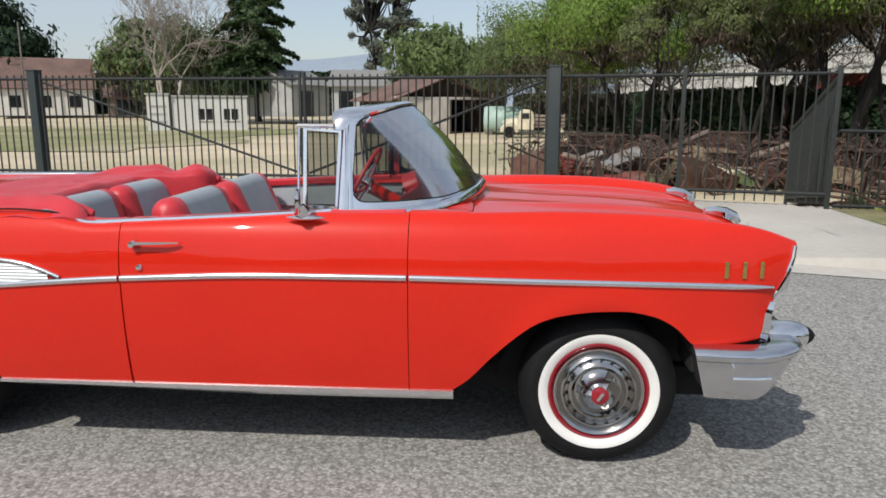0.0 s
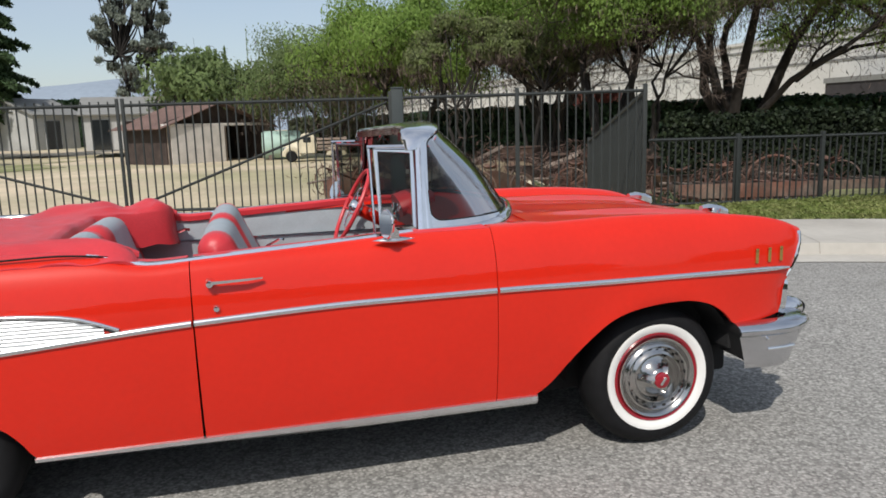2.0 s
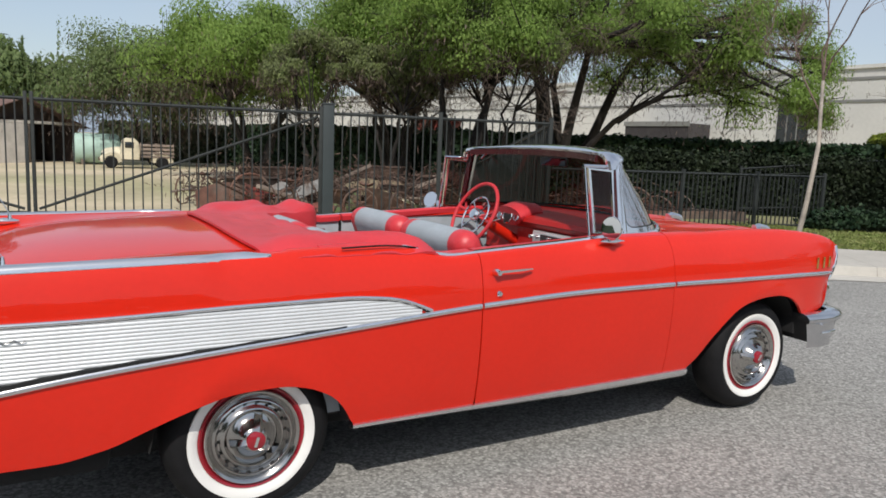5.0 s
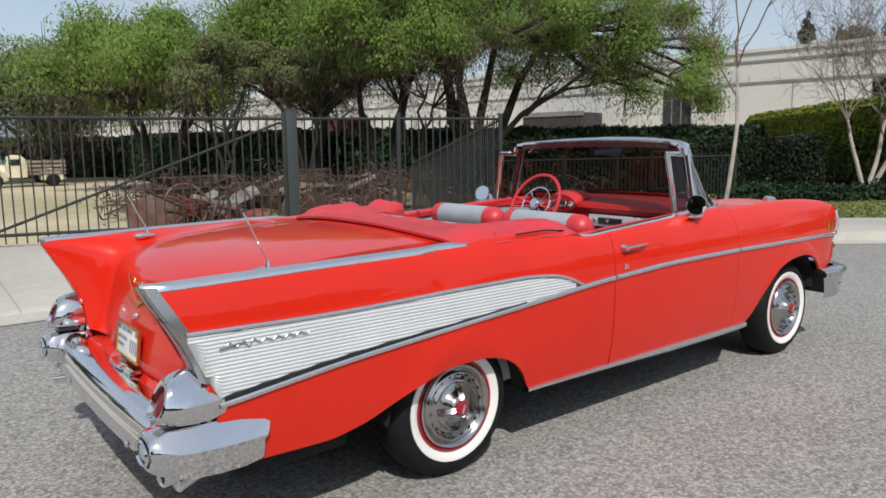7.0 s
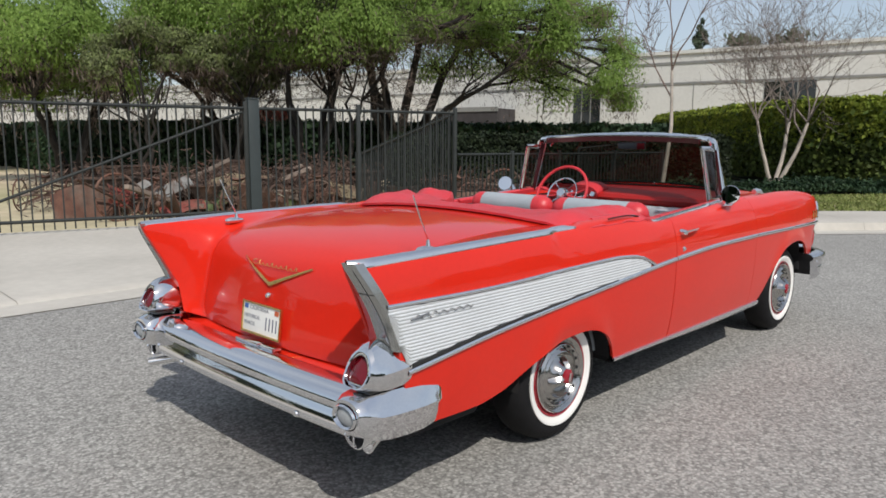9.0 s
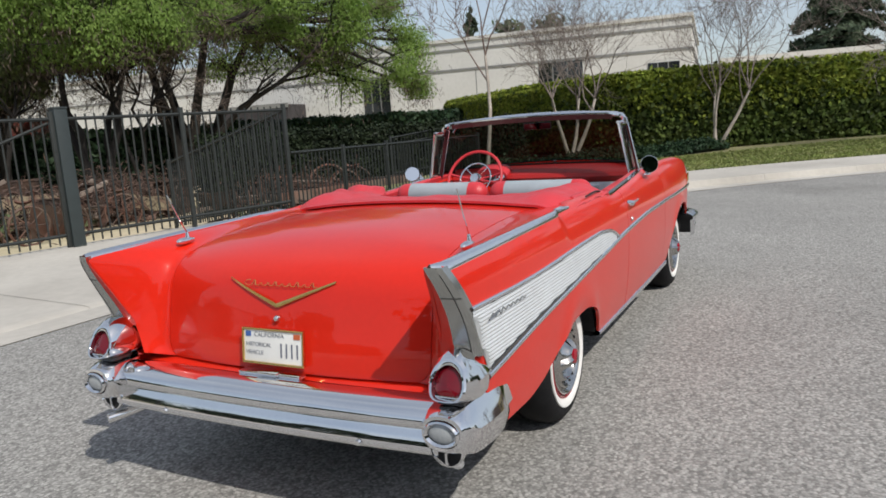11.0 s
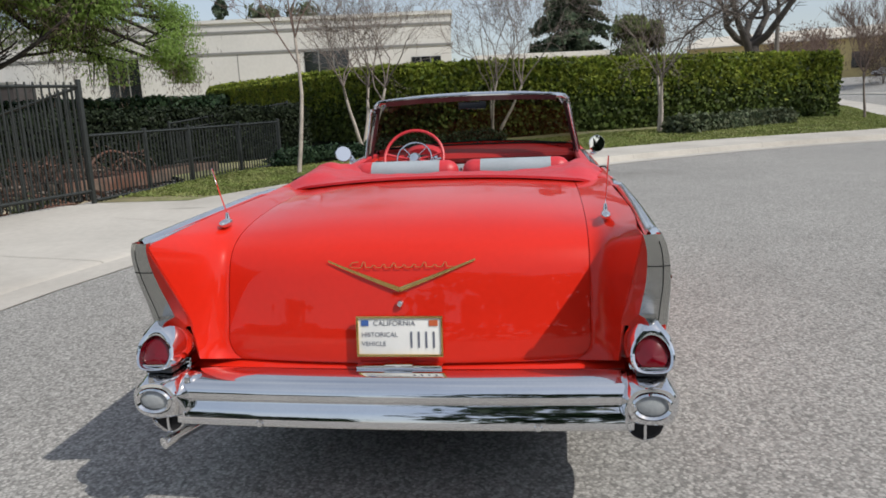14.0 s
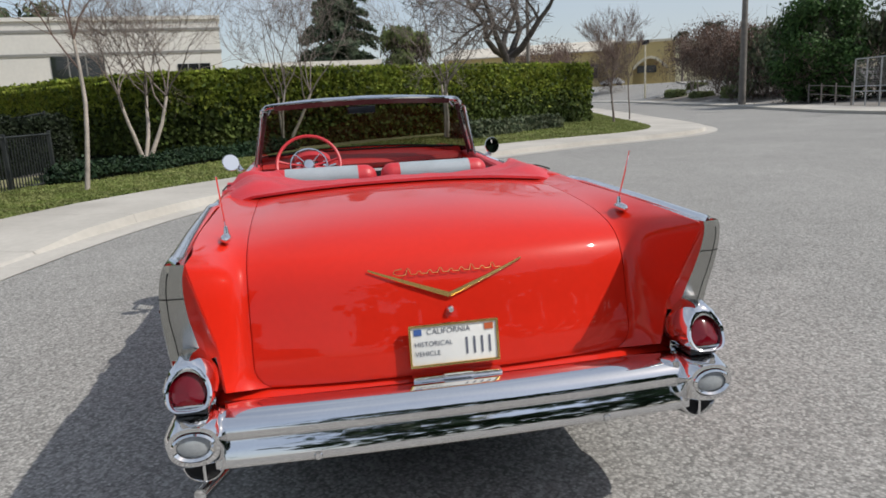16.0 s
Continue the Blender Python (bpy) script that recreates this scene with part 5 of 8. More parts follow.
tree_line("unseen dark tree row behind the viewer, added for reflections", [(-44, 44), (-46, 13)], 8.0, 89)
tree_line("unseen dark tree row behind the viewer, added for reflections", [(-24, 1.5), (-24, -12), (-30, -30)], 13.0, 90)
tree_line("unseen dark tree row behind the viewer, added for reflections", [(-30, -30), (-10, -44), (25, -46)], 8.0, 91)


# ---- the scrap yard ----
def old_truck(at, turn):
    """A rounded pickup of the nineteen-forties, its nose towards local +x."""
    t = thing("old_truck", "faded cream vintage pickup truck with a slatted brown bed", "truck", at=at, turn=turn)
    prof = [(-0.25, 0.50), (-0.28, 1.05), (-0.18, 1.48), (0.02, 1.66), (0.42, 1.68), (0.62, 1.58), (0.74, 1.20), (0.78, 0.50)]
    widths = ((-0.70, 0.86), (-0.66, 0.97), (-0.55, 1.0), (0.55, 1.0), (0.66, 0.97), (0.70, 0.86))
    part("cab", capped([[(0.25 + (x - 0.25) * k, y, 0.5 + (z - 0.5) * k) for x, z in prof] for y, k in widths]), CREAM, t, sharp=50)
    for sd in (-1, 1):
        part("window", box(0.05, 0.52, min(sd * 0.66, sd * 0.715), max(sd * 0.66, sd * 0.715), 1.12, 1.46, 0.05), WINDOWDARK, t)
    part("windscreen", moved(box(-0.02, 0.02, -0.52, 0.52, -0.16, 0.16, 0.02), pose(0.72, 0, 1.32, 0, -18, 0)), WINDOWDARK, t)
    hood = [[(x, w * math.cos(a), 0.62 + (h - 0.62) * math.sin(a)) for a in [math.pi * k / 10 for k in range(11)]] for x, w, h in ((0.72, 0.52, 1.18), (1.05, 0.48, 1.16), (1.40, 0.40, 1.10), (1.62, 0.32, 1.0), (1.70, 0.22, 0.86))]
    part("bonnet", capped(hood), CREAM, t, sharp=60)
    part("grille", box(1.66, 1.72, -0.26, 0.26, 0.50, 0.82, 0.03), DARK, t)
    part("bumper", box(1.80, 1.86, -0.78, 0.78, 0.42, 0.54, 0.02), RUST, t)
    part("bed_floor", box(-2.05, -0.30, -0.72, 0.72, 0.62, 0.72, 0.01), OLDWOOD, t)
    for sd in (-1, 1):
        for z in (0.80, 1.02, 1.24):
            part("bed_slat", box(-2.05, -0.30, min(sd * 0.70, sd * 0.74), max(sd * 0.70, sd * 0.74), z, z + 0.12, 0.01), OLDWOOD, t)
        for x in (-2.0, -1.2, -0.36):
            part("bed_stake", box(x - 0.03, x + 0.03, min(sd * 0.66, sd * 0.70), max(sd * 0.66, sd * 0.70), 0.70, 1.42, 0.005), OLDWOOD, t)
    for x in (1.22, -1.42):
        for sd in (-0.66, 0.66):
            part("wheel", moved(lathe([(0.0, -0.08), (0.14, -0.10), (0.27, -0.09), (0.33, -0.05), (0.33, 0.05), (0.27, 0.09), (0.0, 0.08)], 18), pose(x, sd, 0.33)), BLACK, t)
            a = [(x + 0.45 * math.cos(math.pi * k / 10), sd, 0.34 + 0.44 * math.sin(math.pi * k / 10)) for k in range(11)]
            part("fender", sweep(a, [(-0.15, -0.03), (-0.08, 0.03), (0.08, 0.03), (0.15, -0.03)], up=(0, 1, 0)), CREAM, t)
    for sd in (-1, 1):
        part("headlamp", moved(lathe([(0.0, 0.05), (0.07, 0.03), (0.09, -0.02), (0.05, -0.12), (0.0, -0.14)], 14, "x"), pose(1.62, sd * 0.50, 0.82)), CLEARLENS, t)
    return t


old_truck((3.2, 41.2, -0.47), 176)
rt = thing("delivery_truck", "red box truck parked before the white building", "truck", at=(15.3, 27.6, -0.45), turn=-32)
part("box_body", box(-1.3, 1.0, -0.9, 0.9, 0.8, 3.2, 0.05), REDPANEL, rt)
part("cab", box(1.05, 1.9, -0.85, 0.85, 0.5, 2.4, 0.12), REDPANEL, rt)
part("window", box(1.3, 1.93, -0.88, 0.88, 1.5, 2.1, 0.05), WINDOWDARK, rt)
for x in (-0.8, 1.4):
    for sd in (-0.75, 0.75):
        part("wheel", moved(lathe([(0.0, -0.1), (0.36, -0.1), (0.4, 0), (0.36, 0.1), (0.0, 0.1)], 16), pose(x, sd, 0.4)), BLACK, rt)
tank = thing("storage_tank", "pale green painted storage tank in the yard", "tank", at=(1.6, 45.6, -0.5))
part("shell", moved(lathe([(0.0, -1.3), (0.80, -1.25), (0.9, -1.1), (0.9, 1.1), (0.80, 1.25), (0.0, 1.3)], 24, "x"), pose(0, 0, 0.98)), TANKGREEN, tank)
for x in (-0.8, 0.8):
    part("cradle", box(x - 0.1, x + 0.1, -0.7, 0.7, 0, 0.35), OLDWOOD, tank)


def wagon_wheel(at, r, m, lean=0.0, turn=0.0):
    t = thing("wagon_wheel_relic", "rusty spoked iron farm wheel", "scrap", "scrap wheels", at=at, turn=turn)
    ringp = [(r * math.cos(2 * math.pi * k / 24), 0, r + r * math.sin(2 * math.pi * k / 24)) for k in range(25)]
    part("tyre", tube(ringp, 0.03, 6), m, t)
    part("hub", moved(lathe([(0.0, -0.1), (0.07, -0.1), (0.07, 0.1), (0.0, 0.1)], 10), pose(0, 0, r)), m, t)
    for k in range(8):
        a = 2 * math.pi * k / 8
        part("spoke", tube([(0, 0, r), (r * math.cos(a), 0, r + r * math.sin(a))], 0.014, 5), m, t)
    t.rotation_mode = "XYZ"
    t.matrix_world = pose(*at, lean, 0, turn)
    return t


rs = np.random.default_rng(77)


def farm_implement(at, turn, size, seed):
    """A rusty hay rake or plough: frame, axle, wheels, tines and a seat."""
    r = np.random.default_rng(seed)
    t = thing("farm_implement", "rusty old horse-drawn farm implement with curved tines", "farm machine", "scrap machines", at=at, turn=turn)
    L, H = size, size * 0.33
    part("axle", tube([(-L / 2, 0, H), (L / 2, 0, H)], 0.035, 6), RUST, t)
    part("frame", tube([(-L * 0.4, 0.1, H + 0.1), (0, L * 0.5, H + 0.15), (L * 0.4, 0.1, H + 0.1)], 0.03, 6), RUST, t)
    part("drawbar", tube([(0, L * 0.4, H + 0.1), (r.normal() * 0.3, L * 1.1, 0.25 + r.uniform(0, 0.5))], 0.035, 6), OLDWOOD, t)
    for s in (-1, 1):
        ring = [(s * L / 2, H * math.cos(2 * math.pi * k / 20), H + H * math.sin(2 * math.pi * k / 20)) for k in range(21)]
        w = part("wheel", tube(ring, 0.022, 5), RUST, t)
        for k in range(8):
            a = 2 * math.pi * k / 8
            part("spoke", tube([(s * L / 2, 0, H), (s * L / 2, H * math.cos(a), H + H * math.sin(a))], 0.012, 4), RUST, w)
    for k in range(4):
        x = -L * 0.45 + L * 0.9 * k / 3
        tine = [(x, -0.1, H), (x, -0.35, H + 0.12), (x, -0.62, H - 0.05), (x, -0.6, H * 0.4), (x, -0.38, 0.03)]
        part("tine", tube(smooth_path(tine, 8), 0.012, 4), RUST, t)
    part("lever", tube([(L * 0.15, 0, H), (L * 0.2, -0.2 + r.normal() * 0.1, H + 0.75)], 0.018, 5), RUST, t)
    seat = [[(0.18 * u, -0.05 + 0.18 * v, H + 0.42 + 0.06 * (u * u + v * v)) for u in (-1, -0.4, 0.4, 1)] for v in (-1, -0.4, 0.4, 1)]
    thick(part("seat", grid(seat), RUST, t), 0.012)
    part("seat_spring", tube([(0, 0.15, H + 0.1), (0, -0.05, H + 0.42)], 0.02, 5), RUST, t)
    return t


k = 0
for x, y, tn, s in ((3.6, 13.2, 20, 1.7), (5.6, 12.6, -35, 1.5), (7.6, 12.0, 60, 1.6), (4.6, 15.4, 100, 1.9), (7.0, 15.2, 15, 1.8), (9.4, 14.2, -60, 1.7),
                    (2.2, 16.4, 140, 1.6), (5.8, 18.0, 75, 2.0), (8.8, 17.6, -20, 1.8), (9.2, 9.8, 80, 1.5), (11.2, 9.0, 20, 1.6), (10.8, 11.6, -50, 1.6), (8.0, 9.4, 150, 1.3)):
    y += 1.5 * (x < 8)
    farm_implement((x, y, ground_z(x, y)), tn, 0.78 * s, 200 + k)
    k += 1
for x, y, r, le, tn in ((4.9, 13.0, 0.42, 8, -10), (6.0, 12.8, 0.38, -10, 20), (9.6, 8.6, 0.5, 6, -30), (3.2, 13.8, 0.4, 12, 40), (2.6, 14.2, 0.55, -8, 10)):
    wagon_wheel((x, y, ground_z(x, y)), r, RUST, le, tn)
for i in range(46):
    x, y = rs.uniform(1.6, 10.5), rs.uniform(13.8, 20.0)
    L, a, e = rs.uniform(0.9, 3.2), rs.uniform(0, 180), rs.uniform(-6, 28)
    b = thing("timber" if i % 2 else "pipe", "weathered timber lying on the scrap heap" if i % 2 else "rusty bent pipe on the scrap heap", "scrap", "scrap pieces", at=(x, y, ground_z(x, y)))
    b.matrix_world = pose(x, y, ground_z(x, y) + 0.03 + L / 2 * math.sin(radians(abs(e))), 0, e, a)
    part("shaft", box(-L / 2, L / 2, -0.09, 0.09, -0.05, 0.05, 0.006) if i % 2 else tube([(-L / 2, 0, 0), (0, 0.03, 0.05), (L / 2, 0, 0)], 0.03, 6), OLDWOOD if i % 2 else RUST, b)
for x, y, h, r, sd in ((5.4, 15.2, 1.1, 1.2, 80), (8.2, 14.8, 1.2, 1.3, 81), (3.4, 17.4, 1.3, 1.3, 82), (6.6, 17.0, 1.3, 1.5, 83), (10.6, 10.4, 1.0, 1.1, 84), (9.8, 16, 1.4, 1.5, 85)):
    q = np.random.default_rng(sd)
    bt = thing("dry_bush", "dry brown tumbleweed brush over the scrap", "bush", "dry brush", at=(x, y, ground_z(x, y)))
    p = q.normal(size=(2600, 3)) * np.array([r * 0.6, r * 0.6, h * 0.25]) + np.array([0, 0, h * 0.42])
    p[:, 2] = np.abs(p[:, 2])
    tagged(cards("twig", p, 0.028, 9.0, BRUSH, q, 0.0, bt), kind="stuff")
for i, (x, y, w, h, tn) in enumerate(((3.0, 14.6, 1.2, 0.9, 15), (5.0, 13.4, 0.9, 0.7, 50), (6.6, 14.0, 1.5, 0.8, -20), (8.4, 14.8, 1.1, 1.0, 70), (4.0, 16.6, 1.6, 1.1, 10), (7.6, 16.4, 1.4, 1.2, -40), (10.2, 13.2, 1.2, 0.9, 30), (9.6, 11.0, 1.0, 0.6, 5))):
    hp = thing("seed_hopper", "dark rusty hopper from an old farm machine", "farm machine", "scrap hoppers", at=(x, y + 1.2, ground_z(x, y + 1.2)), turn=tn)
    ring = lambda a, z: [(-a * w / 2, -a * 0.35, z), (a * w / 2, -a * 0.35, z), (a * w / 2, a * 0.35, z), (-a * w / 2, a * 0.35, z)]
    part("bin", grid([ring(0.35, h * 0.35), ring(0.6, h * 0.5), ring(1.0, h), ring(1.05, h), ring(1.05, h * 1.03), ring(0.94, h * 1.03), ring(0.5, h * 0.55)], closed=True), OLDIRON, hp, shade=False)
    for sx in (-1, 1):
        for sy in (-1, 1):
            part("leg", tube([(sx * w * 0.42, sy * 0.36, 0), (sx * w * 0.3, sy * 0.22, h * 0.55)], 0.025, 5), RUST, hp)
    part("beam", box(-w * 0.9, w * 0.9, -0.06, 0.06, h * 0.28, h * 0.28 + 0.10, 0.01), OLDWOOD if i % 2 else RUST, hp)
hr = thing("harrow", "long low rusty harrow lying behind the low fence", "farm machine", at=(9.4, 7.9, ground_z(9.4, 7.9)), turn=-12)
for y in (-0.3, 0.0, 0.3):
    part("beam", box(-2.2, 2.2, y - 0.05, y + 0.05, 0.34, 0.46, 0.01), RUST, hr)
for i in range(12):
    part("cross_bar", box(-2.1 + 0.38 * i, -2.04 + 0.38 * i, -0.38, 0.38, 0.465, 0.50, 0.005), RUST, hr)
    part("tooth", tube([(-2.07 + 0.38 * i, -0.3, 0.36), (-2.07 + 0.38 * i, -0.34, 0.15), (-2.0 + 0.38 * i, -0.42, 0.0)], 0.02, 5), RUST, hr)
part("side_plate", box(-2.25, 2.25, -0.42, -0.39, 0.24, 0.50, 0.004), RUST, hr)
for i in range(26):
    x, y = rs.uniform(6.4, 11.8), rs.uniform(6.9, 9.4)
    L, a, e = rs.uniform(0.5, 1.6), rs.uniform(-30, 30), rs.uniform(-10, 22)
    b = thing("pipe", "rusty bent pipe on the scrap heap", "scrap", "scrap pieces", at=(x, y, ground_z(x, y)))
    b.matrix_world = pose(x, y, ground_z(x, y) + 0.04 + L / 2 * math.sin(radians(abs(e))), 0, e, a)
    part("shaft", tube([(-L / 2, 0, 0), (0, 0.05, 0.08), (L / 2, 0, 0)], 0.028, 6), RUST, b)
# bent body panels, wings and boards thrown on the heap: long, wide, bulge, lean, turn
for kind, label, m, x, y, z, L, w, bulge, lean, roll, turn in (
        ("old_board", "grey weathered board propped on the scrap heap", GREYPANEL, 3.9, 13.0, 0.45, 1.6, 0.30, 0.03, 60, -21, 6),
        ("old_board", "grey weathered board propped on the scrap heap", GREYPANEL, 3.2, 13.6, 0.40, 1.3, 0.22, 0.02, 50, -28, -8),
        ("body_panel", "faded tan bent body panel on the scrap heap", TANPANEL, 5.5, 13.2, 0.40, 1.5, 0.75, 0.26, 42, -16, 10),
        ("body_panel", "faded tan bent body panel on the scrap heap", TANPANEL, 6.7, 13.5, 0.48, 1.7, 0.80, 0.30, 35, 6, -6),
        ("body_panel", "faded green bent body panel on the scrap heap", MOSSPANEL, 5.1, 12.7, 0.18, 0.9, 0.40, 0.12, 55, -24, 15),
        ("body_panel", "faded green bent body panel on the scrap heap", MOSSPANEL, 7.2, 12.5, 0.06, 0.9, 0.30, 0.08, 50, 14, 0),
        ("body_panel", "chalky white bent panel on the scrap heap", CREAM, 6.8, 12.7, 0.20, 0.75, 0.32, 0.10, 40, 8, 5),
        ("body_panel", "faded red bent body panel on the scrap heap", REDPANEL, 2.9, 13.0, 0.35, 0.9, 0.50, 0.12, 60, 20, 10),
        ("body_panel", "faded red bent body panel on the scrap heap", REDPANEL, 4.1, 12.5, 0.10, 1.1, 0.35, 0.10, 35, -8, -12),
        ("body_panel", "rust-brown bent body panel on the scrap heap", RUST, 7.9, 13.4, 0.40, 1.5, 0.70, 0.22, 45, -10, 8),
        ("body_panel", "faded tan bent body panel on the scrap heap", TANPANEL, 8.8, 12.0, 0.30, 1.2, 0.55, 0.18, 40, 12, -15)):
    y += 1.7
    gz = ground_z(x, y)
    pn = thing(kind, label, "scrap", "scrap panels", at=(x, y, gz))
    body = grid([[(L * (u - 0.5), w * (v - 0.5), bulge * math.sin(math.pi * v) * (0.6 + 0.4 * math.sin(2.6 * u + x)) + 0.03 * math.sin(9 * u + y)) for v in (0, 0.17, 0.33, 0.5, 0.67, 0.83, 1)] for u in (0, 0.12, 0.25, 0.4, 0.55, 0.7, 0.85, 1)])
    pb = moved(body, pose(0, 0, z + 0.12, lean, roll, turn))
    thick(part("sheet", pb, m, pn), 0.02)
    part("prop", tube([(0.1, 0.15, 0.0), (0.02, 0.05, z + 0.12)], 0.04, 6), RUST, pn)
    part("prop", tube([(-0.3 * L, 0.25, 0.0), (-0.1 * L, 0.04, z + 0.10)], 0.04, 6), RUST, pn)
for i in range(12):
    x, y, L = 2.2 + 0.75 * i, 15.0 + 1.6 * math.sin(i * 2.3), 1.5 + 0.5 * math.sin(i * 5)
    sl = thing("rusty_sheet", "bent rusty metal sheet leaning in the scrap heap", "scrap", "scrap sheets", at=(x, y, ground_z(x, y)), turn=37 * i)
    thick(part("sheet", grid([[(L * (u - 0.5), 0.25 * v + 0.05 * math.sin(6 * u + i), 0.02 + 0.8 * v * (0.7 + 0.3 * math.sin(3 * u + i))) for v in (0, 0.33, 0.66, 1)] for u in (0, 0.2, 0.4, 0.6, 0.8, 1)]), RUST, sl), 0.012)
for x, y in ((6.75, 8.2), (7.1, 8.6), (7.5, 8.3), (7.3, 9.0), (7.9, 9.2)):
    q = np.random.default_rng(int(x * 100))
    ag = thing("agave", "spiky grey-green agave in the yard corner", "plant", "agaves", at=(x, y, ground_z(x, y)))
    for j in range(16):
        a, l = q.uniform(0, 6.28), q.uniform(0.35, 0.6)
        e = q.uniform(0.4, 1.2)
        tip = Vector((math.cos(a) * math.cos(e), math.sin(a) * math.cos(e), math.sin(e))) * l
        sd = Vector((-math.sin(a), math.cos(a), 0)) * 0.05
        part("leaf", grid([[tuple(tip * 0.05 - sd * 0.6), tuple(tip * 0.05 + Vector((0, 0, -0.01))), tuple(tip * 0.05 + sd * 0.6)], [tuple(tip * 0.5 - sd), tuple(tip * 0.5 + Vector((0, 0, -0.02))), tuple(tip * 0.5 + sd)], [tuple(tip - sd * 0.05), tuple(tip), tuple(tip + sd * 0.05)]]), LEAFOLIVE, ag)


# ---- the convertible ----
car = thing("convertible_car", "glossy red 1950s convertible with tail fins, chrome trim and folded top", "car")

HALF = cubic([-2.75, -2.55, -2.2, -1.5, -0.5, 0.5, 1.2, 1.6, 1.95, 2.1, 2.2], [0.885, 0.892, 0.902, 0.908, 0.906, 0.902, 0.895, 0.884, 0.862, 0.842, 0.815])
INSET = cubic([0.25, 0.33, 0.45, 0.6, 0.72, 0.82, 0.9, 0.97, 1.03, 1.07], [0.062, 0.038, 0.018, 0.004, 0.0, 0.0, 0.010, 0.030, 0.066, 0.110])
TOP = cubic([-2.75, -2.1, -1.45, -1.2, -0.98, -0.82, -0.72, -0.62, -0.47, -0.05, 0.41, 0.89, 1.29, 1.6, 1.93, 2.1, 2.2],
            [1.012, 1.024, 1.034, 1.040, 1.042, 1.030, 1.004, 0.990, 0.998, 1.020, 1.043, 1.046, 1.056, 1.050, 1.022, 0.990, 0.950])
LOW_FRONT = cubic([0.70, 0.84, 0.90, 1.02, 1.12, 1.20, 1.30, 1.45, 1.54, 1.61, 1.66, 1.70, 1.745, 1.775, 1.80, 1.825, 1.90, 1.97, 2.09, 2.2], [0.33, 0.33, 0.365, 0.49, 0.585, 0.640, 0.672, 0.689, 0.691, 0.681, 0.667, 0.648, 0.617, 0.587, 0.562, 0.556, 0.556, 0.557, 0.566, 0.575])
LOW_REAR = cubic([-0.5, -1.055, -1.075, -1.10, -1.14, -1.2, -1.28, -1.38, -1.52, -1.68, -1.84, -2.0, -2.2, -2.45, -2.75], [0.33, 0.33, 0.345, 0.39, 0.445, 0.492, 0.525, 0.540, 0.536, 0.505, 0.445, 0.390, 0.368, 0.370, 0.372])
TAIL_CUT = lambda z: 0.028 * smooth(0.62, 0.74, z)
TAIL_END = cubic([0.30, 0.37, 0.50, 0.60, 0.72, 1.012], [-2.40, -2.42, -2.52, -2.56, -2.592, -2.742])


def side(x, z):
    """Half width of the body side at a height."""
    return HALF(x) - INSET(z) * (0.72 if x < -1.6 else 1.0)


def flare(x, z, cx, r):
    """The pressed lip round a wheel opening."""
    d = math.hypot(x - cx, z - 0.325)
    return 0.010 * math.exp(-((d - r) / 0.05) ** 2)


def both(name, rows, material, parent=None, label="", t=0.0, sharp=35):
    """A panel on the right of the car and its mirror image."""
    out = []
    for k, rr in enumerate((rows, mirrored(rows))):
        ob = part(name, grid(rr, flip=bool(k)), material, parent or car, label, sharp=sharp)
        if t:
            thick(ob, t)
        out.append(ob)
    return out


def columns(a, b, extra, n):
    return sorted(set([round(a + (b - a) * i / n, 4) for i in range(n + 1)] + [e for e in extra if min(a, b) <= e <= max(a, b)]))


V = [0, 0.03, 0.08, 0.16, 0.26, 0.36, 0.46, 0.55, 0.63, 0.70, 0.76, 0.82, 0.87, 0.92, 0.96, 1.0]
# front fender: side, crown and the strip to the bonnet
HOODEDGE = 0.685
BONNET_Z = cubic([0.60, 0.90, 1.2, 1.6, 1.9, 2.02, 2.10, 2.14], [1.070, 1.056, 1.045, 1.030, 1.004, 0.985, 0.955, 0.918])


def bonnet(x, y):
    u = abs(y) / HOODEDGE
    z = BONNET_Z(x) - 0.020 * u ** 2.4
    r = 0.020 * math.exp(-((abs(y) - 0.375) / 0.055) ** 2) * smooth(0.85, 1.5, x)
    valley = -0.012 * math.exp(-((abs(y) - 0.20) / 0.12) ** 2) * smooth(0.8, 1.4, x)
    return z + r + valley


NOSE = cubic([0.45, 0.60, 0.70, 0.74, 0.78, 0.86, 0.92, 1.0], [2.098, 2.098, 2.104, 2.128, 2.150, 2.178, 2.196, 2.2])
rows = []
for x in columns(0.6822, 2.2, [0.84, 0.87, 0.9, 0.93, 0.96, 1.66, 1.70, 1.73, 1.745, 1.76, 1.775, 1.7875, 1.80, 1.8125, 1.825], 44):
    z0, z1 = LOW_FRONT(x), TOP(x)
    col = []
    for v in V:
        z = z0 + (z1 - z0) * v
        xs = x if x < 1.9 else 1.9 + (x - 1.9) * (NOSE(z) - 1.9) / 0.3
        col.append((xs, -(side(x, z) + flare(x, z, 1.455, 0.40)), z))
    y1 = side(x, z1)
    zb = bonnet(min(x, 2.12), HOODEDGE) if x > 0.9 else TOP(x) + 0.012
    for k, (u, lift) in enumerate(((0.12, 0.010), (0.3, 0.016), (0.55, 0.012), (0.8, 0.004), (1.0, 0.0))):
        col.append((x, -(y1 + (HOODEDGE + 0.006 - y1) * u), z1 + lift + (zb - z1) * u ** 1.5))
    rows.append(col)
both("front_fender", rows[::-1], RED, t=0.014)

# door
rows = []
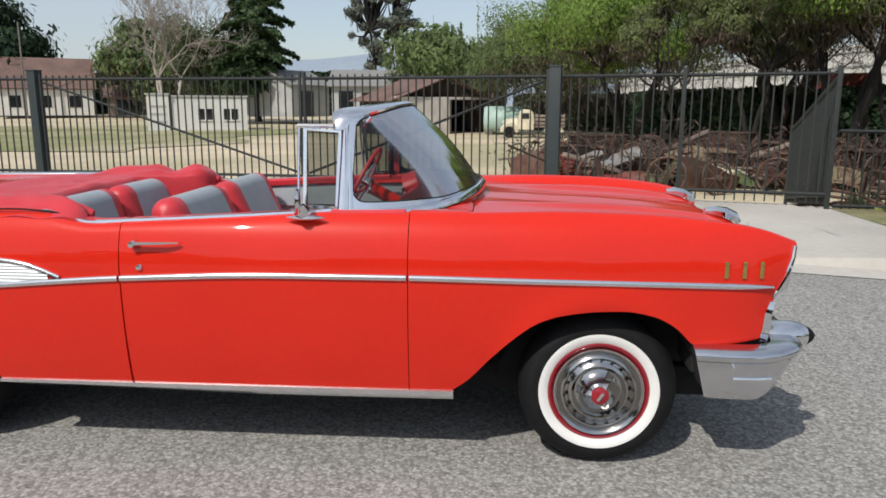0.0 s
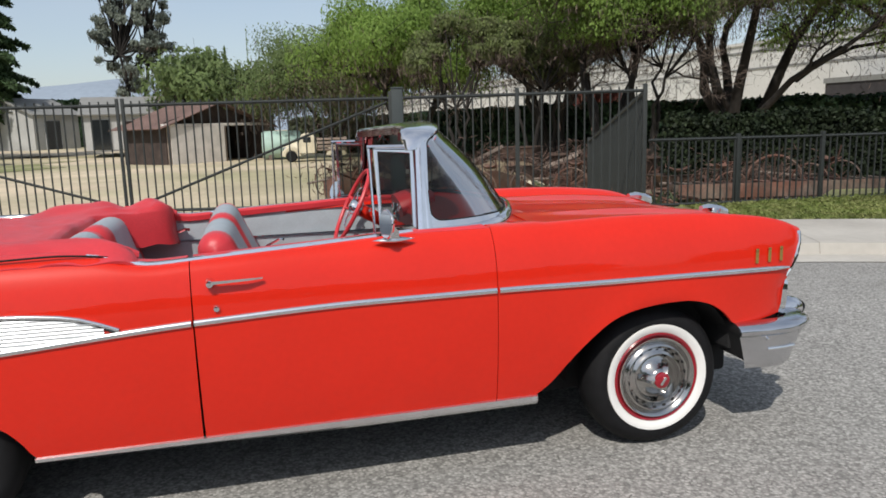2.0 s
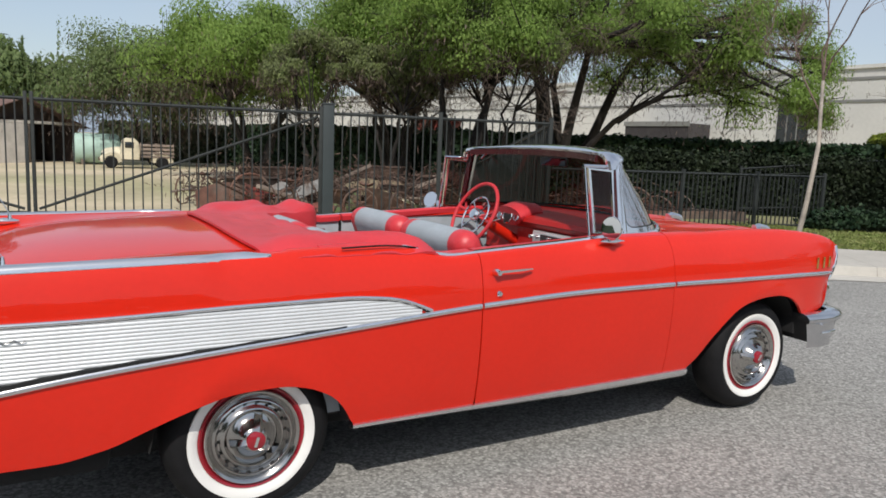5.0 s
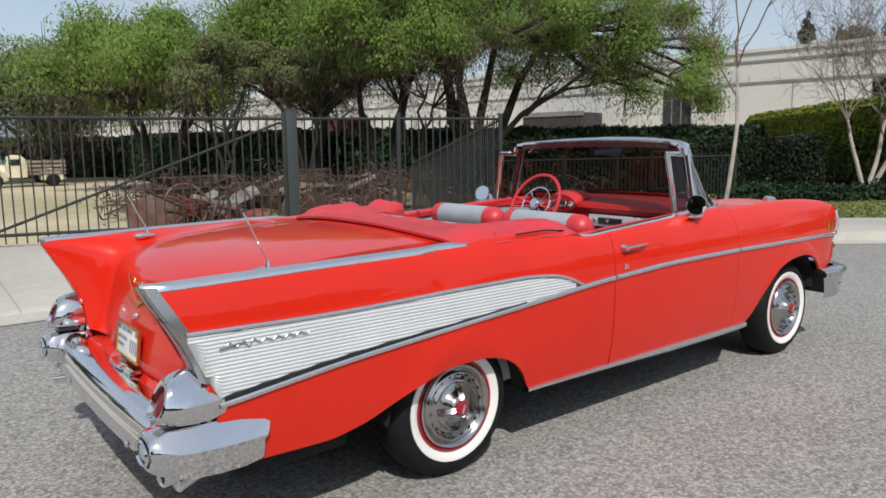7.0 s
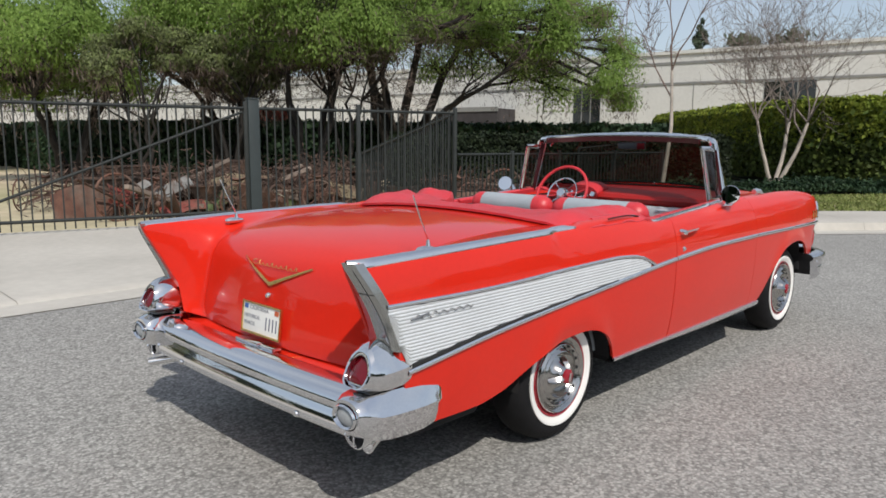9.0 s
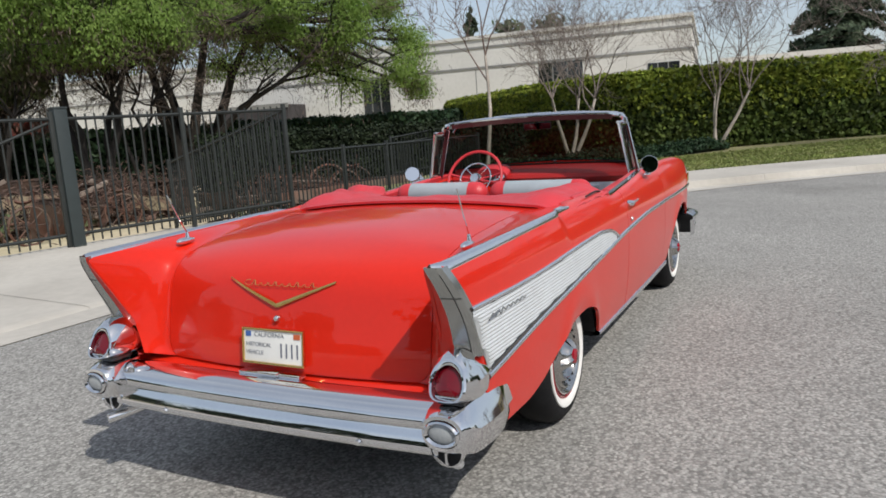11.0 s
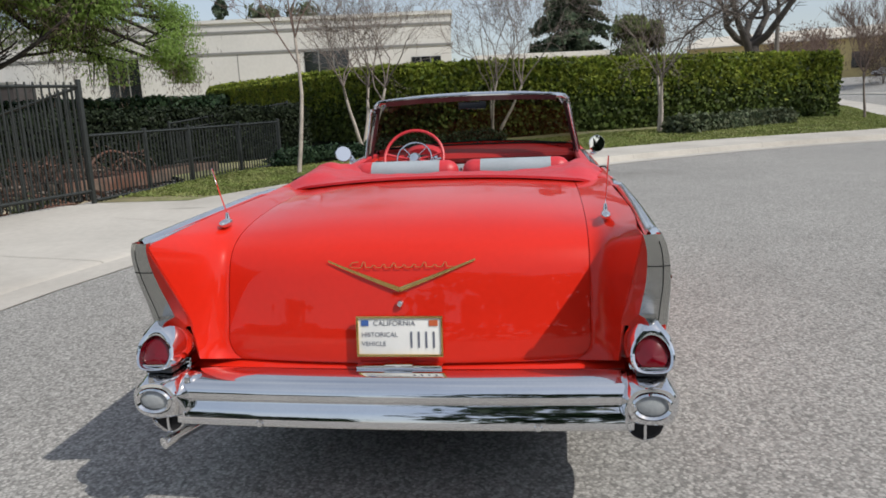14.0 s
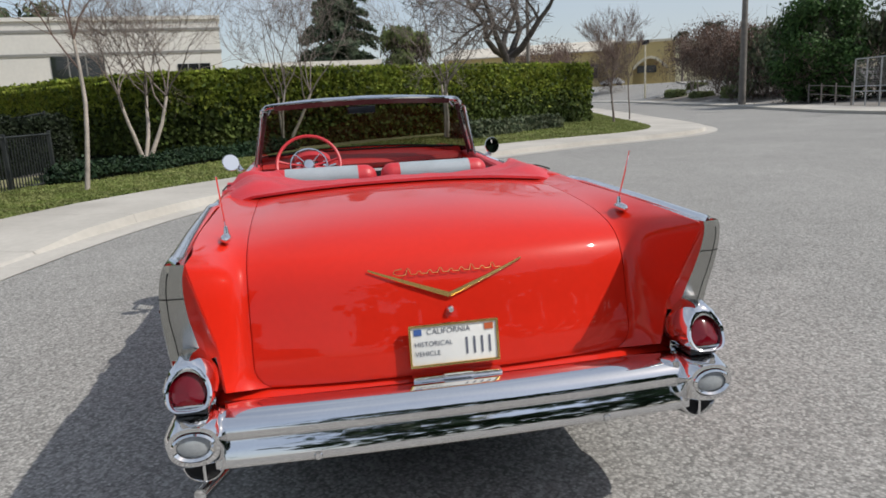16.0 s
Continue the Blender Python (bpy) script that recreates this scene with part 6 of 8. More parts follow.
for x in columns(-0.4885, 0.679, [], 22):
    z0, z1 = 0.335, TOP(x)
    col = [(x + (0.006 * (1 - v) if x < -0.48 else 0), -side(x, z0 + (z1 - z0) * v), z0 + (z1 - z0) * v) for v in V]
    y1 = side(x, z1)
    for dy, dz in ((0.012, 0.008), (0.03, 0.013), (0.055, 0.012), (0.075, 0.004), (0.085, -0.03)):
        col.append((x, -(y1 - dy), z1 + dz))
    rows.append(col)
doors = both("door", rows[::-1], RED, t=0.014)

# rear quarter with the fin's outer face
rows = []
for x in columns(-0.4922, -2.56, [-1.06, -1.068, -1.076, -1.085, -1.095, -1.105, -1.12, -1.14, -1.17], 60):
    z0, z1 = LOW_REAR(x), TOP(x)
    col = []
    for v in V:
        z = z0 + (z1 - z0) * v
        w = max(0.0, (-2.0 - x) / 0.56)
        xx = x + w * (TAIL_END(z) + TAIL_CUT(z) + 2.56)
        col.append((xx, -(side(xx, z) + flare(x, z, -1.46, 0.30) * (x > -1.9)), z))
    y1 = -col[-1][1]
    xx = col[-1][0]
    if x > -1.33:
        for dy, dz in ((0.012, 0.008), (0.03, 0.013), (0.055, 0.012), (0.075, 0.004), (0.095, -0.03)):
            col.append((xx, -(y1 - dy), z1 + dz))
    else:
        for dy, dz in ((0.008, 0.004), (0.016, 0.006), (0.024, 0.007), (0.032, 0.006), (0.04, 0.004)):
            col.append((xx, -(y1 - dy), z1 + dz))
    rows.append(col)
quarters = both("rear_quarter_panel", rows[::-1], RED, t=0.014)

# boot lid and the hollows between lid and fins, one profile from cowl of the boot to the lower edge
LID = [(-1.30, 1.066), (-1.60, 1.066), (-1.85, 1.058), (-2.05, 1.044), (-2.20, 1.024), (-2.32, 0.996), (-2.41, 0.960), (-2.468, 0.918), (-2.500, 0.868), (-2.520, 0.805), (-2.540, 0.72), (-2.558, 0.64), (-2.570, 0.548)]
NL = 100
LID = smooth_path([(x, 0, z) for x, z in LID], NL)
FIN = [(-1.30, 0.800, 1.044), (-1.62, 0.806, 1.036), (-1.92, 0.812, 1.030), (-2.18, 0.815, 1.026), (-2.42, 0.817, 1.020), (-2.60, 0.818, 1.016), (-2.715, 0.818, 1.012), (-2.738, 0.817, 0.995), (-2.705, 0.808, 0.930), (-2.668, 0.798, 0.86), (-2.625, 0.785, 0.775), (-2.590, 0.775, 0.70), (-2.572, 0.765, 0.56)]
FIN_Y = cubic([1.02, 0.93, 0.86, 0.775, 0.70], [0.792, 0.782, 0.772, 0.759, 0.749])
FIN = smooth_path([(x, y - 0.026 * smooth(-2.3, -2.6, x), z) for x, y, z in FIN], NL)


def lid_point(s, y):
    x, _, z = LID[s]
    u = min(abs(y) / 0.665, 1.15)
    f = smooth(1.075, 0.90, z)
    return (x + (0.02 + 0.045 * f) * u ** 2.2 - 0.0, y, z - 0.036 * u ** 2.4 * (1 - 0.8 * f))


def lid_half(s):
    """Half width of the lid, its lower corners rounded."""
    d = 0.548 + 0.075 - LID[s][2]
    return 0.652 - (0.0 if d <= 0 else 0.07 * (1 - math.sqrt(max(0.0, 1 - (d / 0.078) ** 2))))


YS = [math.sin(math.pi / 2 * k / 10) for k in range(-10, 11)]
thick(part("boot_lid", grid([[lid_point(s, y * lid_half(s)) for y in YS] for s in range(7, NL)]), RED, car), 0.012)
rows = []
for s in range(NL):
    a = Vector(lid_point(s, -lid_half(s) - 0.004))
    b = Vector((FIN[s][0], -FIN[s][1], FIN[s][2]))
    col = []
    for k in range(15):
        u = k / 14
        w = u ** 2.6
        col.append((a.x + (b.x - a.x) * w, a.y + (b.y - a.y) * u ** 1.15, a.z + (b.z - a.z) * w))
    rows.append(col)
both("fin_inner_panel", [r[::-1] for r in rows], RED, t=0.010)
# lower rear panel under the lid, and the lid's front ledge
YW = [0.81 * k / 10 for k in range(-10, 11)]
bow = lambda y: 0.062 * min(abs(y) / 0.665, 1.1) ** 2.2
rows = [[(-2.545 + bow(y), y, 0.60) for y in YW], [(-2.556 + bow(y), y, 0.54) for y in YW], [(-2.575 + bow(y), y, 0.525) for y in YW], [(-2.60, y, 0.50) for y in YW], [(-2.50, y, 0.34) for y in YW]]
part("lower_rear_panel", grid(rows), RED, car)
part("deck_ledge", grid([[lid_point(s, y * 0.652) for y in YS] for s in range(0, 8)]), RED, car)
part("lid_gap", grid([[(lid_point(s, y)[0] + 0.004, y, lid_point(s, y)[2] - 0.005) for y in (-0.68, -0.66, -0.64, -0.6)] for s in range(NL - 1)]), RED, car, "narrow seam round the boot lid")
part("lid_gap", grid([[(lid_point(s, y)[0] + 0.004, y, lid_point(s, y)[2] - 0.005) for y in (0.6, 0.64, 0.66, 0.68)] for s in range(NL - 1)]), RED, car, "narrow seam round the boot lid")

# fin mouldings: top cap and trailing blade
for s in (-1, 1):
    rows = []
    for i in range(30):
        x = -1.40 - (2.742 - 1.40) * i / 29
        yo, yi, z = side(x, TOP(x)) + 0.004, 0.818 if x < -2 else 0.800 + 0.018 * smooth(-1.4, -2.0, x), TOP(x)
        yi = yo - (0.028 + 0.024 * i / 29)
        yo = max(yo - 0.035 * smooth(-2.710, -2.742, x), yi + 0.006)
        k = smooth(-1.40, -1.50, x) * 0.8 + 0.2
        dome = [(x, s * (yo + (yi - yo) * j / 8), z + 0.001 + 0.017 * k * math.sin(math.pi * j / 8) ** 0.75) for j in range(9)]
        rows.append([(x, s * (yo + 0.001), z - 0.012)] + dome + [(x, s * (yi - 0.001), z - 0.012)])
    part("fin_top_moulding", grid(rows, flip=s > 0), POLISHED, car, "chrome moulding along the fin")
    rows = []
    for i in range(16):
        u = i / 15
        z = 1.020 - (1.020 - 0.688) * u
        x = TAIL_END(min(z, 1.012)) - 0.004
        yo = side(x, z) + 0.004
        w = min(yo - FIN_Y(z) + 0.002, 0.058 + 0.040 * u)
        b = 0.010 * smooth(0, 0.1, u)
        face_pt = lambda f, o: (x + 0.013 * (1 - f) - 0.004 - o, s * (yo - w * f), z)
        rows.append([(x + 0.048, s * (yo + 0.001), z), face_pt(0.0, 0.0), face_pt(0.28, b * 0.6), face_pt(0.32, b * 0.6 + 0.001), face_pt(0.36, b * 0.6), face_pt(1.0, 0.0), (x + 0.02, s * (yo - w - 0.002), z)])
    blade = part("fin_blade", grid(rows, flip=s < 0), BLADE, car, "bright metal blade on the fin's trailing edge")
    part("fin_edge", grid([[(r[5][0] + 0.001, r[5][1] + s * 0.002, r[5][2]), (r[5][0] + 0.004, s * (FIN_Y(r[5][2]) - 0.004), r[5][2])] for r in rows], flip=s < 0), RED, car)
    part("blade_groove", tube([tuple(Vector(r[3]) + Vector((0.0015, 0, 0))) for r in rows[1:]], 0.0022, 5), BLACK, blade, "dark groove down the blade")
    part("blade_joint", tube([tuple(Vector(p) + Vector((-0.0005, 0, 0))) for p in rows[5][1:6]], 0.0016, 5), BLACK, blade, "fine dark joint across the blade")
    # taillight housing, hooded over a recessed lens
    cy, cz = s * 0.828, 0.628

    def lamp_ring(x, k, lean, ry, up, dn):
        ring = []
        for j in range(28):
            a = 2 * math.pi * j / 28
            c, q = math.cos(a), math.sin(a)
            soft_c = (1 - 0.10 * max(q, 0) ** 2) * math.copysign(abs(c) ** (1.0 if q > 0 else 0.5), c)
            flat_c = math.copysign((1.06 - 0.82 * q) if q > 0 else (1.06 - 0.10 * q * q), c) * min(1.0, abs(c) * 6)
            f = smooth(-2.715, -2.66, x) * (0.0 if c * s < 0 else 1.0)
            ring.append((x + lean * (q + 0.3) * k, cy + ry * k * (soft_c * (1 - f) + flat_c * f), cz + (up if q > 0 else dn) * k * q))
        return ring
    rows = [lamp_ring(-2.44, 0.45, 0.0, 0.074, 0.086, 0.060), lamp_ring(-2.50, 0.80, 0.0, 0.074, 0.094, 0.062), lamp_ring(-2.56, 0.97, 0.0, 0.076, 0.104, 0.064), lamp_ring(-2.62, 1.03, 0.006, 0.076, 0.106, 0.062), lamp_ring(-2.67, 1.03, 0.016, 0.075, 0.102, 0.056),
            lamp_ring(-2.705, 1.0, 0.024, 0.073, 0.096, 0.052), lamp_ring(-2.724, 0.97, 0.028, 0.070, 0.086, 0.050), lamp_ring(-2.729, 0.92, 0.030, 0.068, 0.078, 0.050), lamp_ring(-2.727, 0.86, 0.030, 0.064, 0.072, 0.050), lamp_ring(-2.700, 0.84, 0.030, 0.062, 0.070, 0.048)]
    pod = part("taillight_housing", grid(rows, closed=True, flip=s > 0), CHROME, car, "creased chrome taillight housing", sharp=30)
    bmx = grid([lamp_ring(x, k, 0.030, 0.060, 0.066, 0.040) for x, k in ((-2.700, 0.90), (-2.710, 0.80), (-2.714, 0.6), (-2.718, 0.3), (-2.719, 0.02))], closed=True, flip=s > 0)
    part("lens", bmx, LENS, pod, "deep red taillight lens")
    part("lens_bar", box(-2.728, -2.690, cy - 0.060, cy + 0.060, cz - 0.040, cz - 0.032, 0.003), CHROME, pod)
    # black block in place of the shade in the gap below the lens
    part("reverse_lens", box(-2.705, -2.60, cy - 0.050, cy + 0.050, cz - 0.074, cz - 0.044, 0.010), GLOSSBLACK, pod, "black block for the shaded gap under the lens")
    part("tail_fill", box(-2.585, -2.40, min(s * 0.765, s * 0.862), max(s * 0.765, s * 0.862), 0.48, 0.575, 0.030), CHROME, car, "chrome filler between lamp and bumper")

# rear bumper: bar, and the pods at its ends
SECT = [(0.02, 0.538), (-0.030, 0.547), (-0.062, 0.543), (-0.090, 0.530), (-0.108, 0.511), (-0.116, 0.492), (-0.117, 0.478), (-0.111, 0.467), (-0.098, 0.460), (-0.090, 0.454), (-0.092, 0.447), (-0.099, 0.435), (-0.105, 0.418), (-0.1095, 0.402), (-0.1125, 0.388), (-0.1125, 0.380), (-0.108, 0.373), (-0.096, 0.368), (-0.07, 0.364), (0.0, 0.362)]
rb = part("rear_bumper", grid([[(-2.625 + dx + 0.022 * (y / 0.74) ** 2, y, z) for dx, z in SECT] for y in [0.775 * k / 12 for k in range(-12, 13)]]), CHROME, car, "polished chrome rear bumper bar", sharp=60)
for y in (-0.47, 0.47):
    part("bolt", moved(lathe([(0.0, -0.010), (0.010, -0.008), (0.014, 0.0)], 12, "x"), pose(-2.738 + 0.022 * (y / 0.74) ** 2, y, 0.386)), CHROME, rb)
POD_A = [0, 22.5, 45, 67.5, 90, 135, 180, 225, 270, 315, 337.5, 360]
POD_C = lambda a: float(np.interp(a, POD_A, [1.0, 1.06, 0.84, 0.58, 0.15, -0.75, -1.0, -0.8, 0.0, 0.76, 0.93, 1.0]))
POD_Q = lambda a: float(np.interp(a, POD_A, [-0.04, 0.16, 0.58, 1.0, 1.02, 0.95, 0.05, -0.85, -1.0, -0.93, -0.48, 0.0]))
for s in (-1, 1):
    rows = []
    PODS = [(-2.385, 0.838, 0.066, 0.455, 0.076), (-2.40, 0.838, 0.072, 0.456, 0.082), (-2.46, 0.835, 0.084, 0.456, 0.090), (-2.54, 0.830, 0.091, 0.458, 0.092), (-2.62, 0.826, 0.094, 0.462, 0.090), (-2.68, 0.824, 0.093, 0.468, 0.085), (-2.725, 0.822, 0.089, 0.474, 0.078), (-2.752, 0.822, 0.082, 0.478, 0.068), (-2.764, 0.822, 0.074, 0.480, 0.060), (-2.766, 0.822, 0.060, 0.481, 0.048)]
    for x, yc, hw, zc, hh in PODS:
        ring = []
        for j in range(32):
            a = 2 * math.pi * j / 32
            c, q = math.cos(a), math.sin(a)
            w = smooth(-2.755, -2.70, x)
            deg = 360 * j / 32
            fc, fq = POD_C(deg), POD_Q(deg)
            ring.append((x + 0.035 * max(0.0, q) * smooth(-2.46, -2.385, x), s * (yc + hw * (fc * w + math.copysign(abs(c) ** 0.85, c) * (1 - w))), zc + hh * (fq * w + math.copysign(abs(q) ** 0.85, q) * (1 - w))))
        rows.append(ring)
    bmx = grid(rows, closed=True, flip=s < 0)
    bmx.verts.ensure_lookup_table()
    bmx.faces.new([bmx.verts[k] for k in range(32)])
    bmesh.ops.recalc_face_normals(bmx, faces=bmx.faces)
    pod = part("bumper_end", bmx, CHROME, car, "wrap-round chrome bumper end", sharp=28)
    cy = s * 0.822
    part("oval_bezel", moved(lathe([(0.050, 0.0), (0.060, -0.012), (0.054, -0.020), (0.045, -0.012)], 28, "x"), pose(-2.760, cy, 0.482) @ Matrix.Diagonal((1, 1.08, 0.74, 1))), CHROME, pod)
    part("oval_lens", moved(lathe([(0.0, -0.014), (0.028, -0.012), (0.047, -0.004)], 24, "x"), pose(-2.762, cy, 0.482) @ Matrix.Diagonal((1, 1.08, 0.74, 1))), CLEARLENS, pod, "frosted clear oval lens")
    # the dark port below with its bright divider
    py = s * 0.808
    part("exhaust_port", moved(lathe([(0.0, 0.03), (0.046, 0.03), (0.048, -0.004), (0.040, -0.004), (0.0, 0.0)], 26, "x"), pose(-2.705, py, 0.402) @ Matrix.Diagonal((1, 1.15, 1.1, 1))), DARK, pod, "dark round port under the bumper")
    part("port_rim", moved(lathe([(0.046, 0.04), (0.053, 0.02), (0.054, -0.010), (0.049, -0.014), (0.045, -0.004)], 30, "x"), pose(-2.705, py, 0.402) @ Matrix.Diagonal((1, 1.15, 1.1, 1))), CHROME, pod)
    part("port_bar", box(-2.722, -2.704, py - 0.005, py + 0.005, 0.350, 0.42, 0.003), CHROME, pod)
    part("exhaust_tip", sweep([(-2.44, s * 0.70, 0.335), (-2.57, 0.752, 0.320), (-2.73, 0.828, 0.306)] if s > 0 else [(-2.50, -0.745, 0.345), (-2.58, -0.775, 0.340), (-2.665, -0.822, 0.334)], circle(0.021, 14)), CHROME, car, "slender chrome exhaust tip")

# number plate in a gilt frame
plate = part("number_plate", box(-2.568, -2.560, -0.146, 0.146, 0.580, 0.712, 0.003), WHITE, car, "white plate with bars in place of the number")
tilt = Matrix.Translation((-2.560, 0, 0.65)) @ Matrix.Rotation(radians(7), 4, "Y") @ Matrix.Translation((2.560, 0, -0.65))
plate.matrix_local = tilt @ Matrix.Translation((-0.012, 0, 0))
for y0, y1, z0, z1 in ((-0.152, 0.152, 0.708, 0.717), (-0.152, 0.152, 0.574, 0.583), (-0.152, -0.144, 0.58, 0.71), (0.144, 0.152, 0.58, 0.71)):
    part("plate_frame", box(-2.574, -2.558, y0, y1, z0, z1, 0.004), GOLD, plate, "gilt plate frame")
for y0, y1, z0, z1, m in ((0.108, 0.134, 0.682, 0.702, BLUEINK), (-0.134, -0.104, 0.682, 0.702, ORANGEINK)):
    part("sticker", box(-2.5705, -2.5675, y0, y1, z0, z1), m, plate)
for k in range(4):
    y = -0.030 - 0.026 * k
    part("number_bar", box(-2.5705, -2.5675, y - 0.015, y - 0.009, 0.606, 0.662), INK, plate, "dark bar in place of a figure")


def lettering(name, text, size, at, material, parent, label=""):
    c = bpy.data.curves.new(name, "FONT")
    c.body, c.size, c.extrude, c.offset = text, size, 0.0006, -size * 0.016
    c.align_x = "LEFT"
    tmp = bpy.data.objects.new("tmp", c)
    scene.collection.objects.link(tmp)
    me = bpy.data.meshes.new_from_object(tmp.evaluated_get(bpy.context.evaluated_depsgraph_get()))
    bpy.data.objects.remove(tmp)
    me.materials.clear()
    me.materials.append(material)
    return put(name, me, parent, label, at)


face = pose(0, 0, 0, 90, 0, -90)
lettering("state_lettering", "CALIFORNIA", 0.026, Matrix.Translation((-2.5695, 0.092, 0.683)) @ face, INK, plate, "dark blue plate lettering")
lettering("plate_lettering", "HISTORICAL", 0.023, Matrix.Translation((-2.5695, 0.134, 0.644)) @ face, INK, plate, "small dark plate lettering")
lettering("plate_lettering", "VEHICLE", 0.023, Matrix.Translation((-2.5695, 0.134, 0.612)) @ face, INK, plate, "small dark plate lettering")
part("lid_lock", moved(lathe([(0.0, -0.012), (0.008, -0.012), (0.013, -0.006), (0.014, 0.004)], 16, "x"), pose(-2.538, 0, 0.752)), CHROME, car, "chrome lid lock")
part("lid_handle", box(-2.625, -2.575, -0.150, 0.150, 0.540, 0.556, 0.007), CHROME, car, "chrome lid handle")
part("handle_clip", box(-2.636, -2.59, -0.050, 0.050, 0.546, 0.562, 0.006), CHROME, car)

# gilt V and script on the lid
def lid_x(y, z):
    pts = [lid_point(k, y) for k in range(NL)]
    for a, b in zip(pts, pts[1:]):
        if a[2] >= z >= b[2]:
            return a[0] + (b[0] - a[0]) * (a[2] - z) / max(a[2] - b[2], 1e-6)
    return pts[-1][0]


for s in (-1, 1):
    pts = [(lid_x(s * 0.262 * u, 0.802 + 0.094 * u) - 0.010, s * 0.262 * u, 0.802 + 0.094 * u) for u in [k / 10 for k in range(11)]]
    part("vee_emblem", sweep(pts, [(-0.003, -0.0085), (0.003, -0.0085), (0.006, 0.0), (0.003, 0.0085), (-0.003, 0.0085)], up=(0, 0, 1), scales=[1 - 0.06 * k for k in range(11)]), GOLD, car, "gilt arm of the V emblem")
strokes = [(0.150, 0.893), (0.172, 0.891), (0.181, 0.882), (0.170, 0.874), (0.150, 0.873)]
for k, tall in enumerate((0.020, 0.009, 0.011, 0.016, 0.009, 0.011, 0.017, 0.009, 0.016)):
    y0 = 0.140 - 0.036 * k
    strokes += [(y0, 0.874), (y0 - 0.008, 0.874 + tall), (y0 - 0.014, 0.874 + tall * 0.9), (y0 - 0.018, 0.875), (y0 - 0.028, 0.875)]
strokes.append((-0.185, 0.875))
pts = [(lid_x(y, z) - 0.010, y, z) for y, z in strokes]
part("script_emblem", tube(pts, 0.0017, 5), GOLD, car, "gilt script emblem drawn as a wavy line")

# aerials on the rear wings
for s in (-1, 1):
    base = part("aerial", lathe([(0.0, 0.045), (0.006, 0.042), (0.009, 0.026), (0.012, 0.008), (0.014, -0.004)], 14, "z"), CHROME, car, "short raked chrome aerial", at=(-2.262, s * 0.722, 1.004))
    part("foot", moved(lathe([(0.0, 0.056), (0.35, 0.050), (0.8, 0.022), (1.0, -0.012), (0.8, -0.040), (0.4, -0.052), (0.0, -0.056)], 16, "x"), Matrix.Translation((-0.012, 0, 0.004)) @ Matrix.Diagonal((1, 0.019, 0.017, 1))), CHROME, base, "teardrop chrome aerial foot")
    part("mast", tube([(0, 0, 0.04), (-0.040, s * 0.002, 0.12), (-0.085, s * 0.004, 0.222)], 0.0028, 6), CHROME, base)

# bonnet, cowl and nose
NX = [0.93 + (2.13 - 0.93) * k / 26 for k in range(27)]
HY = [HOODEDGE * k / 24 for k in range(-24, 25)]
thick(part("bonnet", grid([[(x - 0.05 * (abs(y) / HOODEDGE) ** 2.5 * smooth(1.9, 2.13, x), y, bonnet(x, y)) for y in HY] for x in NX], flip=True), RED, car), 0.012)
for s in (-1, 1):
    part("bonnet_ornament", sweep([(1.955, s * 0.375, 1.020), (2.00, s * 0.375, 1.022), (2.045, s * 0.375, 1.014), (2.085, s * 0.375, 0.996), (2.105, s * 0.375, 0.972)], [(-0.034, -0.022), (0.034, -0.022), (0.036, 0.002), (0.024, 0.018), (0.0, 0.024), (-0.024, 0.018), (-0.036, 0.002)], scales=[0.55, 0.85, 1.0, 0.95, 0.6]), CHROME, car, "chrome windsplit ornament on the bonnet")

WS_BASE = smooth_path([(0.395, -0.772, 1.050), (0.50, -0.768, 1.052), (0.62, -0.742, 1.055), (0.76, -0.655, 1.070), (0.865, -0.48, 1.088), (0.925, -0.25, 1.098), (0.945, 0, 1.102)], 18)
WS_TOP = smooth_path([(0.405, -0.700, 1.380), (0.432, -0.690, 1.415), (0.475, -0.655, 1.440), (0.535, -0.50, 1.464), (0.575, -0.25, 1.482), (0.592, 0, 1.488)], 18)
full = lambda c: c + [(x, -y, z) for x, y, z in c[-2::-1]]
WB, WT = full(WS_BASE), full(WS_TOP)
arc = [0.0]
for p, q in zip(WS_BASE, WS_BASE[1:]):
    arc.append(arc[-1] + (Vector(q) - Vector(p)).length)
bow_at = lambda a: 0.035 * smooth(0.02, 0.34, a)
ARCS = arc + arc[-2::-1]
rows = []
for i, b in enumerate(WB):
    b = Vector(b)
    hb = bonnet(0.935, max(-HOODEDGE, min(HOODEDGE, b.y)))
    fx, fy = 0.925, b.y * 0.90
    if abs(b.y) > 0.70:
        fx, fy = max(b.x + 0.02, 0.72), math.copysign(HOODEDGE, b.y)
    fz = bonnet(fx, fy) - 0.004
    rows.append([tuple(b + Vector((-0.03, 0, -0.012))), tuple(b.lerp(Vector((fx, fy, fz)), 0.5)), (max(fx, b.x + 0.02), fy, fz)])
part("cowl", grid(rows), RED, car)
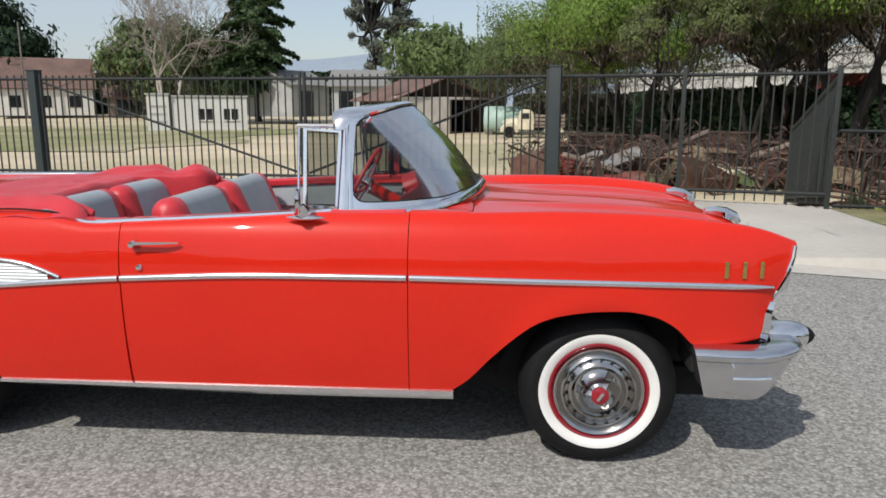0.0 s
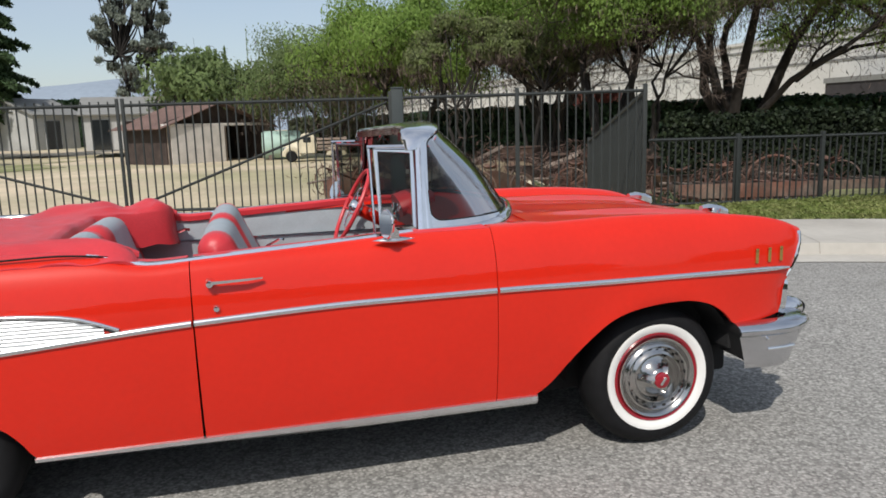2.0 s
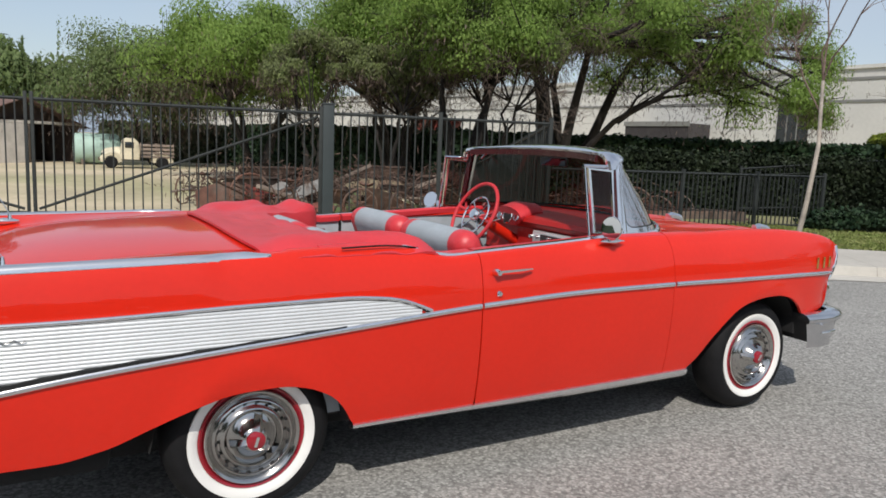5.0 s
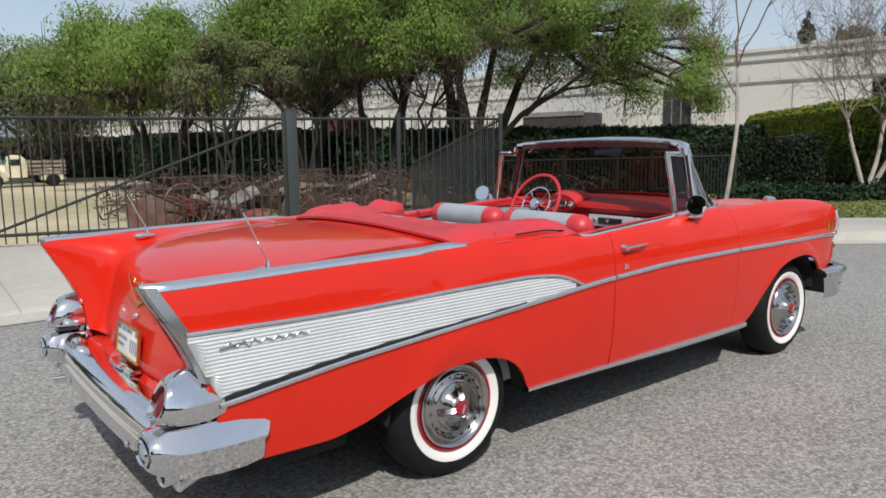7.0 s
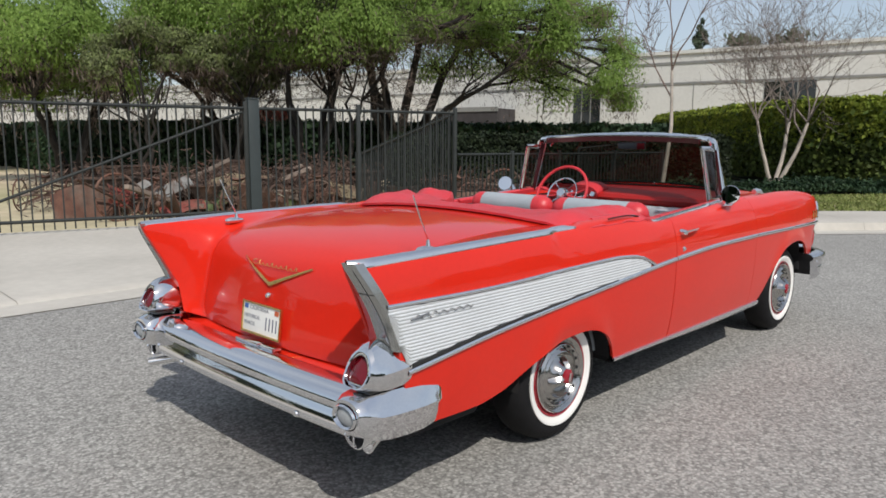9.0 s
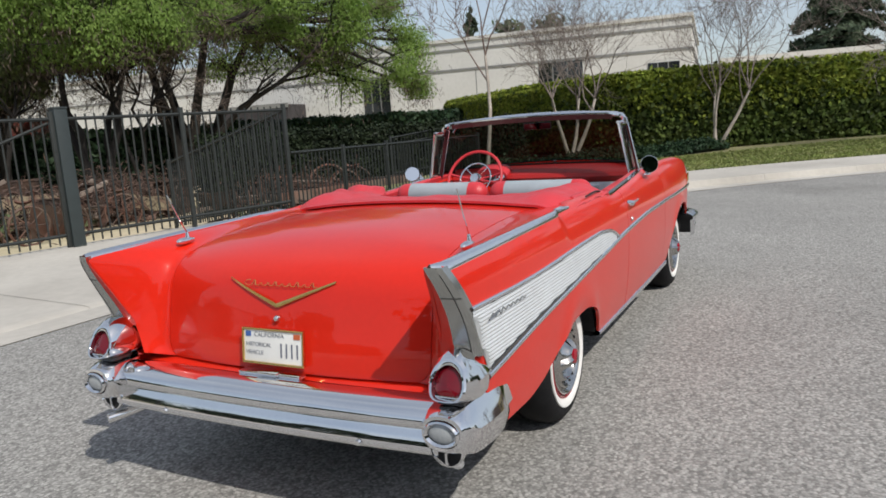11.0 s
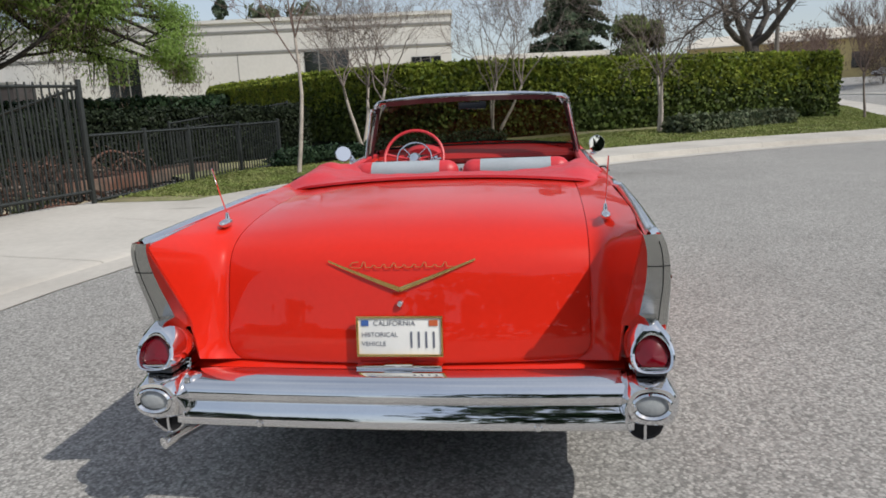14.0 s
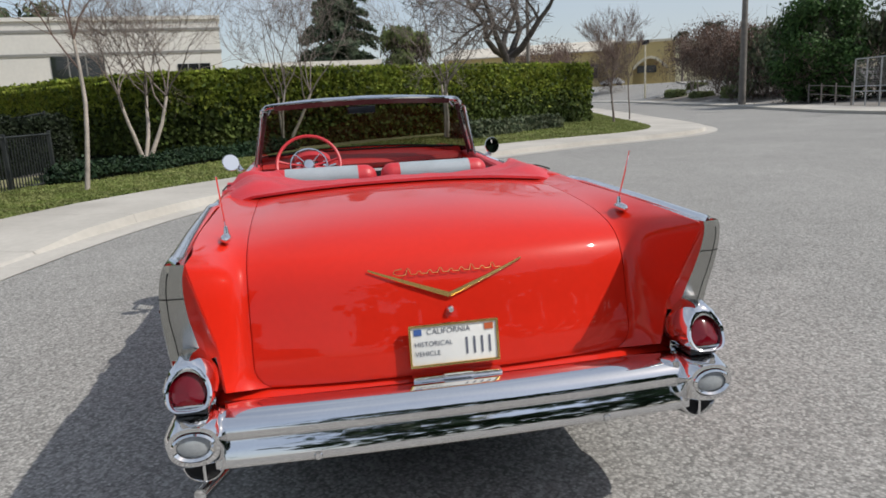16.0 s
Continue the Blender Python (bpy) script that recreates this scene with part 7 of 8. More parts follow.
# glass bowed forward between base and header
rows = []
for b, t, a in zip(WB, WT, ARCS):
    b, t = Vector(b), Vector(t)
    col = []
    for k in range(9):
        u = k / 8
        p = b.lerp(t, u) + Vector((bow_at(a) * math.sin(math.pi * u), 0, 0))
        col.append(tuple(p))
    rows.append(col)
ws = part("windscreen", grid(rows), GLASS, car, "wrap-round tinted windscreen glass")
WR = full(smooth_path([(0.362, -0.700, 1.378), (0.350, -0.690, 1.425), (0.352, -0.662, 1.450), (0.400, -0.50, 1.461), (0.440, -0.25, 1.470), (0.455, 0, 1.473)], 18))
rows = []
for f, r in zip(WT, WR):
    f, r = Vector(f), Vector(r)
    out = Vector((0, 0.012 * (1 if f.y > 0 else -1) * smooth(0.60, 0.68, abs(f.y)), 0.010 * (1 - smooth(0.64, 0.70, abs(f.y)))))
    inn = Vector((0, -0.016 * (1 if f.y > 0 else -1) * smooth(0.60, 0.68, abs(f.y)), -0.020 * (1 - smooth(0.64, 0.70, abs(f.y)))))
    rows.append([tuple(f + Vector((0.012, 0, 0)) + inn * 0.8), tuple(f + Vector((0.016, 0, 0)) + out * 0.3), tuple(f + out), tuple(f.lerp(r, 0.4) + out * 1.5), tuple(f.lerp(r, 0.85) + out * 1.2), tuple(r + out * 0.4), tuple(r + inn * 0.7), tuple(f.lerp(r, 0.7) + inn), tuple(f.lerp(r, 0.2) + inn)])
header = part("windscreen_frame", grid(rows, closed=True), BRIGHT, car, "bright header rail over the windscreen")
part("header_liner", sweep([tuple(Vector(f).lerp(Vector(r), 0.5) + Vector((0, 0, -0.024))) for f, r in list(zip(WT, WR))[5:-5]], [(-0.060, -0.004), (0.060, -0.004), (0.060, 0.004), (-0.060, 0.004)]), MAROON, header, "dark maroon inner header trim")
part("header_garnish", sweep([(x - 0.006, y * 0.985, z - 0.018) for x, y, z in WR[3:-3]], [(-0.006, -0.022), (0.006, -0.022), (0.006, 0.012), (-0.006, 0.012)]), MAROON, header, "dark maroon garnish strip")
part("windscreen_trim", sweep([(x + 0.014, y * 1.014, z - 0.002) for x, y, z in WB], [(-0.006, -0.016), (0.016, -0.016), (0.014, 0.004), (0.004, 0.016), (-0.006, 0.016)]), BRIGHT, car, "chrome trim round the windscreen base")
# broad bright surround with a rounded opening on each side of the glass

def on_glass(a, h):
    k = max(i for i in range(len(arc)) if arc[i] <= a + 1e-9)
    k = min(k, len(arc) - 2)
    w = (a - arc[k]) / (arc[k + 1] - arc[k])
    b = Vector(WS_BASE[k]).lerp(Vector(WS_BASE[k + 1]), w)
    t = Vector(WS_TOP[k]).lerp(Vector(WS_TOP[k + 1]), w)
    u = h / (t - b).length
    return b.lerp(t, u) + Vector((bow_at(a) * math.sin(math.pi * min(max(u, 0), 1)), -0.005, 0)), (t - b).length


def corner(d, r):
    d = min(max(d, 0.0), r)
    return r - math.sqrt(max(r * r - (r - d) ** 2, 0.0))


A0 = 0.052
steps = [A0 + 0.0005, A0 + 0.003, A0 + 0.008, A0 + 0.015, A0 + 0.025, A0 + 0.038, A0 + 0.055, A0 + 0.075, A0 + 0.10] + [A0 + 0.10 + (arc[-1] - A0 - 0.10) * k / 16 for k in range(1, 17)]
low, high, edge_lo, edge_hi = [], [], [], []
for a in steps:
    top = on_glass(a, 0)[1]
    lo = 0.040 - 0.020 * smooth(0.25, 0.55, a) + corner(a - A0, 0.050)
    hi = top - 0.014 - corner(a - A0, 0.085)
    low.append([tuple(on_glass(a, lo * k / 3)[0]) for k in range(4)])
    high.append([tuple(on_glass(a, hi + (top - hi) * k / 3)[0]) for k in range(4)])
    edge_lo.append(low[-1][-1])
    edge_hi.append(high[-1][0])
rows = []
for a, ridge_y in ((0.0, 0.0), (0.007, 0.003), (0.015, 0.005), (0.023, 0.003), (0.027, 0.0), (0.031, 0.002), (0.039, 0.004), (0.046, 0.003), (A0 + 0.0005, 0.0)):
    top = on_glass(a, 0)[1]
    rows.append([tuple(on_glass(a, top * k / 12)[0] + Vector((0, -ridge_y, 0))) for k in range(13)])
flipped = lambda g, s: [[(x, -s * y, z) for x, y, z in r] for r in g]
for s in (-1, 1):
    surround = part("windscreen_surround", join_bm(*[grid(flipped(g, s), flip=s < 0) for g in (rows, low, high)]), CHROME, car, "bright metal surround of the windscreen glass")
    thick(surround, 0.007, 0.0)
    ring = edge_lo[::-1] + edge_hi
    part("gasket", tube(flipped([ring], s)[0], 0.0045, 6), BLACK, surround, "black rubber glass seal")
# sun visors' header bow: thin bright lip above
for s in (-1, 1):
    a, b = Vector((0.405, s * 0.772, 1.045)), Vector((0.420, s * 0.692, 1.410))
    rows = []
    for k in range(9):
        u = k / 8
        p = a.lerp(b, u)
        w0, w1 = 0.018, 0.030
        rows.append([(p.x - w0, p.y, p.z), (p.x - w0, p.y + s * 0.012, p.z), (p.x - 0.004, p.y + s * 0.014, p.z), (p.x, p.y + s * 0.006, p.z), (p.x + 0.004, p.y + s * 0.014, p.z), (p.x + w1, p.y + s * 0.008, p.z), (p.x + w1, p.y - s * 0.010, p.z), (p.x, p.y - s * 0.03, p.z)])
    part("windscreen_pillar", grid(rows, closed=True, flip=s < 0), BRIGHT, car, "bright metal windscreen pillar")
    gar = [tuple(a.lerp(b, k / 6) + Vector((-0.021, -s * 0.012, 0))) for k in range(7)]
    part("pillar_garnish", sweep(gar, [(-0.022, -0.003), (0.022, -0.003), (0.022, 0.003), (-0.022, 0.003)], up=(1, 0, 0)), MAROON, car, "dark maroon pillar garnish")
    # vent window
    q = [(0.378, s * 0.760, 1.066), (0.385, s * 0.697, 1.372), (0.238, s * 0.692, 1.380), (0.244, s * 0.754, 1.070)]
    vw = part("vent_frame", sweep(q[:1] + [tuple(Vector(q[0]).lerp(Vector(q[1]), 0.5))] + q[1:] + [q[0]], [(-0.008, -0.007), (0.008, -0.007), (0.008, 0.007), (-0.008, 0.007)], up=(0, 1, 0), cap=False), BRIGHT, car, "chrome vent window frame")
    qi = [tuple(Vector(p).lerp(Vector((0.311, s * 0.7255, 1.222)), 0.065)) for p in q]
    part("gasket", sweep(qi[:1] + [tuple(Vector(qi[0]).lerp(Vector(qi[1]), 0.5))] + qi[1:] + [qi[0]], [(-0.003, -0.005), (0.003, -0.005), (0.003, 0.005), (-0.003, 0.005)], up=(0, 1, 0), cap=False), BLACK, vw, "black rubber gasket")
    vg = part("vent_glass", grid([[q[0], q[1]], [q[3], q[2]]]), GLASS, vw)
    vg.visible_shadow = False
    part("vent_top_rail", tube([(0.40, s * 0.69, 1.392), (0.205, s * 0.688, 1.394)], 0.010, 6), CHROME, vw)
    part("channel", tube([(0.215, s * 0.760, 1.02), (0.212, s * 0.690, 1.392)], 0.006, 6), BRIGHT, vw, "bright window channel")
    # belt moulding on the sill of the cabin
    pts = [(x, s * (side(x, TOP(x)) - 0.040), TOP(x) + 0.016) for x in [0.36 - 1.20 * k / 30 for k in range(31)]]
    part("belt_moulding", sweep(pts, [(-0.016, -0.004), (0.016, -0.004), (0.014, 0.005), (-0.014, 0.005)]), BRIGHT, car, "bright moulding along the cabin edge")
    # side spear
    SP = cubic([2.10, 1.73, 1.08, 0.68, 0.18, -0.48, -1.07, -1.52, -1.85, -2.08, -2.53], [0.790, 0.798, 0.806, 0.811, 0.811, 0.788, 0.745, 0.711, 0.684, 0.662, 0.603])
    UP = cubic([-0.74, -0.80, -0.86, -0.94, -1.14, -1.51, -2.08, -2.655], [0.786, 0.812, 0.834, 0.850, 0.864, 0.862, 0.852, 0.860])
    for x0, x1, n in ((2.105, 0.687, 18), (0.675, -0.487, 16), (-0.497, -2.535, 28)):
        rows = []
        for k in range(n + 1):
            x = x0 + (x1 - x0) * k / n
            z = SP(x)
            h = 0.014 * (0.35 + 0.65 * smooth(2.11, 2.0, x))
            y = side(x, z)
            rows.append([(x, s * (y - 0.002 + 0.015 * math.cos(radians(a))), z + h * math.sin(radians(a))) for a in (-90, -65, -40, -15, 10, 35, 60, 90)])
        part("side_moulding", grid(rows, flip=s > 0), POLISHED, car, "bright side moulding", sharp=60)
    rows = []
    for k in range(31):
        x = -0.74 - (2.630 - 0.74) * k / 30
        z = UP(x)
        y = side(x, z)
        rows.append([(x, s * (y - 0.002 + 0.013 * math.cos(radians(a))), z + 0.0015 + 0.009 * math.sin(radians(a))) for a in (-90, -60, -30, 0, 30, 60, 90)])
    part("side_moulding", grid(rows, flip=s > 0), POLISHED, car, "bright upper wing moulding", sharp=60)
    # the moulding's shadow is laid on as a thin black strip
    part("shadow_line", grid([[(r[0][0], r[0][1] + s * 0.006, r[0][2] - 0.007), (r[0][0], r[0][1] + s * 0.006, r[0][2] + 0.001)] for r in rows], flip=s > 0), GLOSSBLACK, car, "dark strip for the shadow under the wing moulding")
    # ribbed panel: one pressed sheet with rounded ribs
    rows = []
    nr = 20
    for k in range(37):
        x = -0.79 - (2.628 - 0.79) * k / 36
        lo, hi = SP(x) + 0.010, UP(x) - 0.008
        if x < -2.535:
            lo = max(lo, SP(-2.535) + 0.010 + (-2.535 - x) / 0.093 * (hi - SP(-2.535) - 0.03))
        col = []
        zs0, zs1 = 0.600, 0.866
        for j in range(nr * 4 + 1):
            z = zs0 + (zs1 - zs0) * j / (nr * 4)
            zc = min(max(z, lo), max(hi, lo + 0.001))
            rib = 0.0035 * abs(math.sin(math.pi * j / 4))
            col.append((x, s * (side(x, zc) + 0.003 + rib), zc))
        rows.append(col)
    part("ribbed_panel", grid(rows, flip=s > 0), ALU, car, "ribbed silver anodised side panel", sharp=60)
    # dark wedge above the lower moulding, and the script
    rows = []
    for k in range(19):
        x = -1.12 - 1.40 * k / 18
        z0 = SP(x) + 0.012
        h = 0.002 + 0.014 * smooth(0, 18, k)
        rows.append([(x, s * (side(x, z0) + 0.009), z0), (x, s * (side(x, z0 + h) + 0.011), z0 + h), (x, s * (side(x, z0 + h) + 0.002), z0 + h + 0.003)])
    part("panel_wedge", grid(rows, flip=s > 0), GLOSSBLACK, car, "dark tapering wedge above the side moulding")
    pts = []
    for k in range(60):
        x = -2.505 + 0.30 * k / 59
        z = 0.806 + (0.010 if k < 18 else 0.007) * math.sin(k * 0.75) * (1.3 if 14 < k < 22 else 0.8)
        pts.append((x, s * (side(x, z) + 0.012), z))
    part("script_emblem", tube(pts, 0.0022, 5), SCRIPT, car, "silver script emblem drawn as a wavy line")
    pts = [(-2.53 + 0.09 * k / 6, s * (side(-2.5, 0.80) + 0.013), 0.800 + 0.012 * k / 6) for k in range(7)]
    part("script_stroke", tube(pts, 0.004, 5), SCRIPT, car)
    # sill moulding
    rows = []
    for k in range(25):
        x = 0.862 - (0.862 + 1.07) * k / 24
        y = side(x, 0.33)
        zl = 0.285 + 0.020 * smooth(0.2, -1.05, x)
        rows.append([(x, s * (y - 0.002), 0.336), (x, s * (y + 0.010), 0.330), (x, s * (y + 0.008), (0.33 + zl) / 2), (x, s * (y - 0.012), zl + 0.004), (x, s * (y - 0.05), zl)])
    part("sill_moulding", grid(rows, flip=s > 0), STEEL, car, "bright sill moulding under the door")
    # gilt hash marks
    for x in (1.915, 1.985, 2.053):
        z = 0.858
        y = side(x, z)
        part("hash_mark", moved(box(-0.009, 0.009, -0.006, 0.006, -0.034, 0.034, 0.005), pose(x, s * (y + 0.004), z)), GOLD, car, "gilt hash mark on the fender")
    # door furniture
    d = doors[0 if s < 0 else 1]
    y = side(-0.33, 0.935)
    h = part("door_handle", sweep([(-0.420, s * (y + 0.030), 0.934), (-0.40, s * (y + 0.034), 0.936), (-0.30, s * (y + 0.033), 0.938), (-0.235, s * (y + 0.020), 0.938)], [(-0.008, -0.005), (0.008, -0.005), (0.008, 0.005), (-0.008, 0.005)], scales=[1.2, 1.1, 0.9, 0.5]), CHROME, d, "chrome pull handle")
    part("push_button", moved(lathe([(0.0, -0.020), (0.012, -0.018), (0.016, -0.006), (0.018, 0.02)], 16), pose(-0.422, s * (y + 0.022), 0.930, 0, 0, 0 if s < 0 else 180)), CHROME, h)
    part("lock", moved(lathe([(0.0, -0.010), (0.010, -0.008), (0.014, 0.0)], 16), pose(-0.405, s * (side(-0.4, 0.835) + 0.002), 0.835, 0, 0, 0 if s < 0 else 180)), CHROME, d, "round chrome key lock")
    # round door mirror
    mr = part("door_mirror", moved(lathe([(0.0, 0.085), (0.25, 0.070), (0.75, 0.035), (1.0, 0.0), (0.75, -0.035), (0.25, -0.070), (0.0, -0.085)], 16, "x"), Matrix.Translation((0.27, s * 0.862, 1.040)) @ Matrix.Diagonal((1, 0.024, 0.013, 1))), CHROME, car, "round chrome door mirror on a short post")
    part("stem", sweep([(0.27, s * 0.865, 1.045), (0.272, s * 0.878, 1.075), (0.262, 0.908 if s > 0 else -0.888, 1.092)], [(-0.02, -0.014), (0.02, -0.014), (0.02, 0.014), (-0.02, 0.014)], up=(0, 1, 0), scales=[1.1, 0.7, 0.5]), CHROME, mr)
    hd = part("mirror_head", lathe([(0.055, 0.0), (0.058, 0.004), (0.052, 0.013), (0.030, 0.021), (0.0, 0.024)], 28, "x"), CHROME, mr, at=pose(0.236, 0.920 if s > 0 else -0.885, 1.095 if s > 0 else 1.106, 0, 19 if s > 0 else 3.5, 22 if s > 0 else 16))
    part("mirror_glass", lathe([(0.0, -0.001), (0.03, -0.001), (0.054, -0.001)], 28, "x"), MIRROR, hd)

# headlight brow, grille, front bumper (mostly turned away from the viewer)
for s in (-1, 1):
    ring = []
    for k in range(25):
        a = math.pi * (0.05 + 1.05 * k / 24)
        ring.append((2.205 - 0.075 * smooth(0.2, -1.0, math.sin(a)) - 0.012, s * 0.70 + 0.118 * math.cos(a), 0.845 + 0.110 * math.sin(a)))
    part("headlight_bezel", moved(lathe([(0.085, 0.0), (0.112, 0.012), (0.122, -0.01), (0.118, -0.05), (0.108, -0.07)], 30, "x"), pose(2.105, s * 0.700, 0.842, 0, -12, 0) @ Matrix.Diagonal((-1, 1, 1.02, 1))), CHROME, car, "hooded chrome headlight bezel")
    part("headlight", moved(lathe([(0.0, 0.03), (0.05, 0.024), (0.088, 0.0)], 24, "x"), pose(2.115, s * 0.700, 0.83, 0, -10, 0)), CLEARLENS, car, "round glass headlight")
    # a bright edge down the nose of the fender
    part("nose_moulding", tube([(2.188, s * 0.796, 0.945), (2.180, s * 0.812, 0.90), (2.163, s * 0.822, 0.84), (2.141, s * 0.820, 0.785), (2.117, s * 0.814, 0.742)], 0.010, 8), CHROME, car)
    part("grille_end", sweep([(2.090, s * 0.80, 0.555), (2.096, s * 0.815, 0.62), (2.098, s * 0.82, 0.68), (2.115, s * 0.81, 0.72)], [(-0.016, -0.018), (0.014, -0.018), (0.018, 0.0), (0.012, 0.018), (-0.016, 0.018)], up=(0, 1, 0), scales=[1.1, 1.0, 0.9, 0.6]), CHROME, car, "upright chrome end of the grille surround")
    part("nose_fill", grid([[(2.19, s * 0.80, 0.95), (2.12, s * 0.60, 0.95)], [(2.10, s * 0.82, 0.80), (2.08, s * 0.55, 0.80)], [(2.04, s * 0.82, 0.60), (2.03, s * 0.5, 0.60)]], flip=s < 0), RED, car)
part("grille", box(2.03, 2.10, -0.62, 0.62, 0.58, 0.84, 0.02), DARK, car, "dark grille opening")
for k in range(6):
    part("grille_bar", box(2.095, 2.112, -0.60, 0.60, 0.60 + 0.043 * k, 0.612 + 0.043 * k, 0.003), CHROME, car)
for s in (-1, 1):
    rows = []
    path = [(1.803, 0.898), (1.90, 0.909), (1.98, 0.912), (2.06, 0.908), (2.15, 0.880), (2.215, 0.825), (2.245, 0.74), (2.262, 0.58), (2.275, 0.30), (2.28, 0.0)]
    path = [p[:2] for p in smooth_path([(a, b, 0) for a, b in path], 26)]
    for i, (x, y) in enumerate(path):
        a, b = Vector(path[max(i - 1, 0)]), Vector(path[min(i + 1, 25)])
        t = (b - a).normalized()
        n = Vector((t.y, -t.x))
        if n.dot(Vector((x - 1.6, y * 0.8))) < 0:
            n = -n
        zt, zb = 0.560, 0.345 + 0.06 * smooth(2.05, 2.24, x)
        slant = 1 - smooth(0, 6, i)
        col = [(x - n.x * 0.10 * smooth(2, 8, i), s * (y - n.y * 0.05), zt)]
        for v, o in ((0.0, -0.018), (0.04, 0.008), (0.10, 0.024), (0.17, 0.029), (0.235, 0.024), (0.27, 0.010), (0.30, 0.004), (0.45, 0.004), (0.62, 0.003), (0.80, 0.001), (0.94, -0.003), (1.0, -0.012)):
            z = zt + (zb - zt) * v
            o -= 0.035 * smooth(0.25, 1.0, v) * smooth(2.02, 2.22, x)
            col.append((x + n.x * o + 0.055 * v * slant, s * (y + n.y * o), z))
        rows.append(col)
    fb = part("front_bumper", grid(rows, flip=s > 0), WORNCHROME, car, "polished wrap-round chrome front bumper", sharp=50)
    # return lip coloured black for the shade behind the bumper's edge
    part("bumper_flange", grid([[p, (p[0] + 0.004, p[1] - s * 0.18, p[2])] for p in rows[0][1:-2]]), DARK, fb, "inner flange of the bumper end, black for its shade")
    # a bright bar draws the highlight line along the bumper face
    bar = [(x, s * (y + 0.006), 0.436) for x, y in path if 1.925 < x < 2.13]
    part("bumper_slot", sweep(bar, [(-0.004, -0.008), (0.003, -0.006), (0.005, 0.0), (0.003, 0.006), (-0.004, 0.008)]), POLISHED, fb, "raised bar added for the highlight line on the bumper face")
    part("bolt", moved(lathe([(0.0, -0.008), (0.006, -0.006), (0.008, 0.0)], 10), pose(1.955, s * 0.915, 0.482, 0, 0, 0 if s < 0 else 180)), POLISHED, fb)
    part("bumper_bullet", sweep([(2.10, s * 0.66, 0.508), (2.18, s * 0.66, 0.530), (2.25, s * 0.66, 0.540), (2.295, s * 0.66, 0.541), (2.322, s * 0.66, 0.541)], circle(0.068, 20), scales=[0.95, 1.0, 0.96, 0.80, 0.58]), CHROME, car, "chrome bumper bullet")
    part("bullet_tip", sweep([(2.308, s * 0.66, 0.541), (2.332, s * 0.66, 0.541), (2.350, s * 0.66, 0.541), (2.362, s * 0.66, 0.541)], circle(0.040, 16), scales=[1.0, 0.9, 0.55, 0.1]), BLACK, car, "black rubber bullet tip")

# wheel housings, floor and running gear
for x, w in ((1.455, 0.425), (-1.46, 0.38)):
    for s in (-1, 1):
        rows = []
        for k in range(15):
            a0 = 0.09 if x > 0 else 0.03
            a = math.pi * (a0 + (0.97 - a0) * k / 14)
            edge = 0.855 - (0.09 * abs(math.cos(a)) ** 4 if x > 0 else 0)
            rows.append([(x + w * math.cos(a), s * yy, 0.30 + (0.425 if x > 0 else 0.38) * math.sin(a)) for yy in (edge, 0.50)])
        part("wheel_housing", grid(rows), DARK, car, "dark inner wheel housing")
        part("housing_back", grid([[(x - w * 0.95, s * 0.50, 0.36), (x + w * 0.80, s * 0.50, 0.40)], [(x - w * 0.7, s * 0.50, 0.72), (x + w * 0.7, s * 0.50, 0.72)]]), DARK, car)
for s in (-1, 1):
    part("arch_shield", grid([[(1.02, s * 0.60, 0.34), (1.95, s * 0.60, 0.40)], [(1.02, s * 0.60, 0.80), (1.95, s * 0.60, 0.80)]]), DARK, car, "dark inner wheel arch shield")
    part("splash_panel", box(1.82, 2.04, min(s * 0.50, s * 0.815), max(s * 0.50, s * 0.815), 0.42, 0.58, 0.01), DARK, car, "dark inner splash panel")
# added filler: stops light leaking through into the front bumper's cast shadow
part("bumper_back", box(1.98, 2.21, -0.79, 0.79, 0.43, 0.545, 0.02), DARK, car, "dark filler added to close the front bumper's shadow")
part("underbody", box(-2.30, 2.05, -0.49, 0.49, 0.185, 0.33, 0.03), DARK, car, "dark underbody and chassis")
part("floor_pan", box(-1.02, 0.84, -0.835, 0.835, 0.29, 0.335, 0.01), DARK, car)
part("boot_floor", box(-2.44, -1.95, -0.74, 0.74, 0.25, 0.38, 0.04), DARK, car)
part("axle", tube([(-1.46, -0.72, 0.32), (-1.46, 0.72, 0.32)], 0.045, 10), DARK, car)
part("axle", tube([(1.455, -0.72, 0.30), (1.455, 0.72, 0.30)], 0.04, 10), DARK, car)
for s in (-1, 1):
    part("seam_backing", box(-0.53, -0.45, s * 0.80 - 0.03, s * 0.80 + 0.03, 0.34, 0.98), DARK, car)
    part("seam_backing", box(0.65, 0.72, s * 0.80 - 0.03, s * 0.80 + 0.03, 0.34, 0.99), DARK, car)


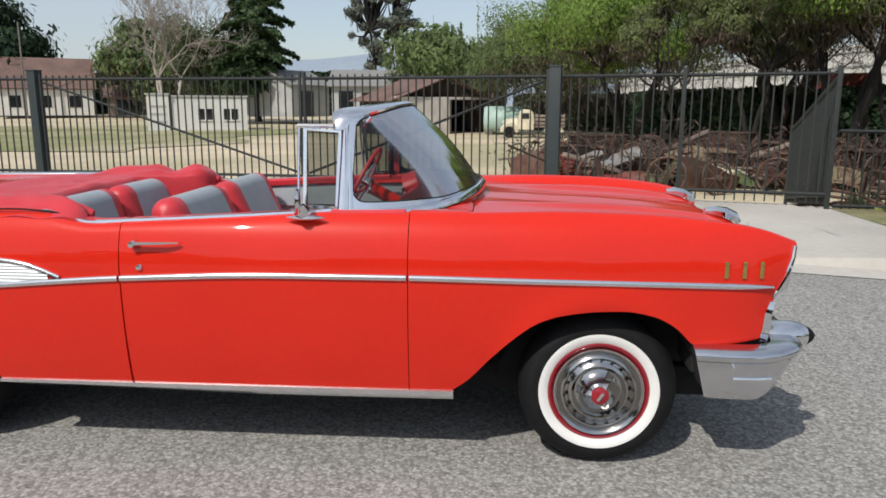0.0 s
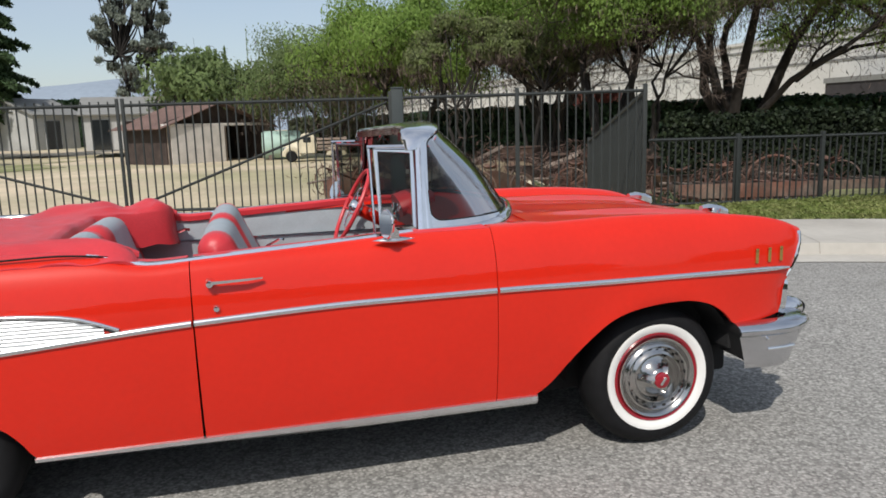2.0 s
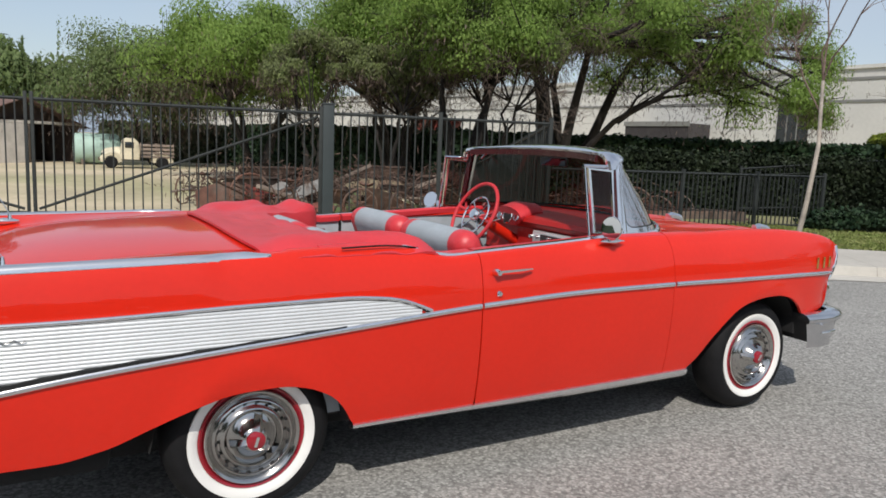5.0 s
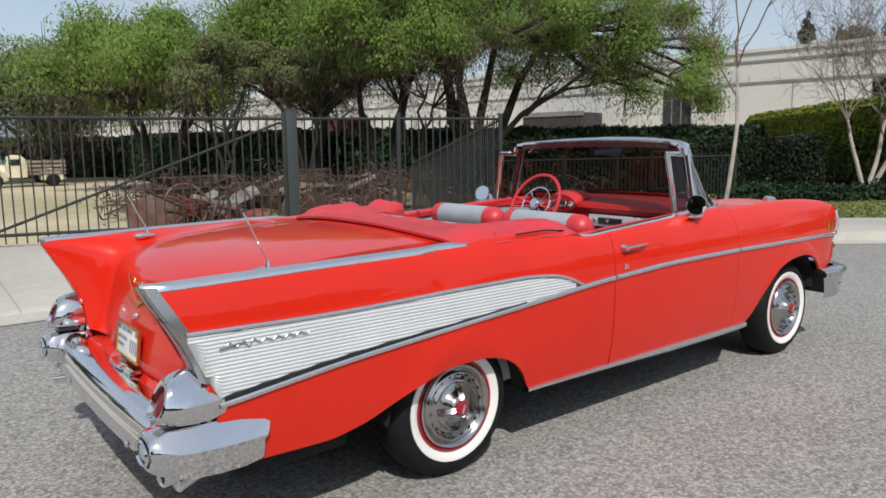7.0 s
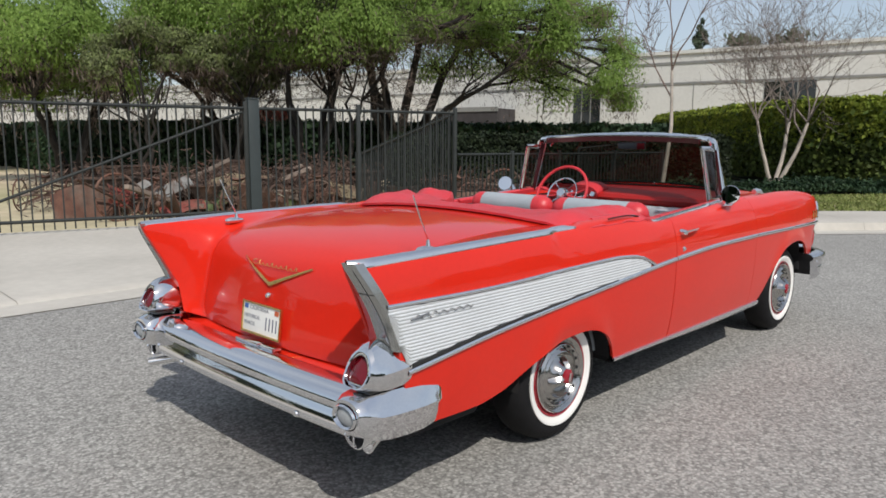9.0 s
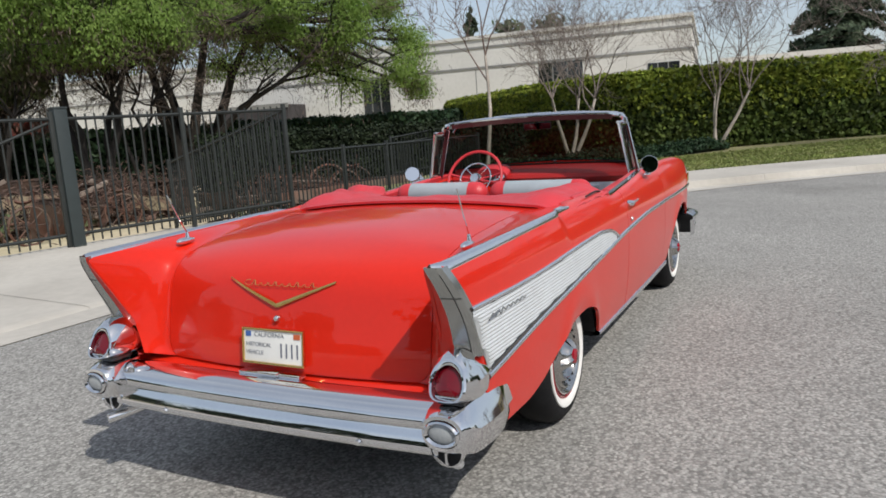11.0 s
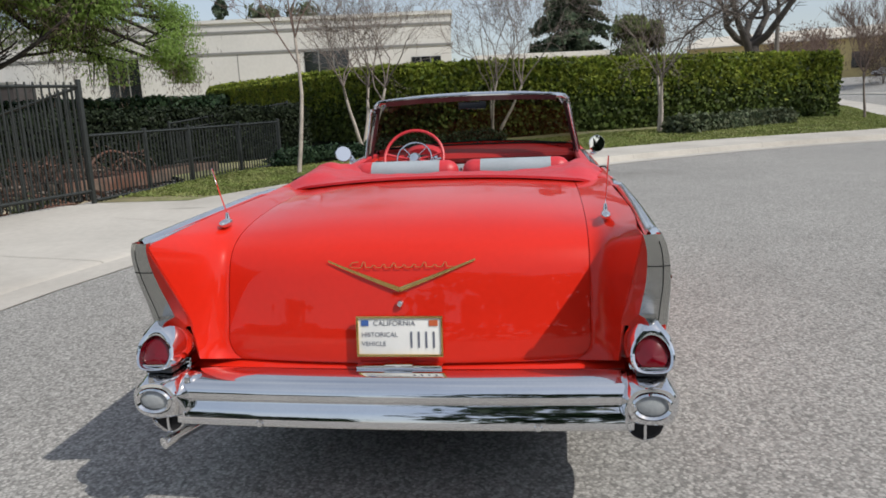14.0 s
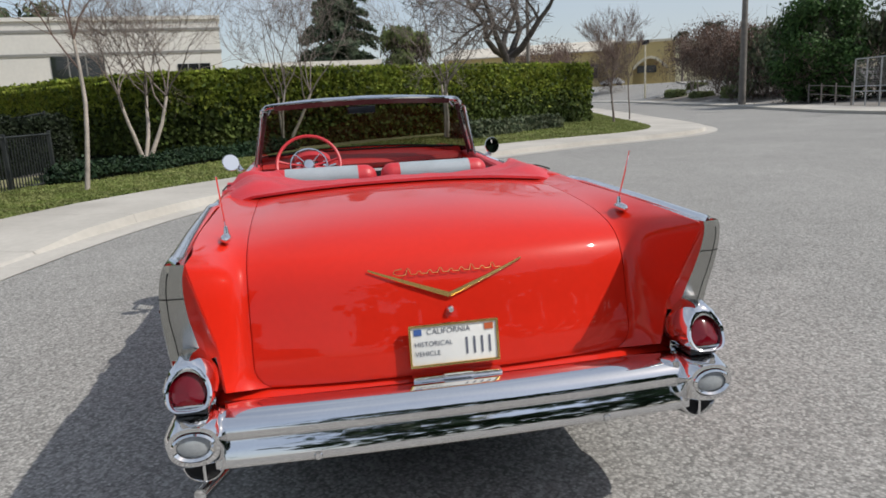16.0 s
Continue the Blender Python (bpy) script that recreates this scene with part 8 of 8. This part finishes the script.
# wheels
def wheel(x, s):
    w = new("wheel")
    w.parent = car
    w.empty_display_size = 0.1
    w.matrix_local = pose(x, s * 0.815, 0.326, 0, 0, 0 if s < 0 else 180) @ pose(0, 0, 0, 0, 17 * (1 + (x > 0)), 0)
    tagged(w, "whitewall tyre on a red rim with a chrome wheel cover")
    part("tyre", lathe([(0.190, 0.045), (0.215, 0.005), (0.245, -0.006), (0.262, -0.010), (0.285, -0.004), (0.306, 0.014), (0.320, 0.038), (0.327, 0.060), (0.327, 0.135), (0.318, 0.160), (0.28, 0.185), (0.20, 0.18)], 64), BLACK, w)
    part("whitewall", lathe([(0.203, 0.016), (0.208, 0.000), (0.222, -0.0085), (0.240, -0.0125), (0.2455, -0.0120), (0.247, -0.004)], 64), WHITEWALL, w, "broad white sidewall band")
    part("rim", lathe([(0.207, 0.020), (0.207, -0.001), (0.203, -0.005), (0.197, -0.003), (0.190, 0.004), (0.182, 0.016), (0.17, 0.03)], 56), BADGERED, w, "red painted rim ring")
    cap = part("wheel_cover", lathe([(0.188, 0.012), (0.187, -0.008), (0.182, -0.014), (0.176, -0.012), (0.170, -0.003), (0.164, 0.002), (0.158, -0.002), (0.153, -0.010), (0.147, -0.012), (0.140, -0.004), (0.134, 0.006), (0.126, 0.004), (0.118, -0.008), (0.112, -0.010), (0.104, 0.006), (0.096, 0.014), (0.084, 0.012), (0.066, -0.004), (0.050, -0.026), (0.040, -0.040), (0.0, -0.044)], 64), COVER, w, "polished metal wheel cover", sharp=50)
    for k in range(18):
        m = pose(0, 0, 0, 0, 20 * k, 0)
        part("slot", moved(lathe([(0.0, -0.014), (0.0065, -0.0135), (0.0105, -0.008), (0.0105, 0.004)], 10), m @ Matrix.Translation((0.1425, 0.0, 0)) @ Matrix.Rotation(radians(-30), 4, "Z") @ Matrix.Diagonal((0.65, 0.6, 1.0, 1))), DARK, cap, "dark scalloped cooling slot")
    for k in range(3):
        vane = [[(r, y0 + hgt * (1 - abs(t)), 0.017 * t * (1.25 - r * 4)) for t in (-1.0, -0.45, 0.0, 0.45, 1.0)] for r, y0, hgt in ((0.030, -0.040, -0.012), (0.050, -0.028, -0.020), (0.072, -0.004, -0.026), (0.090, 0.010, -0.012))]
        part("fin", moved(grid(vane), pose(0, 0, 0, 0, 120 * k + 30, 0)), COVER, cap, "raised spinner vane")
    part("badge", lathe([(0.037, -0.038), (0.036, -0.050), (0.026, -0.056), (0.0, -0.058)], 24), BADGERED, cap, "red centre badge")
    part("badge_bar", box(-0.006, 0.006, -0.061, -0.055, -0.020, 0.020, 0.001), CHROME, cap)
    return w


for x in (1.457, -1.46):
    for s in (-1, 1):
        wheel(x, s)

# ---- cabin ----
part("cabin_floor", box(-1.30, 0.80, -0.74, 0.74, 0.335, 0.36, 0.01), CARPET, car, "dark carpeted floor")
part("tunnel", box(-1.2, 0.8, -0.12, 0.12, 0.35, 0.45, 0.05), CARPET, car)
part("firewall", box(0.72, 0.80, -0.74, 0.74, 0.34, 1.02, 0.02), CARPET, car)
for s in (-1, 1):
    # inner door and quarter panels: grey vinyl under a red rail
    for x0, x1, nm in ((0.66, -0.48, "door_card"), (-0.50, -1.20, "quarter_card")):
        rows = []
        for k in range(13):
            x = x0 + (x1 - x0) * k / 12
            z1 = TOP(x) - 0.03
            rows.append([(x, s * 0.775, 0.36), (x, s * 0.768, 0.60), (x, s * 0.762, z1 - 0.14), (x, s * 0.758, z1 - 0.02), (x, s * 0.765, z1 + 0.01)])
        dc = part(nm, grid(rows, flip=s < 0), GREYVINYL, car, "silver grey vinyl trim panel")
        pts = [(x0 + (x1 - x0) * k / 12, s * 0.775, TOP(x0 + (x1 - x0) * k / 12) + 0.004) for k in range(13)]
        part("armrest_rail", sweep(pts, [(-0.030, -0.022), (0.030, -0.022), (0.034, 0.006), (0.020, 0.016), (-0.020, 0.016), (-0.034, 0.006)]), REDVINYL, dc, "red padded top rail")
        part("trim_strip", tube([(x0 - 0.04, s * 0.752, 0.86), (x1 + 0.04, s * 0.752, 0.86)], 0.006, 5), CHROME, dc)
    part("window_crank", tube([(-0.20, s * 0.735, 0.80), (-0.12, s * 0.72, 0.84), (-0.10, s * 0.70, 0.84)], 0.008, 6), CHROME, car)
    part("quarter_crank", tube([(-0.72, s * 0.735, 0.90), (-0.64, s * 0.72, 0.93), (-0.62, s * 0.69, 0.93)], 0.009, 6), CHROME, car)


def cushion(name, y0, y1, path, depth, parent, red=0.115):
    """A rolled cushion across the car: red ends and a grey middle. path: x, z along its face."""
    out = []
    def strip(a, b, m, lab, r_out=0.0):
        rows = []
        n = 14
        for k in range(n + 1):
            y = a + (b - a) * k / n
            e = min(abs(y - y0), abs(y1 - y))
            r = math.sqrt(max(0.0, 1 - (1 - min(e / 0.075, 1)) ** 2)) + 0.02
            row = []
            for i, (x, z, nx, nz) in enumerate(path):
                row.append((x + nx * depth * r, y, z + nz * depth * r))
            rows.append(row)
        return part(lab, grid(rows), m, parent)
    strip(y0, y0 + red, REDVINYL, "cushion_end")
    strip(y0 + red, y1 - red, GREYVINYL, "cushion_insert")
    strip(y1 - red, y1, REDVINYL, "cushion_end")


def roll(x0, z0, x1, z1, r, n=10):
    """Profile up the back, over the rolled top and down the face, with outward normals."""
    d = Vector((x1 - x0, z1 - z0)).normalized()
    back, facev = Vector((-d.y, d.x)), Vector((d.y, -d.x))
    pts = [(x0, z0, back.x, back.y), ((x0 + x1) / 2, (z0 + z1) / 2, back.x, back.y)]
    a0 = math.atan2(back.y, back.x)
    for k in range(n + 1):
        a = a0 - math.pi * k / n
        pts.append((x1, z1, math.cos(a), math.sin(a)))
    pts += [((x0 + x1) / 2, (z0 + z1) / 2, facev.x, facev.y), (x0, z0, facev.x, facev.y)]
    return pts


fs = part("front_seat", box(-0.42, 0.02, -0.70, 0.70, 0.36, 0.52, 0.05), REDVINYL, car, "red and silver split bench seat")
for y0, y1 in ((0.012, 0.672), (-0.672, -0.012)):
    cushion("seat_back", y0, y1, roll(-0.20, 0.55, -0.405, 1.005, 0.07), 0.072, fs)
    cushion("seat_cushion", y0, y1, roll(-0.30, 0.52, 0.10, 0.56, 0.07), 0.09, fs)
rsx = part("rear_seat", box(-1.15, -0.68, -0.70, 0.70, 0.36, 0.52, 0.05), REDVINYL, car, "red and silver rear bench seat")
for y0, y1 in ((0.01, 0.665), (-0.665, -0.01)):
    cushion("seat_back", y0, y1, roll(-0.86, 0.55, -0.985, 0.975, 0.07), 0.075, rsx)
    cushion("seat_cushion", y0, y1, roll(-1.0, 0.54, -0.66, 0.57, 0.07), 0.09, rsx)

# dashboard
dp = [(0.86, 1.055), (0.74, 1.060), (0.63, 1.056), (0.565, 1.036), (0.552, 1.010), (0.572, 0.985), (0.605, 0.965), (0.600, 0.90), (0.590, 0.80), (0.66, 0.76)]
BASE_X = cubic([p[1] for p in WS_BASE], [p[0] for p in WS_BASE])


def dash_row(y):
    lim = BASE_X(-abs(y)) - 0.022
    return [(min(x, lim), y, z) for x, z in [(0.93, 1.088), (0.80, 1.074)] + dp[1:]]


dash = part("dashboard", grid([dash_row(0.735 * k / 16) for k in range(-16, 17)], flip=True), mat("dark_red_dash_vinyl", (0.42, 0.014, 0.012), 0.42, vary=0.05, scale=8, bump=0.05, bump_scale=300), car, "dark red dashboard with a silver band")
part("dash_band", box(0.556, 0.61, -0.70, 0.16, 0.885, 0.966, 0.008), ALU, dash, "silver dash insert")
part("dash_lower", box(0.560, 0.63, -0.70, 0.20, 0.790, 0.880, 0.012), BLACK, dash, "dark lower edge of the dash")
part("instrument_hood", sweep([(0.72, 0.385, 1.060), (0.60, 0.385, 1.060), (0.525, 0.385, 1.035)], [(a * 2.0, b) for a, b in circle(0.068, 20)], scales=[0.8, 1.0, 0.97]), REDVINYL, dash, "hooded instrument binnacle")
gauge = part("gauge", moved(lathe([(0.0, -0.004), (0.040, -0.004), (0.046, 0.0)], 28, "x"), pose(0.519, 0.385, 1.033, 0, 16, 0)), DARK, dash, "dark round speedometer")
part("gauge_rim", moved(lathe([(0.044, 0.0), (0.047, -0.006), (0.051, 0.0)], 28, "x"), pose(0.518, 0.385, 1.033, 0, 16, 0)), CHROME, gauge)
for y in (0.29, 0.48):
    part("gauge", moved(lathe([(0.0, -0.003), (0.018, -0.003), (0.022, -0.006), (0.025, 0.0)], 18, "x"), pose(0.519, y, 1.030, 0, 16, 0)), CHROME, dash, "small chrome-rimmed dial")
part("scuttle_seal", tube([(dash_row(0.735 * k / 16)[0][0] - 0.004, 0.735 * k / 16, 1.092) for k in range(-15, 16)], 0.009, 6), BLACK, dash, "black seal along the foot of the glass")
part("glovebox_badge", box(0.548, 0.557, -0.46, -0.22, 0.930, 0.944, 0.003), CHROME, dash)
part("radio", box(0.546, 0.560, -0.13, 0.07, 0.905, 0.950, 0.006), GLOSSBLACK, dash)
for y in (-0.02, 0.10, 0.16, 0.58, 0.64):
    part("knob", moved(lathe([(0.0, -0.022), (0.012, -0.020), (0.014, 0.0)], 12, "x"), pose(0.556, y, 0.930)), CHROME, dash)
rvm = part("rear_view_mirror", box(-0.010, 0.010, -0.105, 0.105, -0.026, 0.026, 0.008), GLOSSBLACK, car, "dark rear-view mirror hanging from the header", at=pose(0.565, 0, 1.398, 0, -10, 10))
part("mirror_glass", box(-0.0125, -0.0105, -0.098, 0.098, -0.021, 0.021), mat("dim_mirror", (0.06, 0.06, 0.065), 0.03, 1.0), rvm)
part("mirror_stem", tube([(0.575, 0, 1.475), (0.59, 0, 1.43)], 0.007, 6), CHROME, car)
for s in (-1, 1):
    part("top_latch", tube([(0.50, s * 0.64, 1.43), (0.47, s * 0.66, 1.39)], 0.008, 6), CHROME, car, "chrome top latch")

# steering wheel, axis from the column
sw = new("steering_wheel")
sw.parent = car
sw.matrix_local = pose(0.275, 0.408, 1.045) @ pose(0, 0, 0, 0, -63, 0)
tagged(sw, "thin red two-spoke steering wheel with a chrome horn ring")
rim = [(0.215 * math.cos(2 * math.pi * k / 40), 0.215 * math.sin(2 * math.pi * k / 40), 0) for k in range(41)]
part("rim", sweep(rim, circle(0.0115, 8), cap=False), REDVINYL, sw, "thin red rim")
ring = [(0.125 * math.cos(2 * math.pi * k / 32), 0.125 * math.sin(2 * math.pi * k / 32), -0.012) for k in range(33)]
part("horn_ring", sweep(ring, circle(0.006, 6), cap=False), CHROME, sw)
for a in (80, -80, 100, -100):
    c, q = math.cos(radians(a)), math.sin(radians(a))
    part("spoke", tube([(0.03 * c, 0.03 * q, -0.03), (0.13 * c, 0.13 * q, -0.025), (0.21 * c, 0.21 * q, 0)], 0.009, 6), REDVINYL, sw)
for a in (45, 135, -45, -135):
    c, q = math.cos(radians(a)), math.sin(radians(a))
    part("ring_spoke", tube([(0.03 * c, 0.03 * q, -0.02), (0.125 * c, 0.125 * q, -0.012)], 0.004, 5), CHROME, sw)
part("hub", lathe([(0.0, 0.018), (0.032, 0.014), (0.045, -0.005), (0.045, -0.05)], 24, "z"), CHROME, sw, "chrome horn button")
part("steering_column", tube([(0.29, 0.408, 1.035), (0.62, 0.408, 0.86)], 0.036, 14), RED, car, "red steering column")
part("gear_lever", tube([(0.36, 0.40, 0.99), (0.35, 0.28, 1.02), (0.345, 0.22, 1.035)], 0.007, 6), CHROME, car)

# folded top under its red vinyl cover
def cover(x, y):
    """Height of the top cover: low in the middle, humped over the folded bows at the sides."""
    u = abs(y) / 0.86
    f = smooth(-1.45, -1.30, x) * smooth(-0.62, -0.80, x)
    hump = 0.046 * math.exp(-((y - 0.68) / 0.13) ** 2) + 0.034 * math.exp(-((y + 0.69) / 0.12) ** 2)
    deck = 1.074 - 0.036 * min(abs(y) / 0.665, 1.15) ** 2.4
    z = deck + (1.052 + hump * f - deck) * smooth(-1.45, -1.24, x)
    z -= 0.045 * smooth(0.78, 1.0, u)
    z += (0.012 + 0.050 * smooth(0.42, 0.6, y) * smooth(-1.15, -0.9, x)) * noise.noise(Vector((x * 9, y * 7, 0.3))) * f + 0.006 * noise.noise(Vector((x * 16, y * 13, 2.3))) * f
    return z


rows = []
for k in range(33):
    row = []
    for j in range(53):
        v = -1 + 2 * j / 52
        y = 0.846 * v
        front = -1.02 + (0.36 * smooth(0.46, 0.72, y / 0.862) if y > 0 else 0.36 * smooth(0.70, 0.90, -y / 0.862)) - 0.02 * math.cos(y * 4)
        back = -1.468 + 0.105 * abs(v) ** 3.5
        u = k / 32
        x = back + (front - back) * u
        z = cover(x, y)
        if abs(v) > 0.93:
            z = min(z, TOP(x) + 0.020)
        e = smooth(0.90, 1.0, u)
        row.append((x - 0.05 * e * smooth(0.3, 0.5, y), y, z - (0.10 + 0.09 * smooth(0.35, 0.55, y)) * e * e))
    rows.append(row)
thick(part("top_cover", grid(rows), REDVINYL, car, "creased red vinyl cover over the folded top", sharp=60), 0.012)
for s in (-1, 1):
    pts = smooth_path([(-1.12, s * 0.842, 1.052), (-0.95, s * 0.838, 1.056), (-0.82, s * 0.826, 1.046), (-0.70, s * 0.80, 1.022)], 12)
    part("cover_piping", tube(pts, 0.004, 6), BLACK, car, "dark piping along the cover edge")
    part("folded_bow", sweep(smooth_path([(-0.98, s * 0.735, 1.035), (-0.82, s * 0.735, 1.045), (-0.68, s * 0.72, 1.020)], 8), circle(0.035, 8), scales=[1, 1.1, 1.1, 1.1, 1.0, 1, 0.9, 0.5]), REDVINYL, car, "red padded end of the folded top")
